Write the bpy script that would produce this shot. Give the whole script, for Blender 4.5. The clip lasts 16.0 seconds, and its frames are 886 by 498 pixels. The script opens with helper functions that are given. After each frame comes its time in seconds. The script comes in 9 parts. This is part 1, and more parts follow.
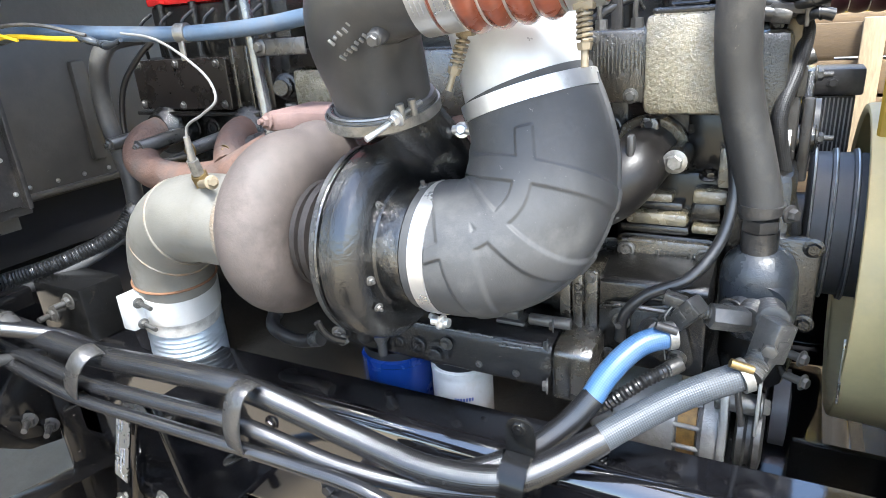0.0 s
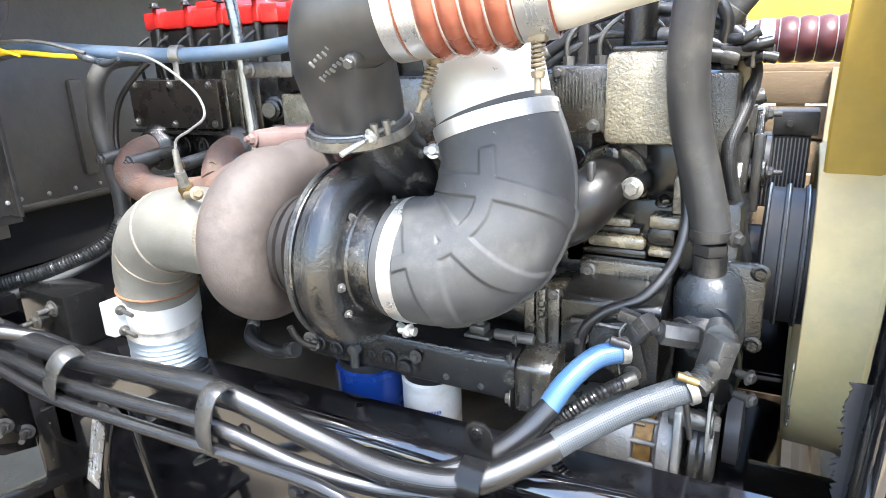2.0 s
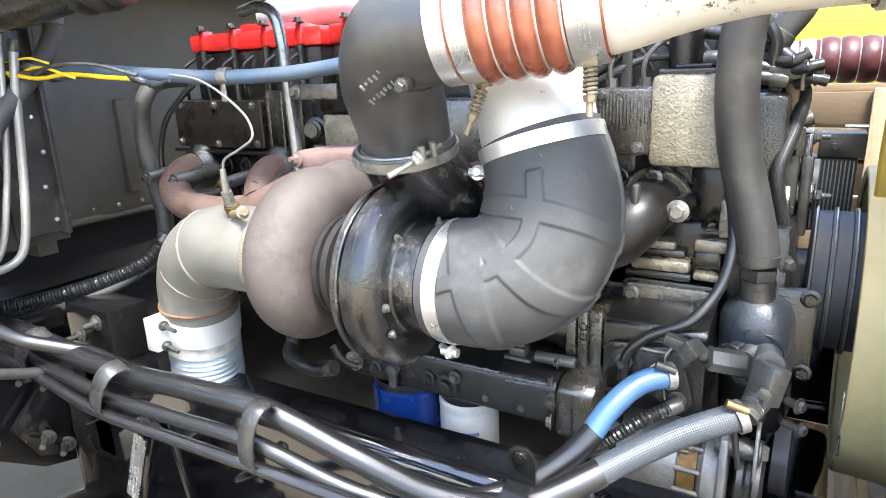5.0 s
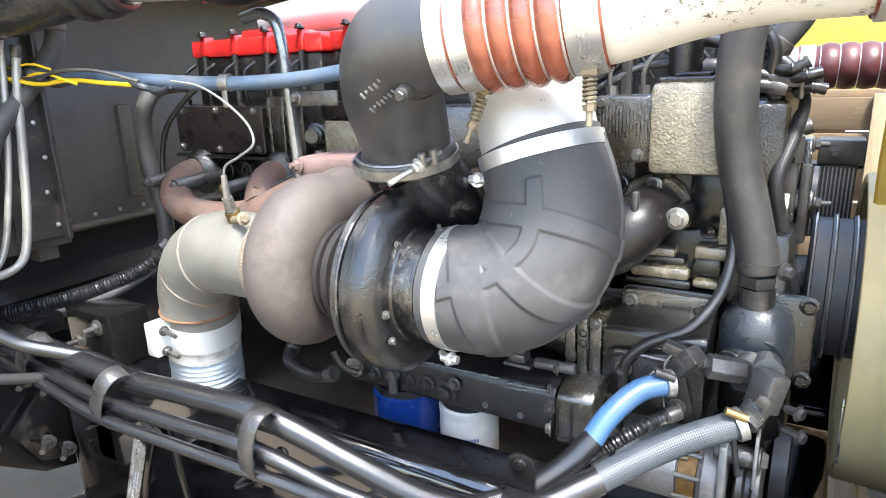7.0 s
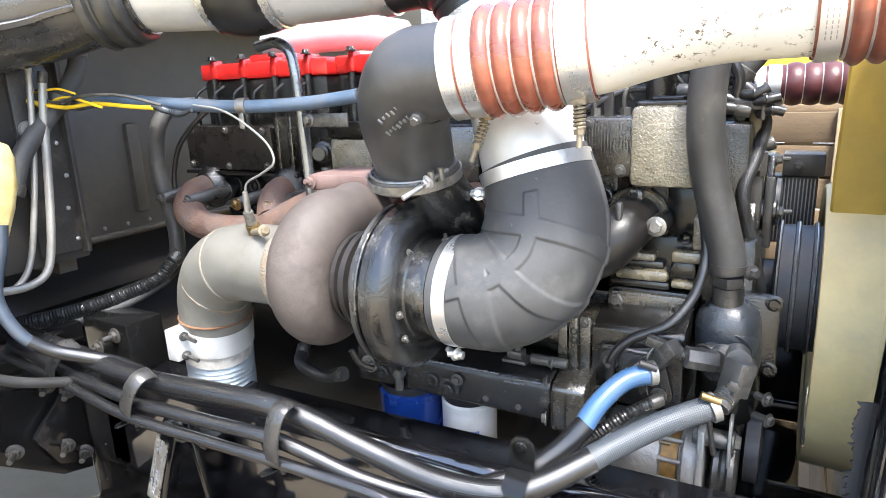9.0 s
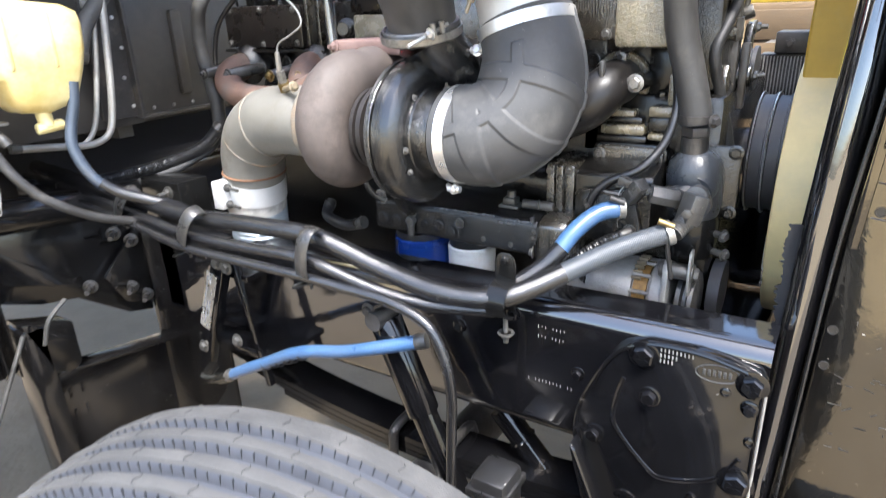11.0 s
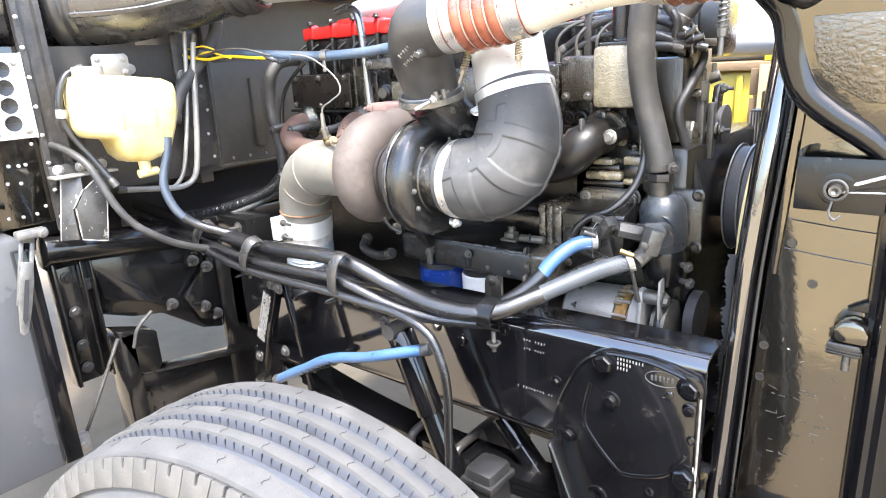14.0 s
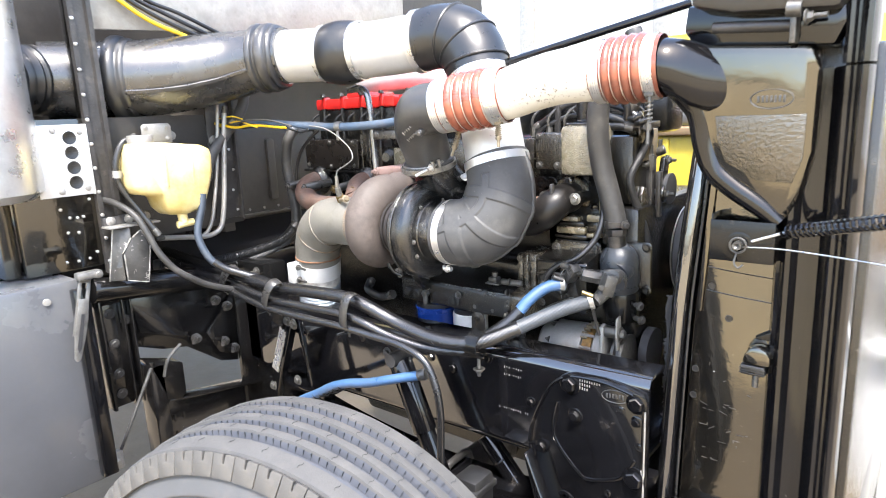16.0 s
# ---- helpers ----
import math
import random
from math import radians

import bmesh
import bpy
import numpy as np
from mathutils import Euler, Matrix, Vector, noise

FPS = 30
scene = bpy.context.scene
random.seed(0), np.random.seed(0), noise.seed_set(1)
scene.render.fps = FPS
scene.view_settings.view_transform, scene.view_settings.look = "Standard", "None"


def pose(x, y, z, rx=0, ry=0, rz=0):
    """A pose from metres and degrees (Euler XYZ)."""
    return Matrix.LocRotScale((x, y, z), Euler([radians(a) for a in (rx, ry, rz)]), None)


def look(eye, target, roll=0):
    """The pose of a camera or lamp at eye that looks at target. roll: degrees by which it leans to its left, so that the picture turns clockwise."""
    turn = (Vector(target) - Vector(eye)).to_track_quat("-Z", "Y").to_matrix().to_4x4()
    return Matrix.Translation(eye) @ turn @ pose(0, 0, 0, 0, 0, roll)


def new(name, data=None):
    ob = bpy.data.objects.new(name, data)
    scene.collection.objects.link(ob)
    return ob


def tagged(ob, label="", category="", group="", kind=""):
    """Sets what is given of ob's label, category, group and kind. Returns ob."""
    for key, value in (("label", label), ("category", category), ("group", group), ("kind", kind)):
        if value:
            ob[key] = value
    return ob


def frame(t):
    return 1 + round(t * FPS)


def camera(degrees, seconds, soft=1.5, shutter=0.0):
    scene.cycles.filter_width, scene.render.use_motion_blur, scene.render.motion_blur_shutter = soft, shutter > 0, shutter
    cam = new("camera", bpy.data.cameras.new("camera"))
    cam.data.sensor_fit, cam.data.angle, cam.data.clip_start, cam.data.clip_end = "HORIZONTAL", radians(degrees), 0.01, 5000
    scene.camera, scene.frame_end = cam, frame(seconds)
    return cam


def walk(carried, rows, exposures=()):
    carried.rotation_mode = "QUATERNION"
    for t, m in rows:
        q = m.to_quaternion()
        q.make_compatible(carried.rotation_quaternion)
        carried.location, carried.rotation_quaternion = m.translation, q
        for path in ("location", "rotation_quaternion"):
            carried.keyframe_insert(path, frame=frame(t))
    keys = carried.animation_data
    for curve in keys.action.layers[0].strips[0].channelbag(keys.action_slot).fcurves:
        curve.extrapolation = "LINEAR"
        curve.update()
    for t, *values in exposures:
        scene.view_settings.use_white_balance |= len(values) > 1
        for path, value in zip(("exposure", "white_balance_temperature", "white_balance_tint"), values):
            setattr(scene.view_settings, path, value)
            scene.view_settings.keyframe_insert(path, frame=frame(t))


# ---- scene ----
cam = camera(70.1, 16.0, soft=0.8, shutter=0.35)
PATH = [
    (0.0, (0.0114, -0.6169, 1.5488), (-0.8158, 0.8078, 0.931), -4.3),
    (0.5, (0.0167, -0.616, 1.5435), (-0.8272, 0.8078, 0.946), -3.9),
    (1.0, (0.0326, -0.6248, 1.54), (-0.8026, 0.8131, 0.9627), -3.0),
    (1.5, (0.0431, -0.6362, 1.5382), (-0.7858, 0.8131, 0.9803), -2.8),
    (2.0, (0.0616, -0.6521, 1.5382), (-0.7524, 0.8166, 1.0085), -2.1),
    (2.5, (0.0739, -0.6609, 1.5409), (-0.7278, 0.8184, 1.0243), -2.3),
    (3.0, (0.0669, -0.6662, 1.5426), (-0.7638, 0.7999, 1.034), -2.5),
    (3.5, (0.0607, -0.6662, 1.5444), (-0.7973, 0.7858, 1.041), -2.4),
    (4.0, (0.0519, -0.6653, 1.5435), (-0.8254, 0.7797, 1.0534), -2.6),
    (6.5, (0.0378, -0.6618, 1.5453), (-0.843, 0.785, 1.0674), -1.6),
    (7.0, (0.0422, -0.6635, 1.5488), (-0.8413, 0.7841, 1.078), -2.0),
    (7.5, (0.0475, -0.6697, 1.5514), (-0.8325, 0.7832, 1.0903), -1.9),
    (8.0, (0.0528, -0.697, 1.5541), (-0.8272, 0.7603, 1.1062), -1.7),
    (8.2, (0.0519, -0.7181, 1.5602), (-0.8193, 0.7445, 1.1141), -1.8),
    (10.3, (0.11, -0.8518, 1.5717), (-0.711, 0.6406, 1.1282), -1.7),
    (10.5, (0.1214, -0.8844, 1.5409), (-0.6952, 0.6046, 1.0815), -1.3),
    (11.0, (0.2094, -0.9055, 1.4872), (-0.6926, 0.4646, 0.8492), -2.2),
    (11.5, (0.3432, -0.9451, 1.4573), (-0.6679, 0.3282, 0.7841), -1.1),
    (12.0, (0.4136, -0.9662, 1.4722), (-0.6679, 0.249, 0.7999), -3.2),
    (12.5, (0.4303, -0.9671, 1.4828), (-0.6785, 0.257, 0.8756), -3.7),
    (13.0, (0.4347, -0.9803, 1.4916), (-0.6741, 0.2631, 0.9249), -3.3),
    (13.5, (0.4462, -0.9944, 1.5013), (-0.6574, 0.2649, 0.9601), -3.3),
    (14.0, (0.4629, -1.0102, 1.511), (-0.6327, 0.2737, 1.0146), -3.2),
    (14.5, (0.4761, -1.0094, 1.5145), (-0.6107, 0.2939, 1.0481), -3.3),
    (15.0, (0.4875, -1.0146, 1.5224), (-0.5993, 0.2983, 1.0842), -3.2),
    (15.5, (0.5262, -1.0516, 1.5453), (-0.572, 0.2587, 1.1255), -3.7),
    (16.0, (0.6266, -1.2153, 1.5726), (-0.4664, 0.1135, 1.2021), -2.5),
]
walk(cam, [(t, look(eye, target, roll)) for t, eye, target, roll in PATH],
     [(0.0, 2.58, 6070, 6), (1.0, 2.71, 6070, 6), (2.5, 2.91, 6270, 7), (4.0, 2.78, 6320, 7), (7.0, 2.61, 6270, 7), (8.2, 2.61, 6320, 8),
      (10.5, 2.21, 6320, 9), (11.5, 2.86, 6320, 10), (13.0, 3.09, 6420, 10), (14.5, 2.89, 6470, 10), (15.5, 2.59, 6520, 10), (16.0, 2.54, 6520, 10)])

# ---- world, sun, exposure ----
SUN_DIR = Vector((0.34, -0.34, 0.90)).normalized()
world = bpy.data.worlds.new("sky")
scene.world = world
world.use_nodes = True
wn = world.node_tree.nodes
sky = wn.new("ShaderNodeTexSky")
sky.sky_type = 'NISHITA'
sky.sun_disc = False
sky.sun_elevation = math.asin(SUN_DIR.z)
sky.sun_rotation = math.atan2(SUN_DIR.x, SUN_DIR.y)
sky.dust_density = 2.5
wn["Background"].inputs[1].default_value = 0.15
world.node_tree.links.new(sky.outputs[0], wn["Background"].inputs[0])
sun = new("sun", bpy.data.lights.new("sun", 'SUN'))
sun.data.energy = 2.0
sun.data.angle = radians(11)
sun.data.color = (1.0, 0.975, 0.94)
sun.matrix_world = look(SUN_DIR * 20, (0, 0, 0))
scene.view_settings.exposure = 1.75

# ---- materials ----
def material(name, color, rough=0.5, metal=0.0, var=0.25, scale=18.0, bump=0.15, bscale=90.0, dirt=None, dirt_amt=0.0, dirt_scale=9.0,
             coat=0.0, ior=1.5, spread=0.0, stretch=None, deep=0.004, weave=0.0, strand=None, scuff=None, scuff_scale=40.0, scuff_amt=0.0, tint=None):
    """Colour with two scales of variation, a dirt layer with a shape of its own, uneven gloss and fine relief."""
    m = bpy.data.materials.new(name)
    m.use_nodes = True
    t = m.node_tree
    n, l = t.nodes, t.links
    p = n["Principled BSDF"]
    tc = n.new("ShaderNodeTexCoord")
    vec = tc.outputs["Object"]
    if stretch:
        mp = n.new("ShaderNodeMapping")
        mp.inputs["Scale"].default_value = stretch
        l.new(vec, mp.inputs[0])
        vec = mp.outputs[0]

    def noise_tex(sc, det=5.0, ro=0.6):
        x = n.new("ShaderNodeTexNoise")
        x.inputs["Scale"].default_value, x.inputs["Detail"].default_value, x.inputs["Roughness"].default_value = sc, det, ro
        l.new(vec, x.inputs["Vector"])
        return x.outputs["Fac"]

    def ramp(src, a, b, lo=0.0, hi=1.0):
        x = n.new("ShaderNodeMapRange")
        for i, v in zip(("From Min", "From Max", "To Min", "To Max"), (a, b, lo, hi)):
            x.inputs[i].default_value = v
        l.new(src, x.inputs["Value"])
        return x.outputs[0]

    def mix(fac, a, b):
        x = n.new("ShaderNodeMix")
        x.data_type = 'RGBA'
        for s, v in ((x.inputs["A"], a), (x.inputs["B"], b)):
            if isinstance(v, tuple):
                s.default_value = (*v, 1)
            else:
                l.new(v, s)
        l.new(fac, x.inputs["Factor"])
        return x.outputs["Result"]
    c = Vector(color)
    big, fine = noise_tex(scale), noise_tex(scale * 7, 3.0)
    col = mix(ramp(big, 0.3, 0.7), tuple(c * (1 - var)), tuple(min(1.0, v) for v in c * (1 + var)))
    col = mix(ramp(fine, 0.35, 0.75, 0.0, 0.5), col, tuple(c * (1 - 0.6 * var)))
    if spread:
        oi = n.new("ShaderNodeObjectInfo")
        col = mix(ramp(oi.outputs["Random"], 0, 1, 0, spread), col, tuple(c * 0.45))
    ro = ramp(big, 0.3, 0.7, max(0.02, rough * 0.8), min(1.0, rough * 1.25))
    if dirt:
        d = noise_tex(dirt_scale, 8.0, 0.68)
        f = ramp(d, 0.62 - 0.3 * dirt_amt, 0.80 - 0.3 * dirt_amt, 0.0, min(1.0, 0.35 + dirt_amt * 0.6))
        col = mix(f, col, dirt)
        ra = n.new("ShaderNodeMath")
        ra.operation = 'MULTIPLY_ADD'
        ra.inputs[1].default_value = 0.4
        l.new(f, ra.inputs[0])
        l.new(ro, ra.inputs[2])
        ro = ra.outputs[0]
    if scuff:
        # small hard-edged chips and specks
        s1, s2 = noise_tex(scuff_scale, 6.0, 0.75), noise_tex(scuff_scale * 0.2, 2.0)
        mu = n.new("ShaderNodeMath")
        mu.operation = 'MULTIPLY'
        l.new(ramp(s1, 0.66 - 0.2 * scuff_amt, 0.70 - 0.2 * scuff_amt), mu.inputs[0])
        l.new(ramp(s2, 0.45, 0.6), mu.inputs[1])
        col = mix(mu.outputs[0], col, scuff)
    weft = None
    if weave:
        # two families of strands winding round the hose, read from its own length and girth
        sx = n.new("ShaderNodeSeparateXYZ")
        l.new(tc.outputs["UV"], sx.inputs[0])
        ws = []
        for sg in (1.0, -1.0):
            k1 = n.new("ShaderNodeMath")
            k1.operation = 'MULTIPLY_ADD'
            k1.inputs[1].default_value = sg
            l.new(sx.outputs[1], k1.inputs[0])
            l.new(sx.outputs[0], k1.inputs[2])
            k2 = n.new("ShaderNodeMath")
            k2.operation = 'MULTIPLY'
            k2.inputs[1].default_value = weave
            l.new(k1.outputs[0], k2.inputs[0])
            k3 = n.new("ShaderNodeMath")
            k3.operation = 'SINE'
            l.new(k2.outputs[0], k3.inputs[0])
            ws.append(k3.outputs[0])
        mx = n.new("ShaderNodeMath")
        mx.operation = 'MULTIPLY'
        l.new(ws[0], mx.inputs[0])
        l.new(ws[1], mx.inputs[1])
        weft = ramp(mx.outputs[0], -0.7, 0.7)
        if strand:
            col = mix(weft, col, strand)
    l.new(col, p.inputs["Base Color"])
    l.new(ro, p.inputs["Roughness"])
    p.inputs["Metallic"].default_value = metal
    p.inputs["IOR"].default_value = ior
    p.inputs["Coat Weight"].default_value = coat
    if tint:
        p.inputs["Specular Tint"].default_value = (*tint, 1)
    p.inputs["Coat Roughness"].default_value = 0.06
    if bump:
        b = n.new("ShaderNodeBump")
        b.inputs["Strength"].default_value = bump
        b.inputs["Distance"].default_value = deep
        l.new(weft if weft else noise_tex(bscale, 4.0), b.inputs["Height"])
        l.new(b.outputs[0], p.inputs["Normal"])
        if not weave:
            l.new(b.outputs[0], p.inputs["Coat Normal"])
    return m


DUST = (0.30, 0.26, 0.20)
M = {}
M["black_gloss"] = material("black_gloss_paint", (0.0045, 0.0045, 0.0052), 0.09, var=0.3, bump=0.08, bscale=60, deep=0.0015, dirt=(0.14, 0.12, 0.10), dirt_amt=0.02, dirt_scale=14, coat=0.25, ior=1.45, scuff=(0.25, 0.24, 0.22), scuff_scale=90, scuff_amt=-0.1)
# golden specular tint puts the tan yard's reflection into the paint
M["black_panel"] = material("black_panel_gold_sheen", (0.006, 0.0055, 0.005), 0.10, var=0.3, bump=0.25, bscale=22, deep=0.003, dirt=(0.10, 0.08, 0.05), dirt_amt=0.06, dirt_scale=16, coat=0.6, ior=2.0, scuff=(0.20, 0.17, 0.12), scuff_scale=110, scuff_amt=0.08, tint=(1.0, 0.93, 0.76))
# pale scuff specks also stand in for glints off the bumpy paint
M["black_cast"] = material("black_painted_casting", (0.007, 0.0066, 0.006), 0.11, var=0.4, bump=0.6, bscale=290, deep=0.0016, dirt=(0.09, 0.08, 0.06), dirt_amt=0.08, dirt_scale=14, coat=0.35, ior=1.6, scuff=(0.34, 0.31, 0.25), scuff_scale=150, scuff_amt=0.03)
# tan base colour holds the sunlit ground's reflection on black castings
M["tan_reflection_cast"] = material("black_casting_tan_reflection", (0.21, 0.185, 0.125), 0.26, var=0.35, scale=30, bump=1.0, bscale=260, deep=0.0022, dirt=(0.03, 0.027, 0.02), dirt_amt=0.35, dirt_scale=45, coat=0.8, ior=1.9)
M["dark_steel"] = material("dark_steel", (0.055, 0.052, 0.05), 0.35, metal=0.35, var=0.4, bump=0.3, bscale=150, dirt=(0.20, 0.175, 0.14), dirt_amt=0.2, dirt_scale=16, scuff=(0.3, 0.28, 0.25), scuff_scale=100, scuff_amt=-0.05)
M["rubber"] = material("grey_rubber", (0.058, 0.0575, 0.057), 0.50, var=0.22, bump=0.35, bscale=420, deep=0.0007, dirt=(0.135, 0.13, 0.12), dirt_amt=0.3, dirt_scale=11, ior=1.42, scuff=(0.2, 0.19, 0.17), scuff_scale=150, scuff_amt=0.03)
M["rubber_black"] = material("black_rubber", (0.014, 0.014, 0.0145), 0.32, var=0.3, bump=0.08, bscale=180, deep=0.001, dirt=(0.055, 0.052, 0.047), dirt_amt=0.18, dirt_scale=10, ior=1.6)
M["hose_black"] = material("braided_black_hose", (0.006, 0.006, 0.0065), 0.22, var=0.3, bump=0.9, deep=0.00028, dirt=(0.055, 0.052, 0.047), dirt_amt=0.1, dirt_scale=12, coat=0.25, ior=1.62, weave=1100.0, strand=(0.015, 0.015, 0.016))
M["hose_grey"] = material("braided_grey_hose", (0.030, 0.033, 0.037), 0.34, var=0.25, bump=0.55, deep=0.0005, dirt=(0.11, 0.105, 0.095), dirt_amt=0.35, dirt_scale=14, weave=1100.0, strand=(0.060, 0.070, 0.081))
M["hose_blue"] = material("blue_silicone_hose", (0.034, 0.085, 0.185), 0.34, var=0.25, bump=0.4, deep=0.0003, dirt=(0.065, 0.085, 0.11), dirt_amt=0.46, dirt_scale=22, weave=1100.0, strand=(0.055, 0.120, 0.235), coat=0.3, scuff=(0.03, 0.035, 0.045), scuff_scale=45, scuff_amt=0.16)
M["hose_pale"] = material("dusty_blue_hose", (0.065, 0.098, 0.145), 0.45, var=0.3, bump=0.2, bscale=160, deep=0.001, dirt=(0.13, 0.13, 0.13), dirt_amt=0.4, dirt_scale=10)
M["tyre"] = material("worn_tyre_rubber", (0.064, 0.0625, 0.0605), 0.72, var=0.2, bump=0.6, bscale=160, deep=0.002, dirt=(0.112, 0.107, 0.100), dirt_amt=0.35, dirt_scale=12, scuff=(0.045, 0.045, 0.045), scuff_scale=60, scuff_amt=0.0)
# darker bluish tone puts the groove walls' shading into the colour
M["groove"] = material("tyre_groove", (0.052, 0.057, 0.070), 0.7, var=0.2, bump=0.1)
M["dark_slit"] = material("dark_rubber_slit", (0.02, 0.02, 0.022), 0.8, var=0.2, bump=0.0)
M["sidewall"] = material("tyre_sidewall", (0.062, 0.064, 0.068), 0.6, var=0.2, bump=0.1, dirt=(0.13, 0.115, 0.092), dirt_amt=0.2, dirt_scale=5)
M["exhaust_iron"] = material("heat_stained_iron", (0.078, 0.063, 0.055), 0.62, var=0.4, scale=8, bump=0.5, bscale=260, deep=0.0012, dirt=(0.045, 0.035, 0.032), dirt_amt=0.28, dirt_scale=7, scuff=(0.15, 0.125, 0.105), scuff_scale=110, scuff_amt=0.0)
M["foot_iron"] = material("pink_heated_iron", (0.15, 0.095, 0.082), 0.6, var=0.3, bump=0.5, bscale=240, deep=0.0012, dirt=(0.08, 0.06, 0.055), dirt_amt=0.35, dirt_scale=12, scuff=(0.30, 0.25, 0.22), scuff_scale=90, scuff_amt=0.0)
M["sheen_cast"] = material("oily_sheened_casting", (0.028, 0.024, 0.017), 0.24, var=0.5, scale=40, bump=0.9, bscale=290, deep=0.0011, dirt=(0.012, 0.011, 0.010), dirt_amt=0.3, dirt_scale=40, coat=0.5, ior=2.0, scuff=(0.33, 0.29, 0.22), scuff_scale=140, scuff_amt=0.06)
M["tunnel"] = material("dusty_grey_brown_panel", (0.076, 0.068, 0.057), 0.5, var=0.3, scale=5, bump=0.25, bscale=60, dirt=(0.10, 0.088, 0.070), dirt_amt=0.35, dirt_scale=5, scuff=(0.2, 0.18, 0.15), scuff_scale=50, scuff_amt=-0.1)
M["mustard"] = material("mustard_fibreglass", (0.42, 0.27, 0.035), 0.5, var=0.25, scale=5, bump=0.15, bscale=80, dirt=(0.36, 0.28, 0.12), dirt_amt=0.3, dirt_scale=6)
M["shoulder"] = material("dirty_tyre_shoulder", (0.068, 0.065, 0.060), 0.75, var=0.35, scale=14, bump=0.4, bscale=160, deep=0.002, dirt=(0.105, 0.095, 0.078), dirt_amt=0.3, dirt_scale=16, spread=0.25)
M["mauve_rust"] = material("heat_faded_manifold", (0.125, 0.072, 0.052), 0.7, var=0.4, bump=0.6, bscale=150, dirt=(0.095, 0.085, 0.078), dirt_amt=0.5, dirt_scale=14, scuff=(0.24, 0.17, 0.12), scuff_scale=70, scuff_amt=0.05)
M["satin_plate"] = material("brown_black_plate", (0.012, 0.010, 0.009), 0.28, var=0.4, bump=0.15, bscale=120, deep=0.001, dirt=(0.06, 0.05, 0.04), dirt_amt=0.15, dirt_scale=10, scuff=(0.3, 0.28, 0.24), scuff_scale=100, scuff_amt=-0.05)
M["runner_iron"] = material("sooty_black_runner", (0.010, 0.009, 0.0085), 0.33, var=0.5, bump=0.35, bscale=120, deep=0.0012, dirt=(0.06, 0.048, 0.04), dirt_amt=0.12, dirt_scale=9, coat=0.0, ior=1.4, scuff=(0.16, 0.12, 0.10), scuff_scale=90, scuff_amt=0.05)
M["hose_dusty"] = material("dusty_coolant_rubber", (0.036, 0.035, 0.034), 0.5, var=0.3, bump=0.35, bscale=300, deep=0.001, dirt=(0.105, 0.097, 0.082), dirt_amt=0.36, dirt_scale=16, ior=1.5, scuff=(0.17, 0.155, 0.13), scuff_scale=100, scuff_amt=0.06)
M["wood_pale"] = material("pale_batten_wood", (0.36, 0.27, 0.16), 0.75, var=0.3, bump=0.3, stretch=(8, 8, 1))
M["rubber_satin"] = material("satin_black_rubber", (0.032, 0.032, 0.033), 0.33, var=0.3, bump=0.3, bscale=200, deep=0.001, dirt=(0.09, 0.085, 0.075), dirt_amt=0.3, dirt_scale=14, ior=1.7, scuff=(0.2, 0.19, 0.17), scuff_scale=90, scuff_amt=0.0)
M["coil_gold"] = material("copper_brown_winding", (0.26, 0.15, 0.045), 0.4, metal=0.3, var=0.4, scale=60, bump=0.5, bscale=260, deep=0.001, dirt=(0.07, 0.05, 0.03), dirt_amt=0.3, dirt_scale=50)
M["worn_edge"] = material("worn_bare_edge", (0.36, 0.35, 0.32), 0.4, metal=0.4, var=0.3, bump=0.3, dirt=(0.10, 0.09, 0.08), dirt_amt=0.5, dirt_scale=60)
M["latch_steel"] = material("bare_worn_latch", (0.20, 0.195, 0.185), 0.38, metal=0.55, var=0.35, scale=40, bump=0.35, bscale=120, deep=0.001, dirt=(0.09, 0.085, 0.08), dirt_amt=0.3, dirt_scale=35)
M["bright_pipe"] = material("bare_drawn_steel", (0.22, 0.225, 0.23), 0.22, metal=0.8, var=0.25, scale=30, bump=0.15, bscale=120, deep=0.0008, dirt=(0.05, 0.045, 0.04), dirt_amt=0.3, dirt_scale=16)
# gold base: painted ground reflection on the ledges, dust on the outlet flange
M["gold_reflect_dust_cast"] = material("gold_reflection_and_dust_casting", (0.115, 0.097, 0.060), 0.24, var=0.45, scale=40, bump=0.9, bscale=270, deep=0.0016, dirt=(0.014, 0.012, 0.010), dirt_amt=0.32, dirt_scale=45, coat=0.7, ior=1.9)
M["hose_vent"] = material("dull_black_hose", (0.017, 0.017, 0.0175), 0.45, var=0.3, bump=0.9, deep=0.0003, dirt=(0.06, 0.056, 0.05), dirt_amt=0.3, dirt_scale=18, weave=1100.0, strand=(0.028, 0.028, 0.029))
M["dusty_black"] = material("dusty_black_paint", (0.009, 0.0085, 0.0085), 0.14, var=0.4, scale=10, bump=0.12, bscale=60, deep=0.0015, dirt=(0.055, 0.048, 0.041), dirt_amt=0.12, dirt_scale=9, coat=0.25, ior=1.45, scuff=(0.30, 0.28, 0.25), scuff_scale=90, scuff_amt=0.02)
M["wire_tape"] = material("dark_wire_tape", (0.045, 0.044, 0.042), 0.5, var=0.4, scale=60, bump=0.5, bscale=200, deep=0.001, dirt=(0.14, 0.12, 0.09), dirt_amt=0.4, dirt_scale=60)
M["exhaust_pipe"] = material("aluminised_pipe", (0.19, 0.182, 0.160), 0.40, metal=0.3, var=0.16, bump=0.3, deep=0.001, dirt=(0.13, 0.105, 0.075), dirt_amt=0.28, dirt_scale=14, scuff=(0.16, 0.09, 0.04), scuff_scale=45, scuff_amt=0.0, bscale=240)
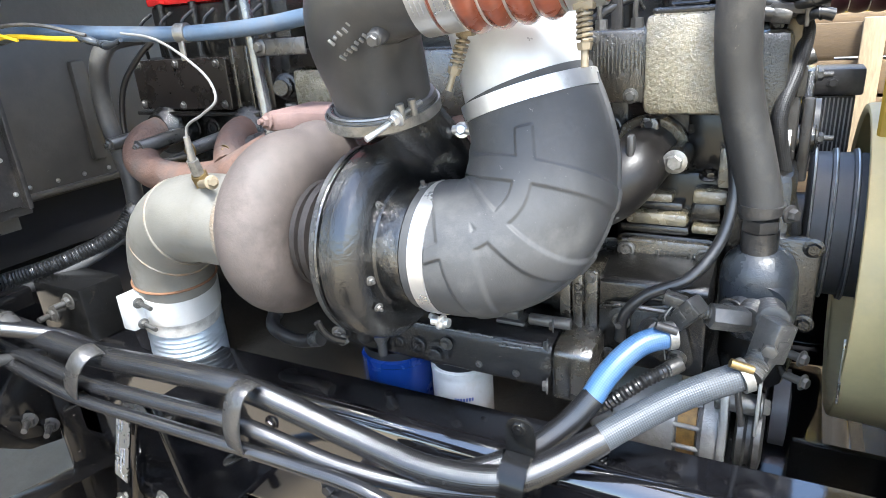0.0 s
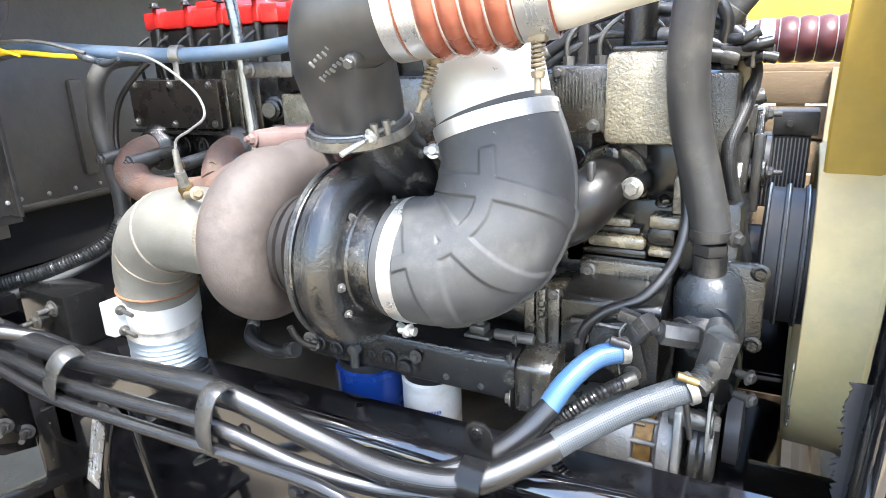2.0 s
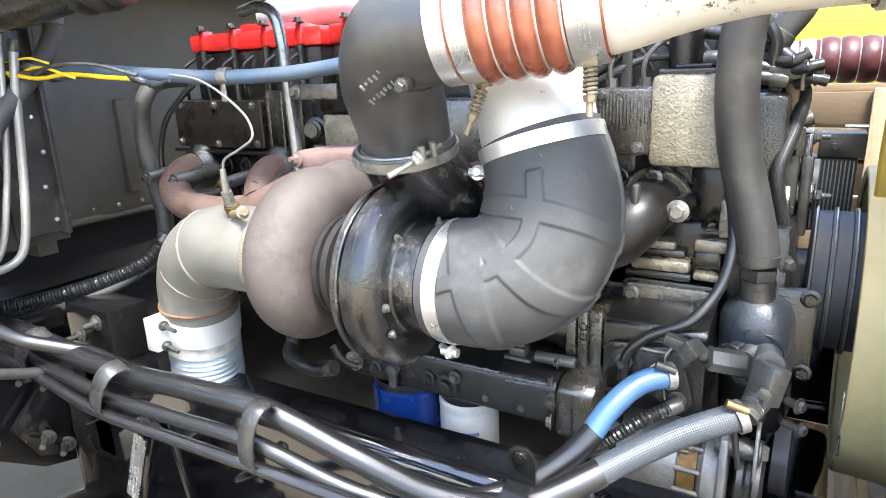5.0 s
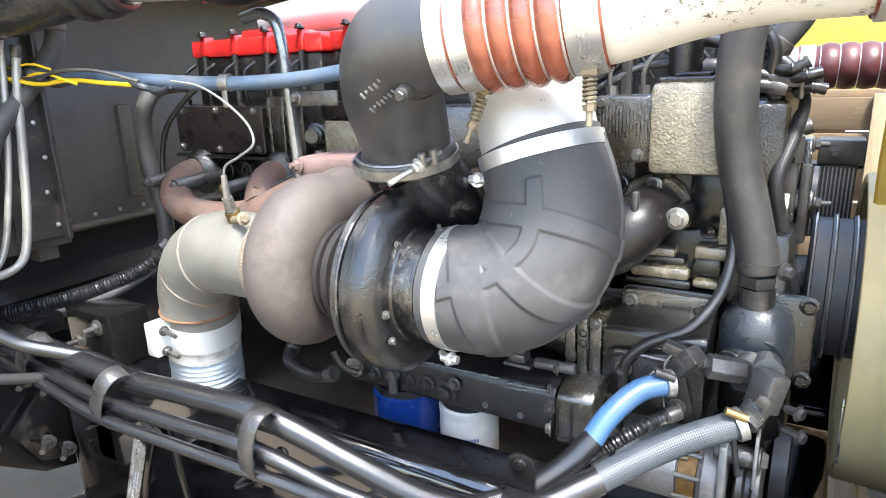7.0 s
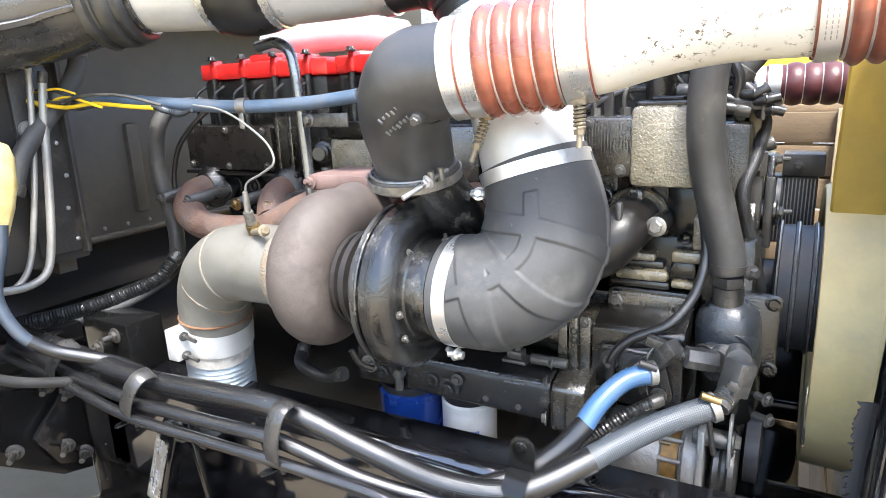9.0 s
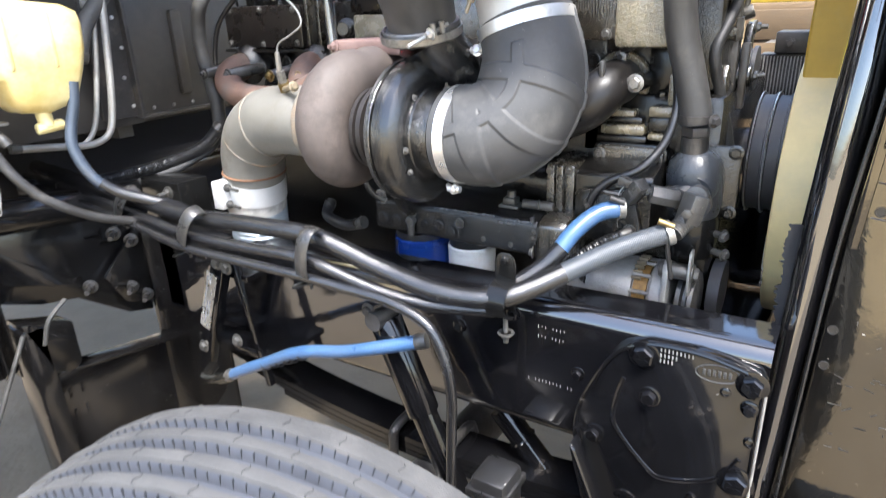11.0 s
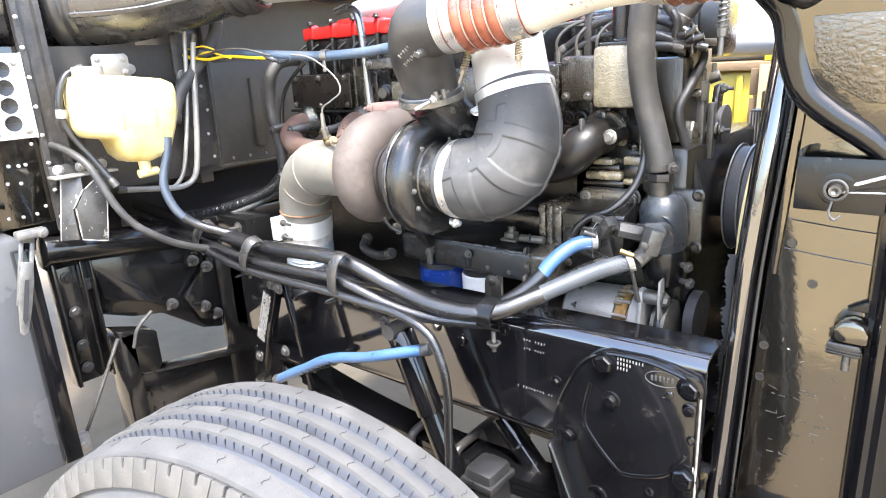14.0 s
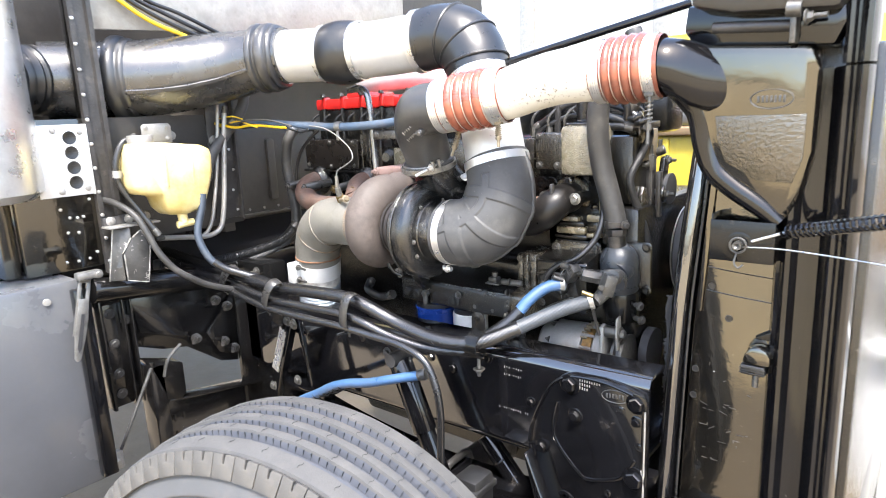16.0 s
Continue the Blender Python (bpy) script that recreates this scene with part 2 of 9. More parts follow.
M["bare_pipe"] = material("pale_flex_pipe", (0.62, 0.61, 0.57), 0.5, metal=0.2, var=0.15, bump=0.15, dirt=(0.09, 0.07, 0.06), dirt_amt=0.38, dirt_scale=12)
M["steel"] = material("bright_steel", (0.70, 0.69, 0.67), 0.30, metal=0.8, var=0.12, bump=0.1, bscale=200, dirt=(0.25, 0.23, 0.2), dirt_amt=0.12, dirt_scale=30)
M["bolt"] = material("zinc_bolt", (0.13, 0.126, 0.118), 0.36, metal=0.7, var=0.4, bump=0.3, bscale=200, dirt=(0.04, 0.035, 0.03), dirt_amt=0.35, dirt_scale=60)
M["tan_metal"] = material("tan_weathered_metal", (0.22, 0.18, 0.12), 0.5, metal=0.3, var=0.25, bump=0.2)
M["brass"] = material("brass_fitting", (0.30, 0.22, 0.10), 0.35, metal=0.9, var=0.25, bump=0.1)
M["white_pipe"] = material("white_painted_pipe", (0.68, 0.66, 0.60), 0.35, var=0.06, bump=0.15, bscale=60, dirt=(0.50, 0.45, 0.33), dirt_amt=0.3, dirt_scale=9, scuff=(0.13, 0.095, 0.05), scuff_scale=120, scuff_amt=0.46)
M["alu"] = material("aluminium_tube", (0.58, 0.58, 0.57), 0.34, metal=0.35, var=0.08, bump=0.06, dirt=(0.4, 0.38, 0.34), dirt_amt=0.1)
M["orange"] = material("orange_silicone", (0.23, 0.066, 0.036), 0.26, var=0.5, scale=14, bump=0.2, bscale=110, deep=0.001, dirt=(0.085, 0.036, 0.026), dirt_amt=0.4, dirt_scale=16, stretch=(0.25, 1, 1), coat=0.6, scuff=(0.30, 0.17, 0.11), scuff_scale=60, scuff_amt=0.04)
M["maroon"] = material("maroon_silicone", (0.085, 0.024, 0.022), 0.4, var=0.25, bump=0.2)
M["red"] = material("red_enamel", (0.52, 0.02, 0.018), 0.2, var=0.12, bump=0.2, bscale=70, coat=0.8, dirt=(0.10, 0.02, 0.018), dirt_amt=0.2, dirt_scale=14, scuff=(0.6, 0.4, 0.36), scuff_scale=110, scuff_amt=0.0)
M["yellow_tank"] = material("yellowed_plastic", (0.66, 0.56, 0.27), 0.30, var=0.15, scale=7, bump=0.05, dirt=(0.46, 0.31, 0.07), dirt_amt=0.55, dirt_scale=6)
M["shroud"] = material("tan_fibreglass", (0.66, 0.53, 0.26), 0.45, var=0.2, scale=4, bump=0.1, dirt=(0.40, 0.36, 0.25), dirt_amt=0.35, dirt_scale=3)
M["firewall"] = material("grey_brown_panel", (0.030, 0.028, 0.026), 0.35, var=0.2, scale=6, bump=0.2, bscale=60, dirt=(0.065, 0.058, 0.048), dirt_amt=0.4, dirt_scale=4, scuff=(0.35, 0.32, 0.27), scuff_scale=50, scuff_amt=-0.1)
M["galv"] = material("galvanised_sheet", (0.33, 0.32, 0.30), 0.4, metal=0.5, var=0.25, bump=0.15, dirt=(0.10, 0.09, 0.08), dirt_amt=0.3)
M["white_alu"] = material("pale_aluminium_plate", (0.72, 0.72, 0.70), 0.35, metal=0.4, var=0.1, bump=0.1)
M["grey_box"] = material("grey_painted_box", (0.085, 0.088, 0.095), 0.25, var=0.12, scale=4, bump=0.06, dirt=(0.14, 0.135, 0.125), dirt_amt=0.25, dirt_scale=4, coat=0.5)
M["ground"] = material("packed_yard_ground", (0.40, 0.315, 0.185), 0.9, var=0.18, scale=1.2, bump=0.4, bscale=25, dirt=(0.29, 0.225, 0.135), dirt_amt=0.4, dirt_scale=2, deep=0.01)
# tan far from the truck, blending along y to a darker brown near it
gt = M["ground"].node_tree
gcol = gt.nodes["Principled BSDF"].inputs["Base Color"].links[0].from_socket
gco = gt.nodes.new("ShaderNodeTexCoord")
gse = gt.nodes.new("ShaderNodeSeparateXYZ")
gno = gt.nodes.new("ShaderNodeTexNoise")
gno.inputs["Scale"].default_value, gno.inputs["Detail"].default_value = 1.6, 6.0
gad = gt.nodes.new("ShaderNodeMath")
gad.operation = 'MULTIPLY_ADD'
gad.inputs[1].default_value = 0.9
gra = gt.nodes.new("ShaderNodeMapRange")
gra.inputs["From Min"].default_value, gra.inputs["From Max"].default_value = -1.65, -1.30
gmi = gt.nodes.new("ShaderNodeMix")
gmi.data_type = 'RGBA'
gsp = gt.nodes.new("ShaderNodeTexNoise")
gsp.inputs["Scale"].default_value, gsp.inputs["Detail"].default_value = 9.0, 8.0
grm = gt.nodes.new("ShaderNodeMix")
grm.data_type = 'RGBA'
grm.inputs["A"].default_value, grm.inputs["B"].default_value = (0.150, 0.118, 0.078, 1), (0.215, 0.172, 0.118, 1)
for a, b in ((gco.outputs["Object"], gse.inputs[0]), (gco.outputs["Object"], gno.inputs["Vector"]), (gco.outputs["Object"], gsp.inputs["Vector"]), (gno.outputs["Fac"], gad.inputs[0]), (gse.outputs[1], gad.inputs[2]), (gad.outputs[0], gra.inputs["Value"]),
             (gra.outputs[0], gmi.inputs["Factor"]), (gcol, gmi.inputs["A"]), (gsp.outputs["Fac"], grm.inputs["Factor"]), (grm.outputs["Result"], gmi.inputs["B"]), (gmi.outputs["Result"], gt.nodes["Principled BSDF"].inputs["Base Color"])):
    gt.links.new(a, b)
M["wood"] = material("pallet_wood", (0.20, 0.135, 0.072), 0.75, var=0.3, bump=0.3, stretch=(1, 8, 8), spread=0.5)
M["yellow_paint"] = material("yellow_paint", (0.47, 0.36, 0.035), 0.4, var=0.12, bump=0.1)
M["building"] = material("pale_wall", (0.62, 0.62, 0.60), 0.7, var=0.08, scale=1.0, bump=0.1, bscale=8)
M["filter_blue"] = material("blue_enamel", (0.007, 0.034, 0.19), 0.25, var=0.12, bump=0.05, coat=0.5)
M["filter_white"] = material("white_enamel", (0.66, 0.65, 0.61), 0.35, var=0.08, bump=0.05, dirt=(0.42, 0.34, 0.22), dirt_amt=0.3, dirt_scale=12)
M["label"] = material("pale_label", (0.80, 0.77, 0.70), 0.28, var=0.05, bump=0.1, metal=0.85)
M["ink"] = material("grey_print", (0.30, 0.30, 0.31), 0.6, var=0.1, bump=0.0)
M["ink_blue"] = material("blue_print", (0.05, 0.10, 0.35), 0.6, var=0.1, bump=0.0)
M["alt"] = material("cast_aluminium", (0.34, 0.335, 0.32), 0.45, metal=0.5, var=0.2, bump=0.4, bscale=120, dirt=(0.14, 0.12, 0.10), dirt_amt=0.4)
M["yellow_wire"] = material("yellow_wire", (0.75, 0.50, 0.02), 0.45, var=0.1, bump=0.0)
M["grey_wire"] = material("woven_grey_lead", (0.17, 0.165, 0.155), 0.6, var=0.2, bump=0.4, bscale=300)
M["belt"] = material("belt_rubber", (0.055, 0.056, 0.060), 0.45, var=0.2, bump=0.1)
M["oily_cast"] = material("oily_black_casting", (0.008, 0.008, 0.008), 0.14, var=0.4, bump=0.7, bscale=200, deep=0.0014, dirt=(0.15, 0.14, 0.12), dirt_amt=0.26, dirt_scale=15, coat=0.6, ior=1.6, scuff=(0.30, 0.27, 0.20), scuff_scale=150, scuff_amt=0.02)
M["soot_iron"] = material("sooty_iron", (0.016, 0.013, 0.012), 0.6, var=0.4, bump=0.4, bscale=110, dirt=(0.05, 0.035, 0.03), dirt_amt=0.25, dirt_scale=12)
M["weld"] = material("pale_weld", (0.145, 0.130, 0.105), 0.5, var=0.2, bump=0.6, bscale=200, dirt=(0.3, 0.16, 0.06), dirt_amt=0.3, dirt_scale=20)
M["fit_steel"] = material("oily_dark_fitting", (0.088, 0.085, 0.079), 0.30, metal=0.4, var=0.4, bump=0.4, bscale=200, deep=0.002, dirt=(0.16, 0.145, 0.12), dirt_amt=0.22, dirt_scale=30, scuff=(0.4, 0.38, 0.33), scuff_scale=120, scuff_amt=0.12)
M["grey_cast"] = material("grey_painted_casting", (0.030, 0.035, 0.042), 0.27, var=0.25, bump=0.5, bscale=220, deep=0.0015, dirt=(0.02, 0.02, 0.022), dirt_amt=0.35, dirt_scale=16, scuff=(0.25, 0.25, 0.25), scuff_scale=120, scuff_amt=-0.05, ior=1.7)
M["clamp_worn"] = material("worn_clamp_steel", (0.27, 0.26, 0.24), 0.36, metal=0.7, var=0.3, bump=0.2, bscale=150, dirt=(0.05, 0.045, 0.04), dirt_amt=0.45, dirt_scale=35)
M["elbow_black"] = material("dull_black_casting", (0.038, 0.037, 0.037), 0.40, var=0.3, bump=0.25, bscale=380, deep=0.0008, dirt=(0.10, 0.092, 0.08), dirt_amt=0.2, dirt_scale=8, ior=1.7, scuff=(0.4, 0.39, 0.36), scuff_scale=110, scuff_amt=-0.12)
# gold tint again paints in the mirrored ground
M["pebble_panel"] = material("pebbled_black_gold_sheen", (0.010, 0.009, 0.008), 0.14, var=0.4, bump=1.0, bscale=150, deep=0.0030, dirt=(0.22, 0.15, 0.08), dirt_amt=0.12, dirt_scale=8, coat=0.5, ior=2.2, tint=(1.0, 0.93, 0.78))
M["sky_gloss"] = material("black_gloss_edge", (0.006, 0.006, 0.007), 0.06, var=0.3, bump=0.12, bscale=14, deep=0.004, dirt=(0.12, 0.10, 0.07), dirt_amt=0.04, dirt_scale=10, coat=1.0, ior=2.2)
M["black_plastic"] = material("sheeny_black_plastic", (0.026, 0.026, 0.027), 0.26, var=0.25, bump=0.08, bscale=120, deep=0.001, dirt=(0.075, 0.070, 0.062), dirt_amt=0.3, dirt_scale=8, coat=0.25, ior=1.8, scuff=(0.25, 0.24, 0.22), scuff_scale=60, scuff_amt=-0.02)
M["flex"] = material("pale_ribbed_pipe", (0.42, 0.48, 0.53), 0.4, metal=0.4, var=0.15, bump=0.1, dirt=(0.2, 0.2, 0.2), dirt_amt=0.3, dirt_scale=10)
M["cab_paint"] = material("dark_cab_paint", (0.03, 0.03, 0.033), 0.2, var=0.2, scale=2, bump=0.05, dirt=(0.1, 0.09, 0.08), dirt_amt=0.2, dirt_scale=2, coat=0.5)
M["rust_orange"] = material("fresh_rust", (0.17, 0.082, 0.040), 0.8, var=0.4, bump=0.5, bscale=150, dirt=(0.12, 0.06, 0.035), dirt_amt=0.4, dirt_scale=20)
M["scratched"] = material("scratched_metal", (0.07, 0.069, 0.067), 0.35, metal=0.4, var=0.5, bump=0.2, bscale=100, dirt=(0.05, 0.048, 0.045), dirt_amt=0.4, dirt_scale=18, scuff=(0.6, 0.58, 0.54), scuff_scale=70, scuff_amt=0.32)
M["black_satin"] = material("satin_black_paint", (0.007, 0.007, 0.007), 0.2, var=0.4, bump=0.12, bscale=90, deep=0.0012, dirt=(0.10, 0.085, 0.06), dirt_amt=0.06, dirt_scale=14, ior=1.4, scuff=(0.25, 0.23, 0.19), scuff_scale=90, scuff_amt=-0.05)
M["rail_gloss"] = material("black_rail_paint", (0.005, 0.005, 0.006), 0.08, var=0.3, bump=0.08, bscale=60, deep=0.0015, dirt=(0.14, 0.12, 0.10), dirt_amt=0.02, dirt_scale=14, coat=0.5, ior=2.0, scuff=(0.25, 0.24, 0.22), scuff_scale=90, scuff_amt=-0.1)
M["kerf"] = material("tyre_kerf", (0.032, 0.034, 0.040), 0.8, var=0.2, bump=0.0)
M["hose_slate"] = material("slate_blue_hose", (0.034, 0.046, 0.065), 0.38, var=0.3, bump=0.2, bscale=160, deep=0.001, dirt=(0.06, 0.063, 0.067), dirt_amt=0.3, dirt_scale=10, coat=0.3)
M["sidewall_bar"] = material("sidewall_lettering", (0.075, 0.075, 0.076), 0.6, var=0.3, bump=0.15, dirt=(0.12, 0.11, 0.095), dirt_amt=0.2, dirt_scale=9)
M["rim_dusty"] = material("dusty_rim_metal", (0.32, 0.30, 0.27), 0.45, metal=0.4, var=0.25, bump=0.15, dirt=(0.2, 0.16, 0.11), dirt_amt=0.3)
M["dusty_cast"] = material("dusty_dark_casting", (0.0060, 0.0060, 0.0060), 0.15, var=0.4, bump=1.0, bscale=290, deep=0.0017, dirt=(0.12, 0.105, 0.08), dirt_amt=0.16, dirt_scale=22, coat=0.4, ior=1.55, scuff=(0.30, 0.28, 0.24), scuff_scale=150, scuff_amt=0.02)
M["dark_strap"] = material("dark_worn_strap", (0.085, 0.082, 0.078), 0.28, metal=0.6, var=0.4, bump=0.3, bscale=120, dirt=(0.05, 0.048, 0.045), dirt_amt=0.3, dirt_scale=25, scuff=(0.45, 0.43, 0.40), scuff_scale=90, scuff_amt=0.0)

# ---- mesh helpers ----
def part(name, bm, mat, parent=None, label="", angle=38.0):
    """Links a bmesh as one mesh object under a thing or under a part."""
    me = bpy.data.meshes.new(name)
    bmesh.ops.recalc_face_normals(bm, faces=bm.faces[:])
    bm.to_mesh(me)
    bm.free()
    me.materials.append(M[mat])
    me.polygons.foreach_set("use_smooth", [True] * len(me.polygons))
    me.set_sharp_from_angle(angle=radians(angle))
    ob = new(name, me)
    if parent is not None:
        ob.parent = parent
        if parent.type == 'EMPTY':
            ob.matrix_parent_inverse = Matrix.Translation(-parent.location)
    if label:
        ob["label"] = label
    return ob


def thing(name, at, label, category, group="", kind=""):
    ob = new(name)
    ob.empty_display_size = 0.05
    ob.location = at
    return tagged(ob, label, category, group, kind)


def BM():
    return bmesh.new()


def V(*a):
    return Vector(a)


def frame_of(d):
    """Two unit vectors square to d."""
    d = Vector(d).normalized()
    a = V(0, 0, 1) if abs(d.z) < 0.9 else V(1, 0, 0)
    u = d.cross(a).normalized()
    return u, d.cross(u).normalized()


def box(bm, lo, hi, bev=0.0, m=None, seg=2):
    """A box between two corners, edges rounded by bev, then moved by m."""
    b = bmesh.new()
    bmesh.ops.create_cube(b, size=1.0)
    lo, hi = Vector(lo), Vector(hi)
    for v in b.verts:
        v.co = Vector([lo[i] + (hi[i] - lo[i]) * (v.co[i] + 0.5) for i in range(3)])
    if bev:
        bmesh.ops.bevel(b, geom=b.edges[:], offset=bev, segments=seg, affect='EDGES', profile=0.5)
    if m is not None:
        bmesh.ops.transform(b, matrix=m, verts=b.verts[:])
    return merge(bm, b)


def merge(bm, b):
    me = bpy.data.meshes.new("tmp")
    b.to_mesh(me)
    b.free()
    bm.from_mesh(me)
    bpy.data.meshes.remove(me)
    return bm


def rings(bm, loops, closed_u=True, caps=True, closed_v=False):
    """Skins a list of vertex loops."""
    vs = [[bm.verts.new(p) for p in lp] for lp in loops]
    n = len(vs[0])
    k = len(vs)
    for i in range(k if closed_v else k - 1):
        a, b = vs[i], vs[(i + 1) % k]
        for j in range(n if closed_u else n - 1):
            try:
                bm.faces.new((a[j], a[(j + 1) % n], b[(j + 1) % n], b[j]))
            except ValueError:
                pass
    if caps and closed_u and not closed_v:
        bm.faces.new(vs[0][::-1])
        bm.faces.new(vs[-1])
    return bm


def lathe(bm, profile, origin, axis, seg=32, caps=True, squash=1.0, sweep=360.0, start=0.0):
    """Turns (distance along, radius) pairs round an axis."""
    d = Vector(axis).normalized()
    u, w = frame_of(d)
    o = Vector(origin)
    full = sweep >= 359.9
    ang = [radians(start + sweep * k / (seg if full else seg - 1)) for k in range(seg)]
    loops = [[o + d * a + (u * math.cos(t) + w * math.sin(t) * squash) * max(r, 1e-4) for t in ang] for a, r in profile]
    return rings(bm, loops, closed_u=full, caps=caps)


def cyl(bm, p0, p1, r0, r1=None, seg=20, bev=0.0):
    r1 = r0 if r1 is None else r1
    p0, p1 = Vector(p0), Vector(p1)
    h = (p1 - p0).length
    if bev:
        prof = [(0, r0 - bev), (bev * 0.3, r0 - bev * 0.3), (bev, r0), (h - bev, r1), (h - bev * 0.3, r1 - bev * 0.3), (h, r1 - bev)]
    else:
        prof = [(0, r0), (h, r1)]
    return lathe(bm, prof, p0, p1 - p0, seg)


def spline(pts, res=8):
    """Smooth line through points (each x, y, z and any further values)."""
    p = [np.array(q, float) for q in pts]
    if len(p) < 3:
        return [p[0] + (p[-1] - p[0]) * k / res for k in range(res + 1)]
    p = [2 * p[0] - p[1]] + p + [2 * p[-1] - p[-2]]
    out = []
    for i in range(1, len(p) - 2):
        d = [max(1e-5, np.linalg.norm(p[i + k + 1][:3] - p[i + k][:3]) ** 0.5) for k in (-1, 0, 1)]
        t0, t1, t2, t3 = 0, d[0], d[0] + d[1], d[0] + d[1] + d[2]
        for k in range(res):
            t = t1 + (t2 - t1) * k / res
            a1 = (t1 - t) / (t1 - t0) * p[i - 1] + (t - t0) / (t1 - t0) * p[i]
            a2 = (t2 - t) / (t2 - t1) * p[i] + (t - t1) / (t2 - t1) * p[i + 1]
            a3 = (t3 - t) / (t3 - t2) * p[i + 1] + (t - t2) / (t3 - t2) * p[i + 2]
            b1 = (t2 - t) / (t2 - t0) * a1 + (t - t0) / (t2 - t0) * a2
            b2 = (t3 - t) / (t3 - t1) * a2 + (t - t1) / (t3 - t1) * a3
            out.append((t2 - t) / (t2 - t1) * b1 + (t - t1) / (t2 - t1) * b2)
    out.append(p[-2])
    return out


def tube(bm, pts, r, seg=16, res=8, caps=True, ripple=0.0, pitch=0.01, squash=1.0):
    """A round hose through points; a fourth value of a point is its radius. ripple: depth of rings at that pitch."""
    line = spline(pts, res)
    if ripple:
        fine = [line[0]]
        for a, b in zip(line, line[1:]):
            k = max(1, int(np.linalg.norm(b[:3] - a[:3]) / (pitch / 4)))
            fine += [a + (b - a) * (j + 1) / k for j in range(k)]
        line = fine
    pos = [Vector(q[:3]) for q in line]
    tang = [(pos[min(i + 1, len(pos) - 1)] - pos[max(i - 1, 0)]).normalized() for i in range(len(pos))]
    u = frame_of(tang[0])[0]
    loops, run = [], 0.0
    for i, (q, t) in enumerate(zip(pos, tang)):
        u = (u - t * u.dot(t)).normalized()
        w = t.cross(u)
        if i:
            run += (q - pos[i - 1]).length
        rr = line[i][3] if len(line[i]) > 3 else r
        if ripple:
            rr += ripple * math.sin(2 * math.pi * run / pitch)
        loops.append([q + (u * math.cos(2 * math.pi * k / seg) + w * math.sin(2 * math.pi * k / seg) * squash) * rr for k in range(seg)])
    return rings(bm, loops, caps=caps)


def torus(bm, centre, axis, R, r, seg=40, tseg=10, flat=1.0):
    """A ring round an axis; flat widens it along the axis."""
    d = Vector(axis).normalized()
    u, w = frame_of(d)
    c = Vector(centre)
    loops = []
    for k in range(seg):
        a = 2 * math.pi * k / seg
        e = u * math.cos(a) + w * math.sin(a)
        loops.append([c + e * (R + r * math.cos(2 * math.pi * j / tseg)) + d * (r * flat * math.sin(2 * math.pi * j / tseg)) for j in range(tseg)])
    return rings(bm, loops, caps=False, closed_v=True)


def band(bm, centre, axis, R, width, thick=0.0015, seg=40):
    """A flat strap ring."""
    h = width / 2
    return lathe(bm, [(-h, R - 0.002), (-h, R + thick), (h, R + thick), (h, R - 0.002)], centre, axis, seg, caps=False)


def hexbolt(bm, at, d, r=0.011, h=0.009, washer=True, shank=0.0):
    """Hex head with flange, standing out along d."""
    d = Vector(d).normalized()
    at = Vector(at)
    u, w = frame_of(d)
    if washer:
        lathe(bm, [(0, r * 1.45), (h * 0.2, r * 1.45), (h * 0.32, r * 1.1)], at, d, 18)
    loops = []
    for a, s in ((0.0, 1.0), (h * 0.8, 1.0), (h, 0.82)):
        loops.append([at + d * a + (u * math.cos(k * math.pi / 3 + 0.4) + w * math.sin(k * math.pi / 3 + 0.4)) * r * s for k in range(6)])
    rings(bm, loops)
    if shank:
        cyl(bm, at + d * h * 0.9, at + d * (h + shank), r * 0.5, seg=10)
    return bm


def prism(bm, outline, d, depth, bev=0.0):
    """An outline (points in space, in order) given thickness along d."""
    b = bmesh.new()
    d = Vector(d).normalized() * depth
    a = [b.verts.new(Vector(p)) for p in outline]
    c = [b.verts.new(Vector(p) + d) for p in outline]
    n = len(a)
    b.faces.new(a[::-1])
    b.faces.new(c)
    for i in range(n):
        b.faces.new((a[i], a[(i + 1) % n], c[(i + 1) % n], c[i]))
    bmesh.ops.recalc_face_normals(b, faces=b.faces[:])
    if bev:
        bmesh.ops.bevel(b, geom=[e for e in b.edges], offset=bev, segments=2, affect='EDGES', profile=0.5)
    return merge(bm, b)


def round_rect(cx, cz, w, h, r, y=0.0, n=5, turn=0.0):
    """Outline of a rounded rectangle in an upright plane at y."""
    out = []
    for qx, qz, a0 in ((1, 1, 0), (-1, 1, 90), (-1, -1, 180), (1, -1, 270)):
        for k in range(n + 1):
            a = radians(a0 + 90 * k / n)
            px, pz = qx * (w / 2 - r) + r * math.cos(a), qz * (h / 2 - r) + r * math.sin(a)
            ct, st = math.cos(turn), math.sin(turn)
            out.append(V(cx + px * ct - pz * st, y, cz + px * st + pz * ct))
    return out



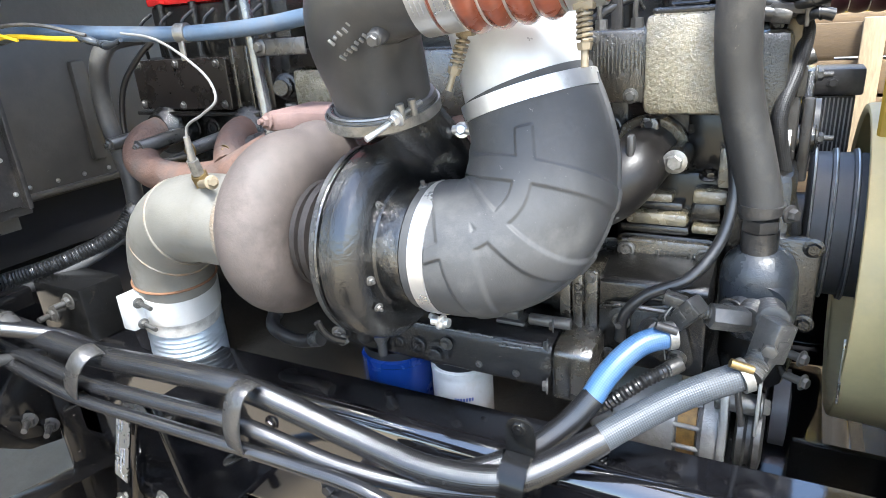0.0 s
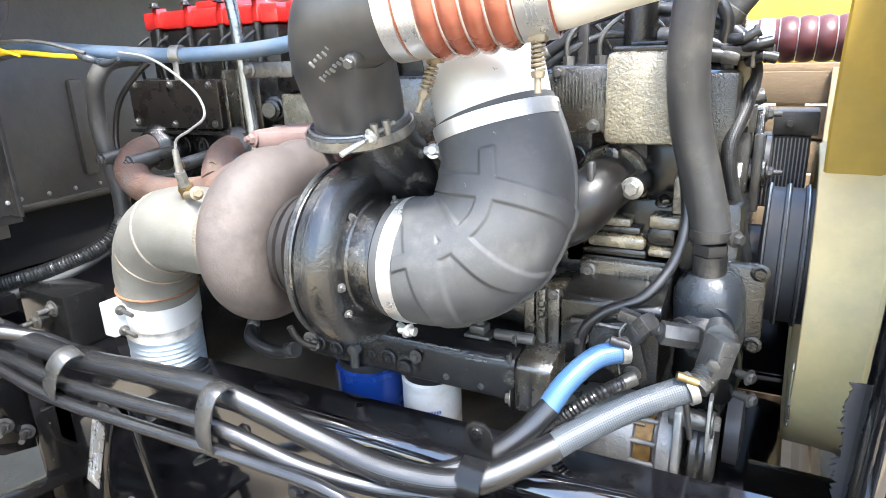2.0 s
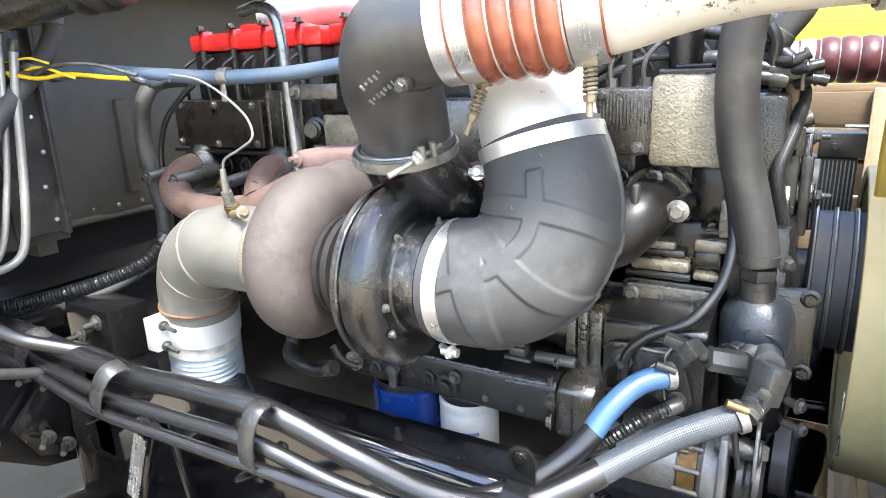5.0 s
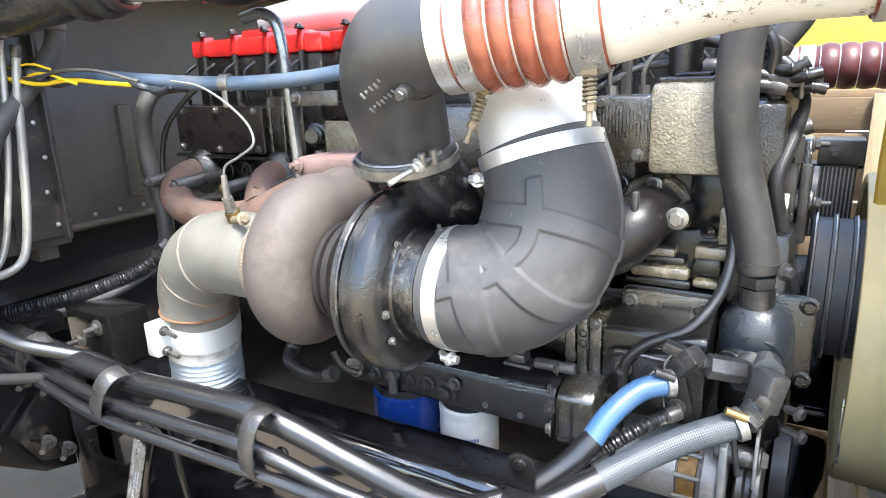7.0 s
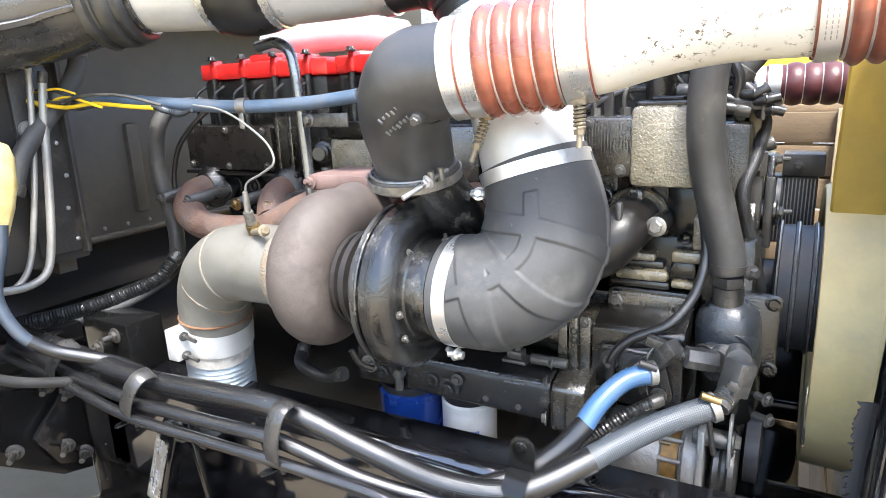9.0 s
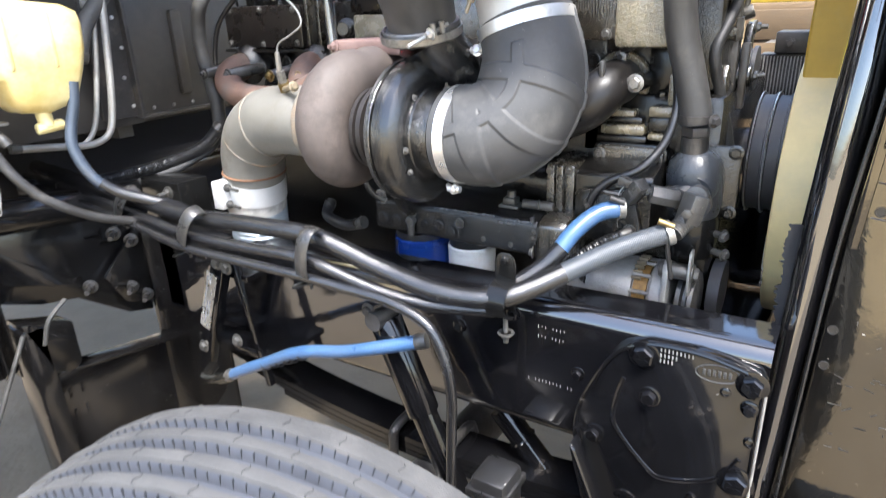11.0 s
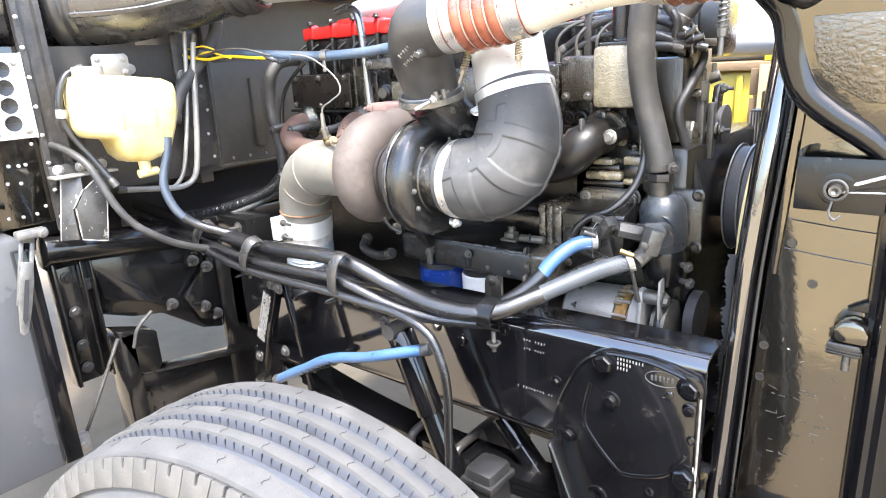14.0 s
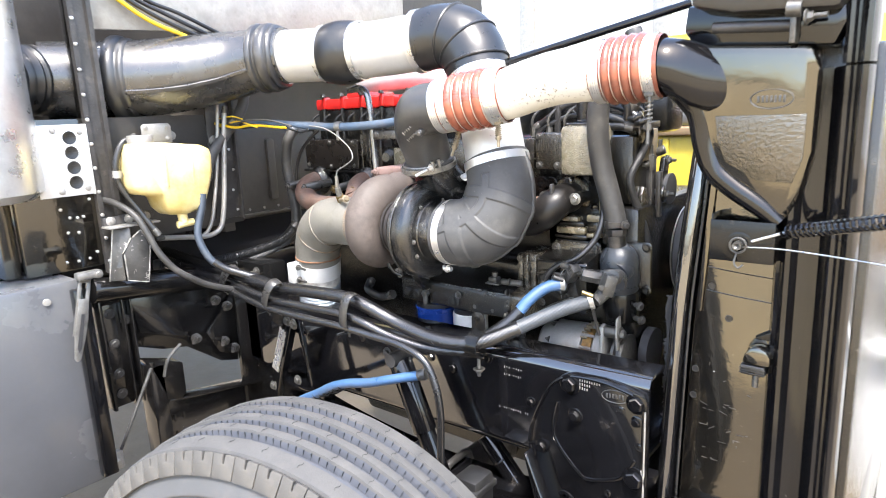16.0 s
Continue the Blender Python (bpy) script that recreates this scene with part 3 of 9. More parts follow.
def lobed(tri, r, y, n=6):
    """Outline in an upright plane of three or more round lobes joined by straight sides (lobes given clockwise from the front)."""
    out = []
    c = (sum(p[0] for p in tri) / len(tri), sum(p[1] for p in tri) / len(tri))
    for i, (x, z) in enumerate(tri):
        (px, pz), (nx, nz) = tri[i - 1], tri[(i + 1) % len(tri)]
        a0 = math.atan2(-(x - px), z - pz)
        a1 = math.atan2(-(nx - x), nz - z)
        if math.cos(a0) * (x - c[0]) + math.sin(a0) * (z - c[1]) < 0:
            a0, a1 = a0 + math.pi, a1 + math.pi
        turn = (a1 - a0 + math.pi) % (2 * math.pi) - math.pi
        out += [V(x + r * math.cos(a0 + turn * k / n), y, z + r * math.sin(a0 + turn * k / n)) for k in range(n + 1)]
    return out


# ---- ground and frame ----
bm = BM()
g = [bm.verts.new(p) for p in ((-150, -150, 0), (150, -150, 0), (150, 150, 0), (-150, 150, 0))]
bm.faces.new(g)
tagged(part("ground", bm, "ground"), "packed dirt and concrete yard, tan with darker brown around the truck", "ground", kind="structure")


def channel(bm, x0, x1, y, z0, z1, w, t, s):
    """A C section along x with rounded outer corners; s: which way the flanges point."""
    r = 0.030
    prof = []
    for cz, a0, a1 in ((z0 + r, 270, 180), (z1 - r, 180, 90)):
        for k in range(9):
            a = radians(a0 + (a1 - a0) * k / 8)
            prof.append((r + r * math.cos(a), cz + r * math.sin(a)))
    prof = [(w, z0)] + prof + [(w, z1)]
    inner = [(w, z1 - t)] + [(t + r * 0.4 * (1 + math.cos(radians(a))), z1 - t - r * 0.4 * (1 - math.sin(radians(a)))) for a in (90, 135, 180)]
    inner += [(t + r * 0.4 * (1 + math.cos(radians(a))), z0 + t + r * 0.4 * (1 + math.sin(radians(a)))) for a in (180, 225, 270)] + [(w, z0 + t)]
    loop = prof + inner
    rings(bm, [[V(x, y + s * a, z + 0.022 * (x + 0.3)) for a, z in loop] for x in (x0, -1.0, x1)])


RAIL = thing("frame_rail", (-1.0, 0.04, 0.735), "glossy black steel channel frame rail", "frame rail", "frame rails")
bm = BM()
channel(bm, -3.2, 0.170, 0.0, 0.733, 0.999, 0.09, 0.008, 1)
part("web", bm, "rail_gloss", RAIL)
for x, z, r in ((-0.118, 0.882, 0.0085), (-0.242, 0.968, 0.010), (-0.43, 0.93, 0.009), (-0.355, 0.915, 0.010), (-0.70, 0.93, 0.009)):
    bm = BM()
    hexbolt(bm, (x, 0, z), (0, -1, 0), r, 0.009)
    part("bolt", bm, "black_gloss", RAIL)
RAIL2 = thing("frame_rail", (-1.0, 0.90, 0.735), "black steel channel frame rail on the far side", "frame rail", "frame rails")
bm = BM()
channel(bm, -3.2, 0.168, 0.94, 0.735, 1.0, 0.09, 0.008, -1)
part("web", bm, "black_gloss", RAIL2)

# front spring hanger casting bolted to the rail
HANG = thing("front_bracket", (0.03, -0.02, 0.45), "glossy black cast bracket bolted to the frame rail", "bracket")
outline = [(-0.118, 0.775), (-0.116, 0.80), (-0.108, 0.835), (-0.080, 0.907), (-0.052, 0.957), (-0.025, 0.980), (0.0, 0.990), (0.073, 0.994), (0.115, 0.988), (0.160, 0.976), (0.172, 0.955), (0.172, 0.45), (-0.02, 0.45), (-0.045, 0.56), (-0.078, 0.62)]
bm = BM()
prism(bm, [V(x, 0.0, z) for x, z in outline], (0, -1, 0), 0.020, 0.005)
part("plate", bm, "black_gloss", HANG)
bm = BM()
tube(bm, [V(x, -0.020, z) for x, z in [(-0.112, 0.79), (-0.105, 0.835), (-0.077, 0.905), (-0.05, 0.952), (-0.024, 0.974), (0.0, 0.984), (0.073, 0.988), (0.115, 0.982), (0.155, 0.970), (0.166, 0.95), (0.167, 0.90), (0.167, 0.47)]], 0.0042, 8, 4)
part("rim_ridge", bm, "black_gloss", HANG)
bm = BM()
tube(bm, [V(x, -0.019, z) for x, z in [(-0.033, 0.913), (-0.043, 0.87), (-0.046, 0.828), (-0.03, 0.80), (0.022, 0.748), (0.036, 0.742), (0.10, 0.762), (0.125, 0.780), (0.150, 0.825)]], 0.0048, 8, 3)
part("recess_ridge", bm, "black_gloss", HANG)
bm = BM()
tube(bm, [V(x, -0.019, z) for x, z in [(-0.105, 0.785), (-0.085, 0.71), (-0.066, 0.65), (-0.043, 0.627), (-0.01, 0.622), (0.16, 0.625)]], 0.0055, 8, 3)
part("lower_ridge", bm, "black_gloss", HANG)
bm = BM()
tube(bm, [V(0.171, -0.022, 0.47), V(0.1705, -0.0225, 0.70), V(0.171, -0.022, 0.945)], 0.0022, 8, 6)
part("worn_edge", bm, "galv", HANG, "pale worn front edge")
bm = BM()
prism(bm, [V(x, -0.012, z) for x, z in ((-0.110, 0.775), (-0.098, 0.770), (-0.040, 0.622), (0.115, 0.602), (0.150, 0.640), (0.176, 0.648), (0.176, 0.575), (0.135, 0.560), (-0.062, 0.590))], (0, -1, 0), 0.045, 0.006)
part("foot_flange", bm, "black_gloss", HANG)
bm = BM()
cyl(bm, (0.148, -0.075, 0.615), (0.148, 0.0, 0.615), 0.030, seg=28, bev=0.004)
hexbolt(bm, (0.148, -0.075, 0.615), (0, -1, 0), 0.014, 0.012)
part("pin_boss", bm, "black_gloss", HANG)
for x, z, r in ((-0.004, 0.964, 0.017), (0.152, 0.958, 0.016), (0.150, 0.782, 0.019), (0.010, 0.892, 0.012), (-0.077, 0.789, 0.012), (0.153, 0.918, 0.009)):
    bm = BM()
    hexbolt(bm, (x, -0.020, z), (0, -1, 0), r, 0.014)
    if r > 0.015:
        for k in range(6):
            a = k * math.pi / 3
            box(bm, (-0.001, -0.0005, 0.004), (0.001, 0.0005, 0.011), 0, Matrix.Translation((x, -0.0345, z)) @ Matrix.Rotation(a, 4, 'Y'))
    part("bolt", bm, "black_gloss", HANG)
for x, z, r in ((-0.016, 0.670, 0.022), (0.160, 0.860, 0.009), (0.118, 0.935, 0.008), (0.09, 0.725, 0.008)):
    bm = BM()
    lathe(bm, [(0, r), (0.004, r * 0.96), (0.005, r * 0.66), (-0.004, r * 0.6)], (x, -0.019, z), (0, -1, 0), 24)
    part("hole_rim", bm, "black_gloss", HANG)
bm = BM()
pts = [V(0.104 + 0.031 * math.cos(a), -0.0205, 0.962 + 0.08 * 0.031 * math.cos(a) + 0.0145 * math.sin(a)) for a in [2 * math.pi * k / 28 for k in range(29)]]
tube(bm, pts, 0.0010, 6, 2)
oval = part("oval_badge", bm, "scratched", HANG, "raised oval maker's badge with bare worn metal edge")
bm = BM()
for k in range(6):
    box(bm, (0.083 + k * 0.0072, -0.0222, 0.955 + 0.0006 * k), (0.0875 + k * 0.0072, -0.0195, 0.966 + 0.0006 * k), 0.0012)
part("badge_bars", bm, "scratched", oval)
bm = BM()
for row, n0 in ((0.980, 9), (0.9705, 5), (0.961, 4)):
    for k in range(n0):
        box(bm, (0.020 + k * 0.0058, -0.0222, row - 0.003), (0.0224 + k * 0.0058, -0.0200, row + 0.003), 0.0006)
part("cast_mark", bm, "galv", HANG, "small raised cast figures, worn bright")

# stencilled figures on the rail
for x0, z0, n0, st in ((-0.194, 0.955, 8, 0.0068), (-0.194, 0.936, 8, 0.0066), (-0.211, 0.846, 13, 0.0068)):
    for k in range(n0):
        if (k * 7 + n0) % 9 == 2:
            continue
        bm = BM()
        box(bm, (x0 + k * st, -0.0006, z0 - 0.0026 + 0.0012 * (k * 5 % 3)), (x0 + k * st + 0.0018 + 0.0006 * (k * 3 % 3), 0.0004, z0 + 0.0030), 0.0003)
        part("stamped_mark", bm, "galv", RAIL, "small pale stamped mark")

# cross members seen between the rails
bm = BM()
box(bm, (-1.32, 0.0, 0.74), (-1.22, 0.86, 0.99), 0.008)
tagged(part("cross_member", bm, "black_gloss"), "black steel frame cross member", "cross member")
bm = BM()
box(bm, (-0.05, 0.09, 0.60), (0.12, 0.86, 0.74), 0.01)
tagged(part("front_cross_member", bm, "black_gloss"), "black steel front cross member between the rails", "cross member")

# ---- front wheel, steered a little ----
WC = V(-0.31, -0.572, 0.505)
STEER = radians(12.3)
WM = Matrix.Translation(WC) @ Matrix.Rotation(STEER, 4, 'Z')
WHEEL = thing("truck_wheel", (WC.x, WC.y, 0.0), "worn front truck tyre on a dusty pale rim", "wheel")
R0, TW = 0.520, 0.226
h = TW / 2
AX = WM.to_3x3() @ V(0, 1, 0)


def crown(y):
    return R0 - 0.010 * (abs(y) / h) ** 2.2


bm = BM()
prof = [(-h - 0.012, 0.300), (-h - 0.020, 0.330), (-h - 0.0275, 0.375), (-h - 0.0285, 0.400), (-h - 0.0275, 0.425), (-h - 0.0262, 0.4285), (-h - 0.0290, 0.4315), (-h - 0.0295, 0.434), (-h - 0.0285, 0.4365), (-h - 0.0195, 0.461), (-h - 0.0165, 0.465), (-h - 0.0160, 0.469), (-h - 0.0175, 0.471), (-h - 0.013, 0.482), (-h - 0.006, 0.500)]
base = prof + [(-h + 0.012, 0.500), (h - 0.012, 0.500)] + [(-a, r) for a, r in reversed(prof)]
lathe(bm, base, WC, AX, 120, caps=False)
part("carcass", bm, "sidewall", WHEEL)
bm = BM()
lathe(bm, [(-h + 0.004, 0.5015), (h - 0.004, 0.5015)], WC, AX, 120, caps=False)
part("groove_floor", bm, "groove", WHEEL)
ribs = [(-h, -0.0748), (-0.0533, -0.0320), (-0.0107, 0.0107), (0.0320, 0.0533), (0.0748, h)]
for i, (a, b) in enumerate(ribs):
    bm = BM()
    n = 220
    loops = []
    for k in range(n):
        # a saw-tooth along the groove edges
        notch = (0.0, 0.0008, 0.0016, 0.0004)[k % 4]
        la, lb = (0 if i == 0 else notch), (0 if i == 4 else notch)
        fa, fb = (0.490 if i == 0 else 0.502), (0.490 if i == 4 else 0.502)
        prof2 = [(a - (0.010 if i == 0 else 0.003), fa), (a + la, crown(a) - 0.005), (a + la + 0.0022, crown(a)), ((a + b) / 2, crown((a + b) / 2) + 0.0008), (b - lb - 0.0022, crown(b)), (b - lb, crown(b) - 0.005), (b + (0.010 if i == 4 else 0.003), fb)]
        t = 2 * math.pi * k / n
        loops.append([WM @ V(r * math.cos(t), y, r * math.sin(t)) for y, r in prof2])
    rings(bm, loops, closed_u=False, caps=False, closed_v=True)
    rib = part("tread_rib", bm, "tyre", WHEEL)
    rib.data.materials.append(M["groove"])
    rib.data.polygons.foreach_set("material_index", [1 if (q % 6 == 0 and i > 0) or (q % 6 == 5 and i < 4) else 0 for q in range(len(rib.data.polygons))])
# blocks round the shoulder, thin slits between them
NB = 62
SLOPE = math.atan2(0.0435, 0.0185)
blk = None
for k in range(NB):
    m = Matrix.Rotation(-2 * math.pi * k / NB, 4, 'Y') @ Matrix.Translation((0.4865, -h - 0.0100, 0)) @ Matrix.Rotation(math.pi / 2 - SLOPE, 4, 'Z')
    if blk is None:
        bm = BM()
        prism(bm, [V(-0.0215, 0.0, -0.0228), V(-0.0215, 0.0, 0.0228), V(0.0, 0.0, 0.0240), V(0.0205, 0.0, 0.0250), V(0.0205, 0.0, 0.0034), V(0.0160, 0.0, 0.0030), V(0.0060, 0.0, 0.0022), V(0.0040, 0.0, 0.0), V(0.0060, 0.0, -0.0022), V(0.0160, 0.0, -0.0030), V(0.0205, 0.0, -0.0034), V(0.0205, 0.0, -0.0250), V(0.0, 0.0, -0.0240)], (0, -1, 0), 0.0075, 0.0011)
        blk = part("shoulder_block", bm, "shoulder", WHEEL)
        me = blk.data
    else:
        blk = new("shoulder_block", me)
        blk.parent = WHEEL
        blk.matrix_parent_inverse = Matrix.Translation(-WHEEL.location)
    blk.matrix_basis = WM @ m
bm = BM()
lathe(bm, [(-h - 0.0185, 0.472), (-h - 0.0015, 0.5055)], WC, AX, 120, caps=False)
part("shoulder_base", bm, "dark_slit", WHEEL)
bm = BM()
for j, (y, b) in enumerate(ribs[1:]):
    for k in range(190):
        m = WM @ Matrix.Rotation(-2 * math.pi * (k + 0.25 * j) / 190, 4, 'Y')
        rings(bm, [[m @ V(r, y + dy, w) for dy, w in ((-0.0030, -0.00038), (0.0002, -0.00038), (0.0002, 0.00038), (-0.0030, 0.00038))] for r in (0.5015, 0.5150)])
part("groove_kerf", bm, "kerf", WHEEL)["kind"] = "stuff"
bm = BM()
for k in range(84):
    for j, y in enumerate((-0.090, -0.0426, 0.0, 0.0426, 0.090)):
        if (k + j) % 2:
            continue
        m = WM @ Matrix.Rotation(-(2 * math.pi * k / 84 + 0.008 * j), 4, 'Y')
        rr = crown(y) + 0.0014
        pts = [m @ V(rr, y + (q - 0.5) * 0.016, 0.0022 * math.sin(q * 2 * math.pi)) for q in (0, 0.2, 0.4, 0.6, 0.8, 1.0)]
        tube(bm, pts, 0.0005, 4, 1)
part("sipes", bm, "dark_slit", WHEEL)["kind"] = "stuff"
# raised maker's lettering on the sidewall, as plain bars
for start, count in ((-16, 9), (104, 9), (224, 9)):
    for k in range(count):
        if k == 4:
            continue
        m = WM @ Matrix.Rotation(-radians(90 + start + k * 4.0), 4, 'Y')
        bm = BM()
        box(bm, (0.388, -h - 0.0305, -0.0095), (0.416, -h - 0.024, 0.0095), 0.0015, m)
        part("raised_bar", bm, "sidewall_bar", WHEEL)
bm = BM()
lathe(bm, [(-h - 0.014, 0.304), (-h - 0.020, 0.298), (-h - 0.016, 0.288), (-h + 0.03, 0.278), (-h + 0.035, 0.19), (-h - 0.01, 0.17), (-h - 0.03, 0.11), (-h - 0.06, 0.10), (-h - 0.065, 0.0)], WC, AX, 64)
part("rim", bm, "rim_dusty", WHEEL, "dusty pale metal rim")
for k in range(10):
    t = 2 * math.pi * k / 10
    bm = BM()
    hexbolt(bm, WM @ V(0.143 * math.cos(t), -h - 0.012, 0.143 * math.sin(t)), -AX, 0.019, 0.03)
    part("wheel_nut", bm, "steel", WHEEL)
bm = BM()
cyl(bm, WM @ V(0, -0.05, 0), WM @ V(0, 0.30, 0), 0.13)
part("hub", bm, "dark_steel", WHEEL)

# leaf spring under the rail
LEAF = thing("leaf_spring", (-0.45, 0.045, 0.55), "black steel leaf spring pack under the rail", "leaf spring")
for k in range(3):
    bm = BM()
    loops = []
    L = 0.62 - 0.10 * k
    for q in np.linspace(-1, 1, 15):
        x, z = -0.46 + L * q, 0.585 - 0.016 * k + 0.07 * (q * L / 0.62) ** 2
        loops.append([V(x, 0.0, z), V(x, 0.09, z), V(x, 0.09, z + 0.014), V(x, 0.0, z + 0.014)])
    rings(bm, loops)
    part("leaf", bm, "black_gloss", LEAF)
for x in (-0.53, -0.39):
    bm = BM()
    tube(bm, [V(x, -0.01, 0.48), V(x, -0.012, 0.58), V(x, -0.005, 0.612), V(x, 0.045, 0.62), V(x, 0.095, 0.612), V(x, 0.10, 0.48)], 0.011, 12, 4)
    part("u_bolt", bm, "dark_steel", LEAF)

# ---- turbocharger and its pipes ----
TA, TZ = 0.02, 1.275            # axis of the turbocharger along x
TURBO = thing("turbocharger", (-0.55, TA, 1.10), "large turbocharger with heat-stained iron turbine and oily black compressor", "turbocharger")
bm = BM()
# turbine scroll: fed from the foot behind, over the top and down the front, narrowing as it goes round
sweep = [(0.165, 1.356, 0.058, 0.050), (0.125, 1.355, 0.060, 0.052), (0.080, 1.3545, 0.061, 0.053)]
loops = []
for y, z, rr, w in sweep:
    loops.append([V(-0.598 + w * math.sin(t), y, z + rr * math.cos(t)) for t in [2 * math.pi * j / 32 for j in range(32)]])
N = 64
for k in range(N):
    f = k / (N - 1)
    a = radians(16 - 318 * f)
    e = V(0, math.sin(a), math.cos(a))
    rr, w, Rm = 0.062 - 0.026 * f, 0.054 - 0.014 * f, 0.079 - 0.012 * f
    c = V(-0.598 - 0.004 * f, TA, TZ) + e * Rm
    loops.append([c + e * rr * math.cos(t) + V(1, 0, 0) * w * math.sin(t) for t in [2 * math.pi * j / 32 for j in range(32)]])
rings(bm, loops)
lathe(bm, [(-0.066, 0.060), (-0.066, 0.072), (-0.058, 0.080), (-0.040, 0.088), (0.0, 0.088), (0.022, 0.076), (0.040, 0.062)], (-0.605, TA, TZ), (1, 0, 0), 48)
part("turbine_housing", bm, "exhaust_iron", TURBO, "dusty mauve-brown cast iron scroll", angle=60)
bm = BM()
prism(bm, [V(x, y, 1.398) for x, y in ((-0.700, 0.105), (-0.690, 0.088), (-0.672, 0.088), (-0.640, 0.100), (-0.560, 0.100), (-0.530, 0.090), (-0.515, 0.096), (-0.512, 0.20), (-0.70, 0.21))], (0, 0, 1), 0.028, 0.007)
part("turbine_foot", bm, "foot_iron", TURBO, "pinkish rusty mounting foot")
bm = BM()
hexbolt(bm, (-0.684, 0.089, 1.413), (-0.25, -1, 0.15), 0.009, 0.010, True, 0.006)
part("foot_bolt", bm, "foot_iron", TURBO)
bm = BM()
lathe(bm, [(-0.040, 0.060), (-0.030, 0.070), (-0.018, 0.070), (-0.016, 0.062), (-0.010, 0.062), (-0.008, 0.074), (0.000, 0.074), (0.002, 0.064), (0.010, 0.064), (0.012, 0.080), (0.022, 0.080), (0.024, 0.068), (0.034, 0.068), (0.036, 0.086), (0.046, 0.086), (0.048, 0.074), (0.062, 0.074), (0.066, 0.10)], (-0.535, TA, TZ), (1, 0, 0), 48)
part("bearing_housing", bm, "soot_iron", TURBO, "dark brown finned bearing housing", angle=25)
bm = BM()
lathe(bm, [(0, 0.085), (0.0, 0.1195), (0.0015, 0.1235), (0.0085, 0.1242), (0.0105, 0.1225), (0.0108, 0.1165), (0.0150, 0.1165), (0.0153, 0.1225), (0.0165, 0.1248), (0.0300, 0.1262), (0.0304, 0.1254), (0.0400, 0.1262), (0.0500, 0.1235), (0.0580, 0.1150), (0.0625, 0.1030), (0.0638, 0.0925), (0.0618, 0.0850), (0.0595, 0.0805), (0.0620, 0.0775), (0.0680, 0.0762), (0.0860, 0.0755), (0.0870, 0.0785), (0.0930, 0.0785), (0.0940, 0.0745), (0.150, 0.072), (0.155, 0.06)], (-0.468, TA, TZ), (1, 0, 0), 72)
part("compressor_housing", bm, "oily_cast", TURBO, "oily black compressor housing", angle=25)
bm = BM()
lathe(bm, [(0.0, 0.1190), (0.0005, 0.1246), (0.0078, 0.1250), (0.0085, 0.1190)], (-0.4675, TA, TZ), (1, 0, 0), 72, caps=False)
part("clamp_ring", bm, "dark_strap", TURBO, "dark worn steel clamp ring")
bm = BM()
loops = []
for k in range(40):
    f = k / 39
    a = radians(150 - 300 * f)
    rr = 0.020 + 0.008 * f
    c = V(-0.436, TA + 0.094 * math.sin(a), TZ + 0.094 * math.cos(a))
    e = V(0, math.sin(a), math.cos(a))
    loops.append([c + e * rr * math.cos(t) + V(1, 0, 0) * rr * 1.1 * math.sin(t) for t in [2 * math.pi * j / 14 for j in range(14)]])
rings(bm, loops)
tube(bm, [(-0.385, 0.125, 1.33, 0.040), (-0.400, 0.095, 1.37, 0.047), (-0.420, 0.062, 1.41, 0.053), (-0.432, 0.040, 1.440, 0.057)], 0.05, 24, 6)
part("discharge_scroll", bm, "oily_cast", TURBO, "dark discharge neck rising to the elbow")
# band clamp tail, actuator joints and small bolts
for at, d, r in (((-0.470, -0.066, 1.178), (0.3, -0.9, -0.2), 0.0065), ((-0.462, -0.070, 1.170), (0.9, -0.3, 0.1), 0.005), ((-0.402, -0.045, 1.345), (0.9, -0.2, 0.3), 0.0035), ((-0.404, -0.075, 1.262), (0.9, -0.4, 0.0), 0.0042), ((-0.402, -0.068, 1.225), (0.9, -0.4, -0.2), 0.0040), ((-0.372, 0.010, 1.352), (0.0, -0.3, 0.9), 0.0055)):
    bm = BM()
    hexbolt(bm, at, d, r, r, True, r)
    part("bolt", bm, "bolt" if r > 0.005 else "fit_steel", TURBO)
bm = BM()
tube(bm, [(-0.476, -0.096, 1.205), (-0.472, -0.092, 1.190), (-0.466, -0.083, 1.178), (-0.458, -0.072, 1.170)], 0.0045, 8, 4)
part("clamp_tail", bm, "black_satin", TURBO)

# exhaust outlet elbow and flexible pipe
EXH = thing("exhaust_elbow", (-0.93, 0.06, 0.7), "dull grey exhaust elbow with pale flexible pipe below", "exhaust pipe")
ex_pts = [(-0.655, TA, TZ, 0.070), (-0.75, TA, TZ, 0.070), (-0.82, 0.025, 1.268, 0.070), (-0.885, 0.036, 1.235, 0.071), (-0.922, 0.046, 1.18, 0.070), (-0.932, 0.052, 1.13, 0.068)]
bm = BM()
tube(bm, ex_pts, 0.07, 32, 8)
part("elbow", bm, "exhaust_pipe", EXH)
for c, d, r in (((-0.835, 0.027, 1.262), (1, -0.05, 0.35), 0.0705), ((-0.930, 0.050, 1.145), (0.1, -0.05, 1), 0.070)):
    bm = BM()
    torus(bm, c, d, r, 0.0024, 48, 8)
    part("weld_bead", bm, "weld" if d[0] == 1 else "rust_orange", EXH, "raised weld bead" if d[0] == 1 else "rusty joint ring")
bm = BM()
torus(bm, (-0.898, 0.040, 1.218), (0.75, -0.1, 0.75), 0.0705, 0.0022, 48, 8)
part("weld_bead", bm, "weld", EXH, "raised weld bead")
bm = BM()
torus(bm, (-0.672, TA, TZ), (1, 0, 0), 0.076, 0.008, 44, 8, 1.3)
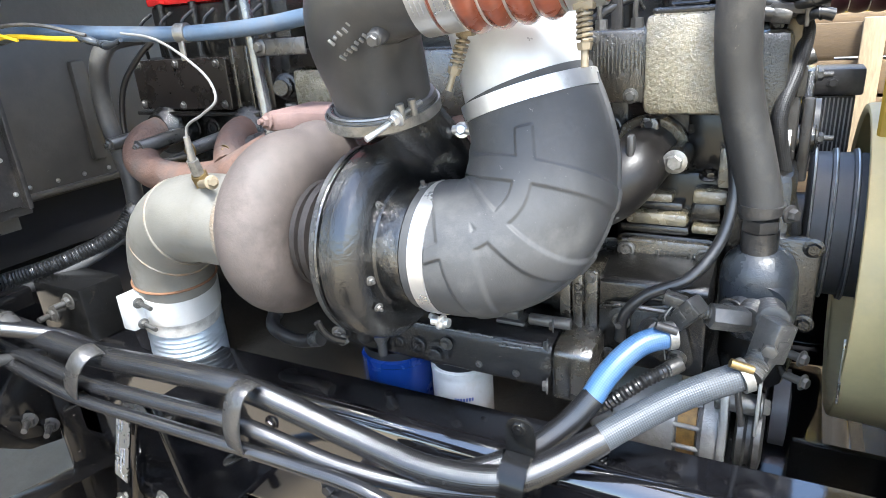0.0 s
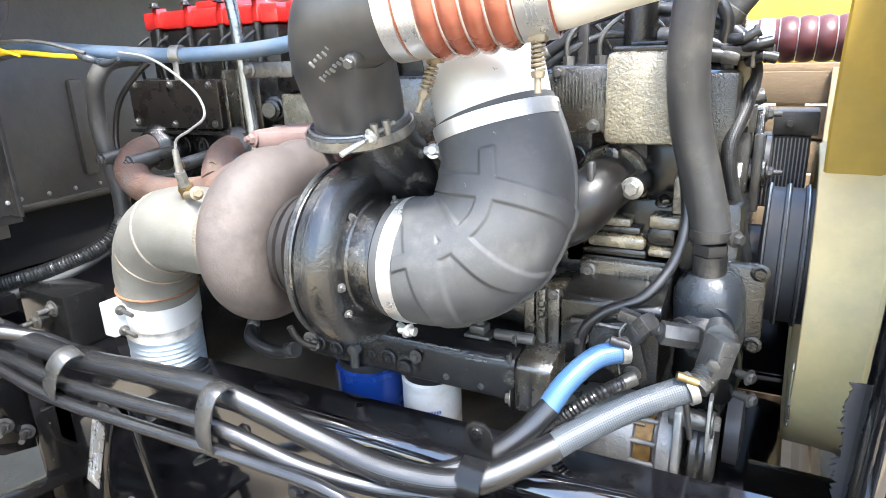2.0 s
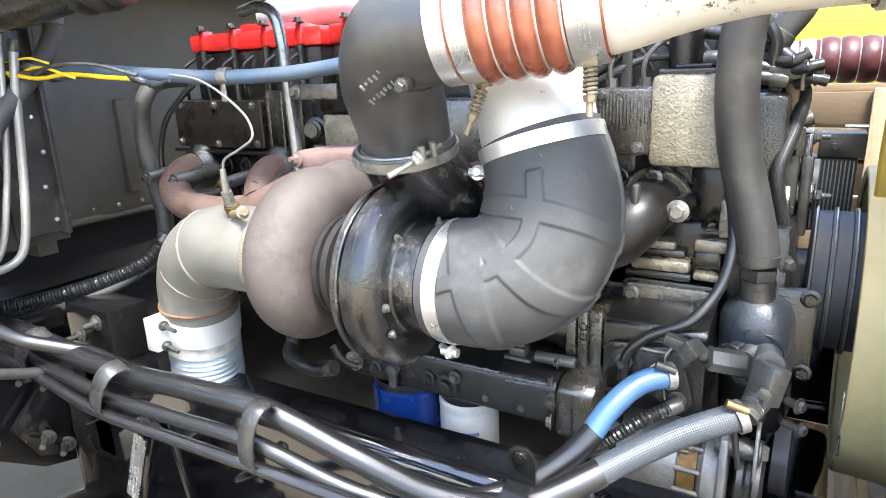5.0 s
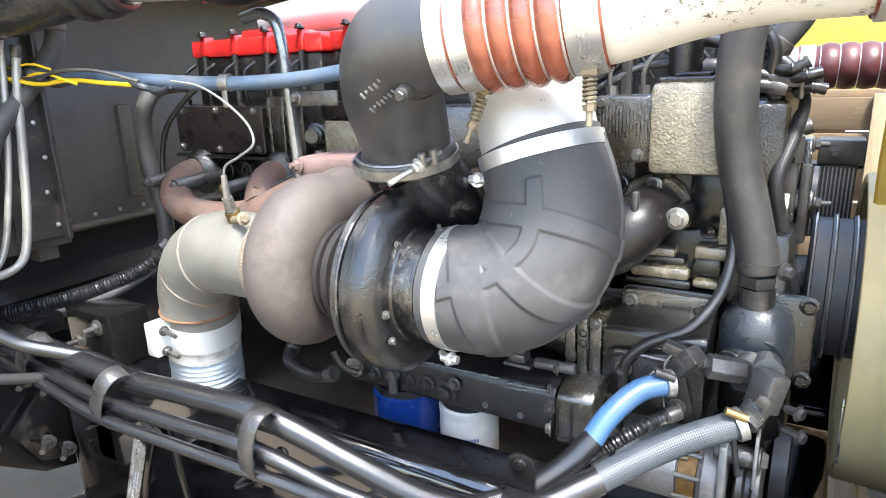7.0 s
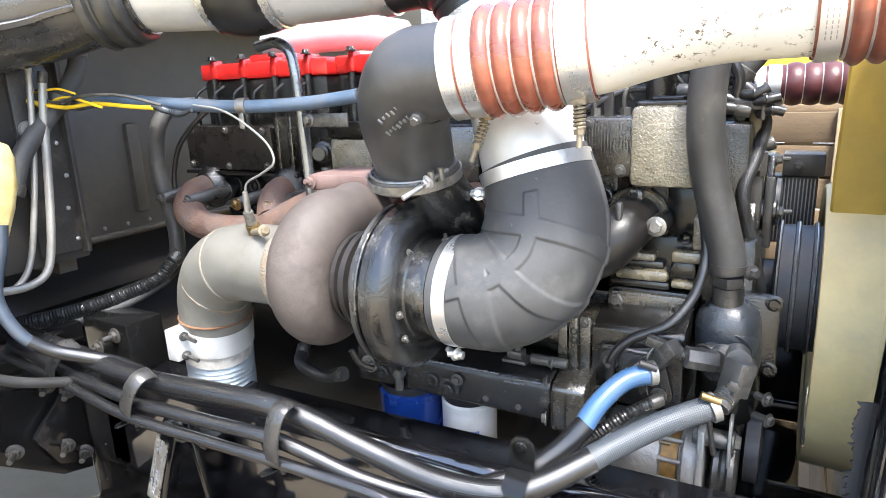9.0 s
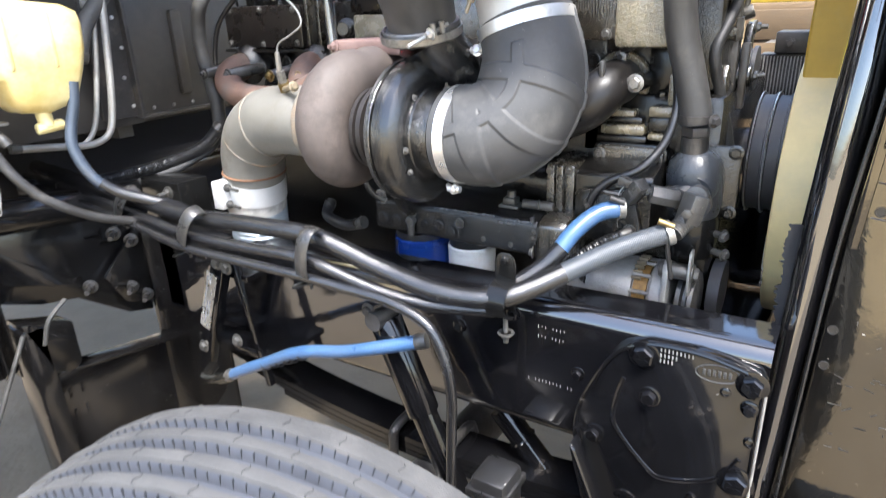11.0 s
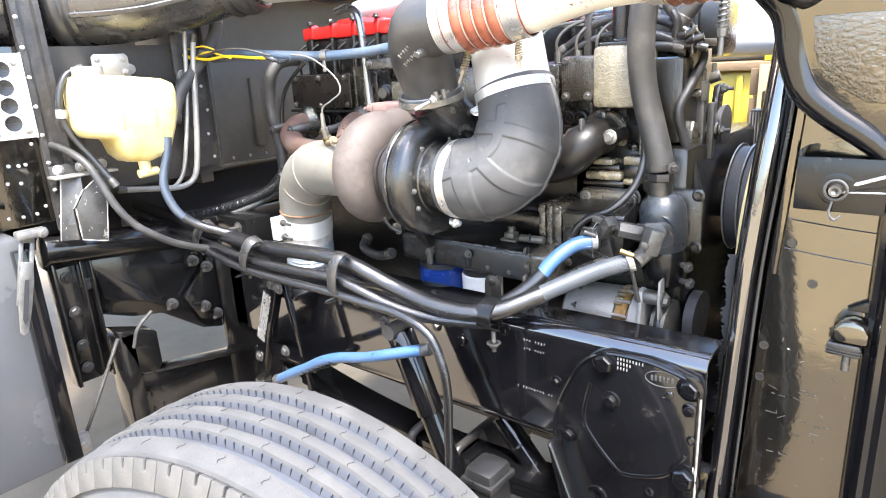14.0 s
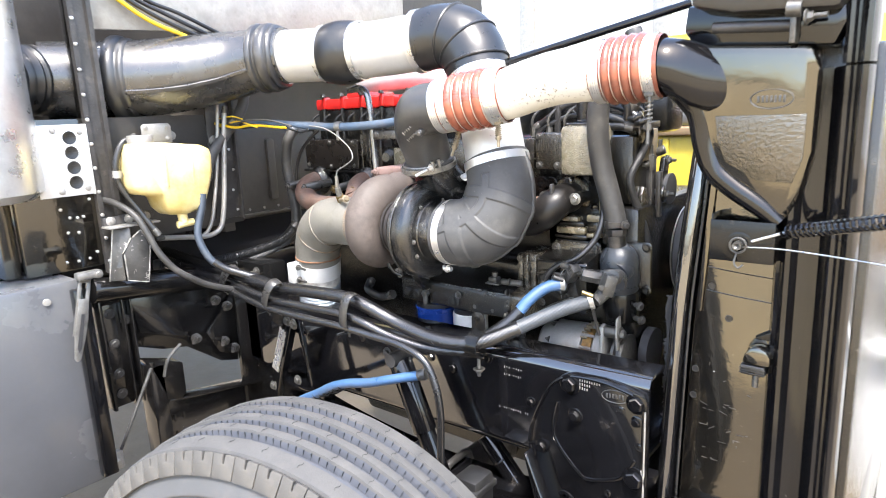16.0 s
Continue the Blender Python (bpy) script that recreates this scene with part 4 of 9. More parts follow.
part("outlet_clamp", bm, "weld", EXH, "rust-edged cream clamp ring")
bm = BM()
cyl(bm, (-0.934, 0.052, 1.138), (-0.952, 0.062, 1.058), 0.069, seg=40)
part("sleeve", bm, "bare_pipe", EXH, "pale bare sleeve stained dark on one side")
bm = BM()
tube(bm, [(-0.951, 0.064, 1.064), (-0.957, 0.068, 1.02), (-0.963, 0.072, 0.97), (-0.970, 0.076, 0.90), (-0.974, 0.078, 0.76)], 0.066, 36, 6, True, 0.0025, 0.011)
part("flex_pipe", bm, "flex", EXH, "ribbed pale blue-grey flexible pipe")
bm = BM()
band(bm, (-0.940, 0.056, 1.108), (0.2, -0.12, 1), 0.0702, 0.050, 0.0008)
box(bm, (-0.985, -0.075, 1.072), (-0.955, -0.02, 1.135), 0.003, Matrix.Translation((0.010, 0.035, 0)))
part("band_clamp", bm, "white_alu", EXH, "wide pale band clamp")
for z in (1.083, 1.122):
    bm = BM()
    cyl(bm, (-0.955, -0.022, z), (-0.895, -0.034, z), 0.0038, seg=10)
    hexbolt(bm, (-0.938, -0.026, z), (1, -0.2, 0), 0.0065, 0.008)
    part("clamp_bolt", bm, "bolt", EXH)
bm = BM()
cyl(bm, (-0.735, -0.005, 1.335), (-0.733, -0.015, 1.356), 0.012, seg=6)
part("sensor_boss", bm, "brass", EXH, "brass hex boss")
bm = BM()
cyl(bm, (-0.733, -0.015, 1.356), (-0.731, -0.022, 1.378), 0.009, seg=6)
cyl(bm, (-0.731, -0.022, 1.378), (-0.728, -0.026, 1.412), 0.006, 0.0045, 14)
part("temperature_probe", bm, "clamp_worn", EXH, "bare steel temperature probe")
bm = BM()
cyl(bm, (-0.725, -0.02, 1.343), (-0.685, -0.035, 1.352), 0.006, seg=10)
hexbolt(bm, (-0.687, -0.034, 1.3515), (1, -0.35, 0.2), 0.007, 0.008)
part("clamp_bolt", bm, "tan_metal", EXH)
PROBE = thing("probe_lead", (-0.728, -0.026, 1.41), "braided grey probe lead curving up from the exhaust", "cable")
bm = BM()
tube(bm, [(-0.728, -0.026, 1.408), (-0.722, -0.026, 1.426), (-0.69, -0.025, 1.442), (-0.664, -0.02, 1.46), (-0.678, -0.01, 1.482), (-0.73, 0.0, 1.515), (-0.80, 0.01, 1.542), (-0.88, 0.02, 1.552)], 0.0019, 8, 8)
part("lead", bm, "grey_wire", PROBE)

# rubber intake elbow below, aluminium tube, rubber elbow above
INTAKE = thing("intake_elbow", (-0.3, 0.06, 1.2), "thick ribbed grey rubber intake elbow with bright band clamps", "air hose")
in_pts = [(-0.372, TA, 1.276, 0.080), (-0.345, TA, 1.276, 0.081), (-0.315, 0.024, 1.277, 0.083), (-0.280, 0.042, 1.290, 0.086), (-0.255, 0.064, 1.322, 0.088), (-0.249, 0.083, 1.366, 0.087), (-0.258, 0.096, 1.408, 0.083), (-0.270, 0.104, 1.440, 0.080), (-0.277, 0.107, 1.458, 0.080)]
in_line = spline(in_pts, 8)


def step(d, w=0.0080, soft=0.0034):
    """1 within w of a band's middle, 0 outside, with a short slope."""
    return max(0.0, min(1.0, (w + soft - abs(d)) / soft))


def rib_height(i, ang):
    """Raised bands moulded on the bend: one lengthwise, three across."""
    mid = np.interp(i, (9, 14.5, 23, 36, 46.5), (-14, -22, -26, -10, -2))
    hgt = 0.0
    if 8 < i < 47.5:
        hgt = step(radians(ang - mid) * 0.084) * min(1.0, (i - 8) / 0.8, (47.5 - i) / 0.8)
    if -115 < ang < 112:
        for a, b in (((-110, 39.5), (110, 36.0)), ((-110, 17.5), (110, 31.0)), ((-110, 13.0), (110, 18.0))):
            c = np.interp(ang, (a[0], b[0]), (a[1], b[1]))
            pitch = 0.0043 * (1 + 0.75 * math.sin(radians(ang)))
            hgt = max(hgt, step((i - c) * pitch))
    return 0.0030 * hgt * hgt * (3 - 2 * hgt)


bm = BM()
loops = []
for k in range(321):
    i = 64 * k / 320
    f = min(int(i), 63)
    q = in_line[f] + (in_line[f + 1] - in_line[f]) * (i - f)
    ta = Vector((in_line[min(f + 1, 64)] - in_line[max(f - 1, 0)])[:3])
    tb = Vector((in_line[min(f + 2, 64)] - in_line[f])[:3])
    t = (ta.normalized().lerp(tb.normalized(), i - f)).normalized()
    o = V(0.25, -1, 0)
    o = (o - t * o.dot(t)).normalized()
    w = t.cross(o)
    lp = []
    for j in range(360):
        ang = -180 + 360 * j / 360
        seam = 0.004 * step(radians(ang - 84) * 0.085, 0.003, 0.002) if 4 < i < 58 else 0.0
        r = q[3] + rib_height(i, ang) + seam
        a = radians(ang)
        lp.append(Vector(q[:3]) + (o * math.cos(a) + w * math.sin(a)) * r)
    loops.append(lp)
rings(bm, loops)
part("rubber_bend", bm, "rubber", INTAKE, angle=80)
bm = BM()
band(bm, (-0.350, TA, 1.276), (1, 0, 0), 0.0815, 0.020)
part("band_clamp", bm, "steel", INTAKE, "bright steel band clamp")
bm = BM()
band(bm, (-0.272, 0.105, 1.446), (-0.30, 0.13, 0.95), 0.0815, 0.019)
part("band_clamp", bm, "steel", INTAKE, "bright steel band clamp")
for at, d in (((-0.352, -0.01, 1.187), (1, -0.3, -0.2)), ((-0.352, 0.078, 1.410), (0.2, -0.9, 0.3))):
    bm = BM()
    hexbolt(bm, at, d, 0.007, 0.008)
    cyl(bm, Vector(at) - Vector(d).normalized() * 0.018, Vector(at), 0.0045, seg=10)
    cyl(bm, Vector(at) - V(0.012, 0, 0), Vector(at) + V(0.012, 0, 0), 0.006, seg=10)
    part("clamp_screw", bm, "steel", INTAKE)
ALU = thing("intake_tube", (-0.3, 0.12, 1.46), "bright aluminium intake tube between rubber elbows", "air tube")
bm = BM()
tube(bm, [(-0.272, 0.105, 1.44), (-0.288, 0.112, 1.50), (-0.32, 0.14, 1.57), (-0.352, 0.165, 1.64), (-0.365, 0.172, 1.67)], 0.076, 40, 8)
part("tube", bm, "alu", ALU)
bm = BM()
torus(bm, (-0.3565, 0.1675, 1.648), (-0.42, 0.25, 0.87), 0.0765, 0.002, 40, 6)
part("rolled_bead", bm, "alu", ALU)
UPEL = thing("upper_intake_elbow", (-0.42, 0.18, 1.66), "dark ribbed rubber elbow clamped above the aluminium tube", "air hose")
bm = BM()
tube(bm, [(-0.361, 0.170, 1.645, 0.080), (-0.372, 0.175, 1.68, 0.083), (-0.39, 0.18, 1.72, 0.085), (-0.43, 0.18, 1.76, 0.085), (-0.49, 0.17, 1.772, 0.083), (-0.555, 0.152, 1.764, 0.080)], 0.082, 36, 8)
part("rubber_bend", bm, "rubber_black", UPEL)
bm = BM()
for c, d in (((-0.376, 0.176, 1.695), (-0.3, 0.1, 1)), ((-0.405, 0.18, 1.742), (-0.7, 0.05, 0.8)), ((-0.455, 0.177, 1.77), (-1, -0.1, 0.3))):
    torus(bm, c, d, 0.084, 0.004, 40, 8)
part("moulded_ribs", bm, "rubber_black", UPEL)
for c, d in (((-0.362, 0.171, 1.657), (-0.33, 0.2, 0.93)), ((-0.545, 0.155, 1.765), (-1, -0.2, -0.05))):
    bm = BM()
    band(bm, c, d, 0.0825, 0.019)
    part("band_clamp", bm, "steel", UPEL, "bright band clamp")
DUCT = thing("intake_duct", (-0.8, 0.1, 1.68), "long pale aluminium intake duct with a black rubber sleeve", "air tube")
bm = BM()
tube(bm, [(-0.53, 0.158, 1.765), (-0.65, 0.135, 1.758), (-0.80, 0.10, 1.755), (-0.93, 0.065, 1.757), (-1.02, 0.03, 1.760)], 0.076, 40, 8)
part("tube", bm, "alu", DUCT)
bm = BM()
tube(bm, [(-0.735, 0.116, 1.757, 0.079), (-0.76, 0.11, 1.756, 0.086), (-0.80, 0.10, 1.755, 0.090), (-0.835, 0.092, 1.755, 0.086), (-0.855, 0.086, 1.755, 0.080)], 0.08, 36, 6)
part("sleeve", bm, "rubber_black", DUCT, "black rubber hump sleeve")
bm = BM()
for x, y in ((-0.738, 0.116), (-0.85, 0.088)):
    band(bm, (x, y, 1.756), (-1, -0.25, 0), 0.081, 0.017)
part("band_clamp", bm, "steel", DUCT)
CLEAN = thing("air_cleaner_elbow", (-1.15, -0.2, 1.6), "big satin black plastic air cleaner elbow with a raised seam", "air duct")
clean_pts = [(-0.985, 0.043, 1.760, 0.084), (-1.05, 0.015, 1.757, 0.088), (-1.145, -0.035, 1.743, 0.101), (-1.215, -0.110, 1.728, 0.109), (-1.275, -0.199, 1.715, 0.113), (-1.35, -0.289, 1.711, 0.112), (-1.42, -0.361, 1.711, 0.112), (-1.46, -0.47, 1.711, 0.110)]
clean_line = spline(clean_pts, 12)
bm = BM()
seam_bm = BM()
loops, seam_loops = [], []
for i in range(len(clean_line)):
    q = clean_line[i]
    t = Vector((clean_line[min(i + 1, len(clean_line) - 1)] - clean_line[max(i - 1, 0)])[:3]).normalized()
    z = (V(0, 0, 1) - t * t.z).normalized()
    o = z.cross(t)
    if o.y > 0:
        o = -o
    c = Vector(q[:3])
    lp = []
    for j in range(72):
        a = 2 * math.pi * j / 72
        # the lower half is moulded a little smaller than the upper
        low = 0.0030 if math.sin(a) < math.sin(radians(-24)) else 0.0
        lp.append(c + (o * math.cos(a) + z * math.sin(a)) * (q[3] - low))
    loops.append(lp)
    if 14 <= i <= 58:
        e = 1.0 if 14 < i < 58 else 0.2
        seam_loops.append([c + (o * math.cos(radians(b)) + z * math.sin(radians(b))) * (q[3] + h * e) for b, h in ((-26, -0.004), (-25.5, 0.003), (-24.5, 0.0045), (-20, 0.0045), (-19, 0.003), (-18.5, -0.002))])
rings(bm, loops)
part("bend", bm, "black_plastic", CLEAN, angle=25)
rings(seam_bm, seam_loops)
part("mould_seam", seam_bm, "black_plastic", CLEAN)
# stepped rubber collar at the duct end, broad flange at the canister end
bm = BM()
lathe(bm, [(-0.004, 0.086), (0.0, 0.092), (0.006, 0.0945), (0.012, 0.0925), (0.016, 0.0925), (0.020, 0.0985), (0.026, 0.1005), (0.040, 0.1005), (0.046, 0.0985), (0.049, 0.0945), (0.054, 0.0945), (0.058, 0.101), (0.066, 0.1035), (0.074, 0.101), (0.078, 0.094)], (-1.000, 0.038, 1.759), (-0.90, -0.44, -0.03), 56)
part("rubber_collar", bm, "rubber_satin", CLEAN, "stepped black rubber collar")
bm = BM()
lathe(bm, [(-0.006, 0.111), (0.0, 0.1165), (0.006, 0.1175), (0.012, 0.1155), (0.018, 0.1165), (0.024, 0.124), (0.034, 0.1265), (0.046, 0.1265), (0.052, 0.124), (0.056, 0.116)], (-1.325, -0.262, 1.712), (-0.70, -0.71, 0.0), 56)
part("rim", bm, "rubber_satin", CLEAN, "broad black flange ring")

# ---- charge air pipe ----
CHEL = thing("charge_elbow", (-0.43, 0.0, 1.45), "dull black cast charge air elbow with raised figures", "elbow")
ce = [(-0.430, 0.030, 1.448, 0.058), (-0.428, 0.016, 1.485, 0.060), (-0.418, -0.014, 1.535, 0.063), (-0.385, -0.042, 1.576, 0.062), (-0.335, -0.053, 1.586, 0.058), (-0.290, -0.055, 1.588, 0.056)]
bm = BM()
tube(bm, ce, 0.06, 36, 8)
torus(bm, (-0.430, 0.030, 1.452), (0, -0.25, 1), 0.058, 0.006, 40, 8)
part("casting", bm, "elbow_black", CHEL)
bm = BM()
cyl(bm, (-0.352, -0.078, 1.534), (-0.350, -0.096, 1.528), 0.0095, 0.0085, 18, 0.003)
hexbolt(bm, (-0.350, -0.095, 1.5285), (0.1, -1, -0.3), 0.0062, 0.006, False)
part("boss", bm, "elbow_black", CHEL)
for a, b, nrm, n0 in (((-0.405, -0.0745, 1.511), (-0.367, -0.0840, 1.531), (0.2, -0.72, -0.66), 7), ((-0.408, -0.0865, 1.527), (-0.378, -0.0935, 1.543), (0.05, -0.82, -0.56), 5)):
    nv = Vector(nrm).normalized()
    along = (Vector(b) - Vector(a)).normalized()
    up = nv.cross(along).normalized()
    rot = Matrix((along, nv, up)).transposed().to_4x4()
    for k in range(n0):
        bm = BM()
        box(bm, (-0.0012 - 0.0006 * (k % 2), -0.0020, -0.0040 + 0.0015 * (k * 5 % 3)), (0.0012, 0.0010, 0.0040 - 0.0012 * (k % 2)), 0.0005, Matrix.Translation(Vector(a).lerp(Vector(b), k / (n0 - 1))) @ rot)
        part("cast_figure", bm, "galv", CHEL, "raised cast mark, worn pale")
VB = thing("v_band_clamp", (-0.43, 0.03, 1.45), "worn steel V-band clamp with T-bolt", "clamp")
VD = V(0.02, -0.22, 1).normalized()
VC = V(-0.434, 0.031, 1.443)
bm = BM()
lathe(bm, [(-0.0095, 0.060), (-0.0095, 0.0670), (-0.0040, 0.0695), (0.0040, 0.0695), (0.0095, 0.0670), (0.0095, 0.060)], VC, VD, 56, caps=False)
part("v_segment", bm, "dark_strap", VB, "dark worn V segment")
bm = BM()
lathe(bm, [(-0.0062, 0.0690), (-0.0062, 0.0712), (0.0062, 0.0712), (0.0062, 0.0690)], VC, VD, 56, caps=False)
part("band", bm, "clamp_worn", VB)
bm = BM()
torus(bm, VC + VD * 0.0105, VD, 0.0645, 0.0022, 56, 6)
part("flange_lip", bm, "clamp_worn", VB)
bm = BM()
for c in (V(-0.366, -0.010, 1.452), V(-0.372, -0.026, 1.449)):
    cyl(bm, c - VD * 0.009, c + VD * 0.009, 0.0048, seg=14)
cyl(bm, (-0.362, 0.002, 1.456), (-0.384, -0.052, 1.434), 0.0032, seg=12)
part("t_bolt", bm, "clamp_worn", VB)
bm = BM()
hexbolt(bm, (-0.374, -0.030, 1.4435), (-0.33, -0.85, -0.36), 0.0068, 0.009, True)
cyl(bm, (-0.379, -0.041, 1.4385), (-0.391, -0.070, 1.4265), 0.0036, seg=12)
part("nut", bm, "steel", VB)


def boot(name, a, b, r, humps, mat, label, bands, lo=0.24, hi=0.78):
    """A convoluted silicone boot with wire rings between its humps and flat bands at the given stretches."""
    a, b = Vector(a), Vector(b)
    d = b - a
    L = d.length
    dn = d.normalized()
    th = thing(name, (a + b) / 2 - V(0, 0, r), label, "charge air boot", "silicone boots")
    prof = [(0, r), (L * lo, r)]
    s = L * (hi - lo) / humps
    for k in range(humps):
        for j in range(1, 9):
            f = j / 8
            prof.append((L * lo + s * (k + f), r + 0.0080 * math.sin(math.pi * f) ** 0.7))
    prof += [(L, r)]
    m = BM()
    lathe(m, prof, a, d, 56, caps=False)
    part("sleeve", m, mat, th)
    for k in range(humps + 1):
        m = BM()
        torus(m, a + dn * (L * lo + s * k), d, r + 0.0010, 0.0017, 56, 6)
        part("wire_ring", m, "steel", th)
    for f0, f1 in bands:
        m = BM()
        band(m, a + d * ((f0 + f1) / 2), d, r + 0.0012, L * (f1 - f0), 0.0015, 56)
        bd = part("band_clamp", m, "steel", th, "wide bright band clamp")
        for k in range(3):
            for q in range(6):
                m = BM()
                e = Matrix.Rotation(radians(16 + 5.0 * q), 3, dn) @ V(0, -1, 0)
                e = (e - dn * e.dot(dn)).normalized()
                c = a + d * ((f0 + f1) / 2) + dn * (0.0045 * (k - 1)) + e * (r + 0.0029)
                cyl(m, c - e.cross(dn) * (0.0012 + 0.0005 * (q % 3)), c + e.cross(dn) * 0.0017, 0.0005, seg=4)
                part("print_bar", m, "ink", bd)
    return th


def spring_bolt(at, way, length, mat, parent):
    """A T-bolt in a coil spring, hanging from a band clamp."""
    at, way = Vector(at), Vector(way).normalized()
    u, w = frame_of(way)
    m = BM()
    box(m, (-0.009, -0.006, -0.004), (0.009, 0.006, 0.004), 0.0015, Matrix.Translation(at))
    cyl(m, at, at + way * length, 0.0034, seg=10)
    cyl(m, at + way * length * 0.60, at + way * length * 0.72, 0.0072, 0.006, 6)
    bolt = part("clamp_spring", m, mat, parent, "stained spring-loaded clamp bolt")
    m = BM()
    tube(m, [at + way * (length * (0.08 + 0.5 * k / 48)) + (u * math.cos(k * 0.785) + w * math.sin(k * 0.785)) * 0.0062 for k in range(49)], 0.0017, 6, 1)
    part("coil", m, mat, bolt)


B1A, B1B = V(-0.318, -0.055, 1.587), V(-0.150, -0.028, 1.606)
BOOT1 = boot("charge_air_boot", B1A, B1B, 0.059, 4, "orange", "orange silicone charge air boot with wire rings", ((0.005, 0.115), (0.135, 0.235), (0.80, 0.985)))
BOOT2 = boot("charge_air_boot", (0.060, -0.028, 1.636), (0.190, -0.02, 1.640), 0.057, 4, "orange", "orange silicone boot darkened to brown at one end", ((0.02, 0.17), (0.80, 0.94)), 0.20, 0.78)
spring_bolt((-0.160, -0.050, 1.546), (0.05, -0.12, -1), 0.052, "tan_metal", BOOT1)
spring_bolt((-0.290, -0.020, 1.528), (-0.30, -0.25, -1), 0.060, "tan_metal", BOOT1)
spring_bolt((0.176, -0.055, 1.590), (0.0, -0.06, -1), 0.090, "fit_steel", BOOT2)
CHP = thing("charge_air_pipe", (-0.06, -0.03, 1.55), "white painted charge air pipe with rusty specks underneath", "charge air pipe")
bm = BM()
tube(bm, [(-0.20, -0.034, 1.600), (-0.15, -0.028, 1.606), (-0.09, -0.022, 1.622), (-0.03, -0.022, 1.633), (0.02, -0.025, 1.636), (0.08, -0.028, 1.637)], 0.0545, 40, 8)
part("pipe", bm, "white_pipe", CHP)

# ---- engine block ----
ENGINE = thing("engine", (-0.45, 0.5, 0.6), "big black-painted six-cylinder diesel engine", "engine")
bm = BM()
box(bm, (-1.15, 0.30, 0.70), (0.02, 0.80, 1.32), 0.02)
part("block", bm, "black_cast", ENGINE)
bm = BM()
box(bm, (-1.235, 0.31, 1.32), (-0.20, 0.72, 1.50), 0.012)
box(bm, (-0.22, 0.313, 1.322), (-0.004, 0.43, 1.498), 0.012)
part("cylinder_head", bm, "black_cast", ENGINE)
bm = BM()
prism(bm, round_rect(-1.098, 1.447, 0.276, 0.100, 0.008, 0.300), (0, -1, 0), 0.018, 0.003)
plate = part("head_cover", bm, "satin_plate", ENGINE, "smooth brown-black cover plate")
for x, z in ((-1.215, 1.487), (-1.10, 1.488), (-0.985, 1.486), (-1.222, 1.408), (-1.10, 1.405), (-0.980, 1.408)):
    bm = BM()
    hexbolt(bm, (x, 0.282, z), (0, -1, 0), 0.006, 0.006)
    part("bolt", bm, "bolt", plate)
for x in (-0.943, -0.906):
    bm = BM()
    box(bm, (x - 0.005, 0.284, 1.395), (x + 0.005, 0.315, 1.515), 0.002)
    part("head_rib", bm, "sheen_cast", ENGINE)
bm = BM()
box(bm, (-1.24, 0.272, 1.386), (-0.885, 0.315, 1.394), 0.002)
part("head_ledge", bm, "black_cast", ENGINE)
for x0, x1, z0, z1, mm in ((-0.885, -0.845, 1.40, 1.50, "satin_plate"), (-0.795, -0.690, 1.402, 1.470, "tan_reflection_cast"), (-0.800, -0.62, 1.472, 1.505, "satin_plate"), (-0.62, -0.45, 1.39, 1.495, "sheen_cast"), (-0.44, -0.27, 1.39, 1.495, "sheen_cast")):
    bm = BM()
    box(bm, (x0, 0.280, z0), (x1, 0.315, z1), 0.006)
    part("head_block", bm, mm, ENGINE)
bm = BM()
lathe(bm, [(0, 0.024), (0.012, 0.024), (0.014, 0.019), (0.026, 0.019), (0.028, 0.014), (0.034, 0.014)], (-0.826, 0.300, 1.440), (0.3, -1, 0), 24)
part("pipe_union", bm, "black_cast", ENGINE)
bm = BM()
cyl(bm, (-0.805, 0.275, 1.392), (-0.805, 0.275, 1.412), 0.011, seg=6, bev=0.001)
part("hex_plug", bm, "bolt", ENGINE)
for k in range(6):
    bm = BM()
    x = -1.20 + 0.062 * k
    tube(bm, [(x, 0.300, 1.50), (x + 0.006, 0.292, 1.53), (x + 0.002, 0.296, 1.565), (x + 0.01, 0.32, 1.585)], 0.0035, 8, 4)
    part("breather_pipe", bm, "black_satin", ENGINE)
for k, (x0, x1) in enumerate(((-1.225, -0.835), (-0.815, -0.42))):
    bm = BM()
    box(bm, (x0, 0.34, 1.600), (x1, 0.70, 1.638), 0.006)
    for j in range(4):
        x = x0 + 0.05 + j * (x1 - x0 - 0.1) / 3
        box(bm, (x - 0.008, 0.332, 1.603), (x + 0.008, 0.36, 1.645), 0.004)
    box(bm, (x0 + 0.14, 0.36, 1.63), (x0 + 0.25, 0.5, 1.655), 0.01)
    part("rocker_cover", bm, "red", ENGINE, "bright red enamelled rocker cover")
    bm = BM()
    box(bm, (x0 + 0.006, 0.344, 1.495), (x1 - 0.006, 0.70, 1.600), 0.006)
    for j in range(4):
        x = x0 + 0.05 + j * (x1 - x0 - 0.1) / 3
        cyl(bm, (x, 0.334, 1.49), (x, 0.334, 1.603), 0.008, seg=12)
        hexbolt(bm, (x, 0.334, 1.645), (0, 0, 1), 0.008, 0.01)
    part("rocker_housing", bm, "dusty_cast", ENGINE)
# exhaust manifold
MAN = thing("exhaust_manifold", (-0.7, 0.22, 1.30), "rust-stained cast iron exhaust manifold along the cylinder head", "exhaust manifold")
bm = BM()
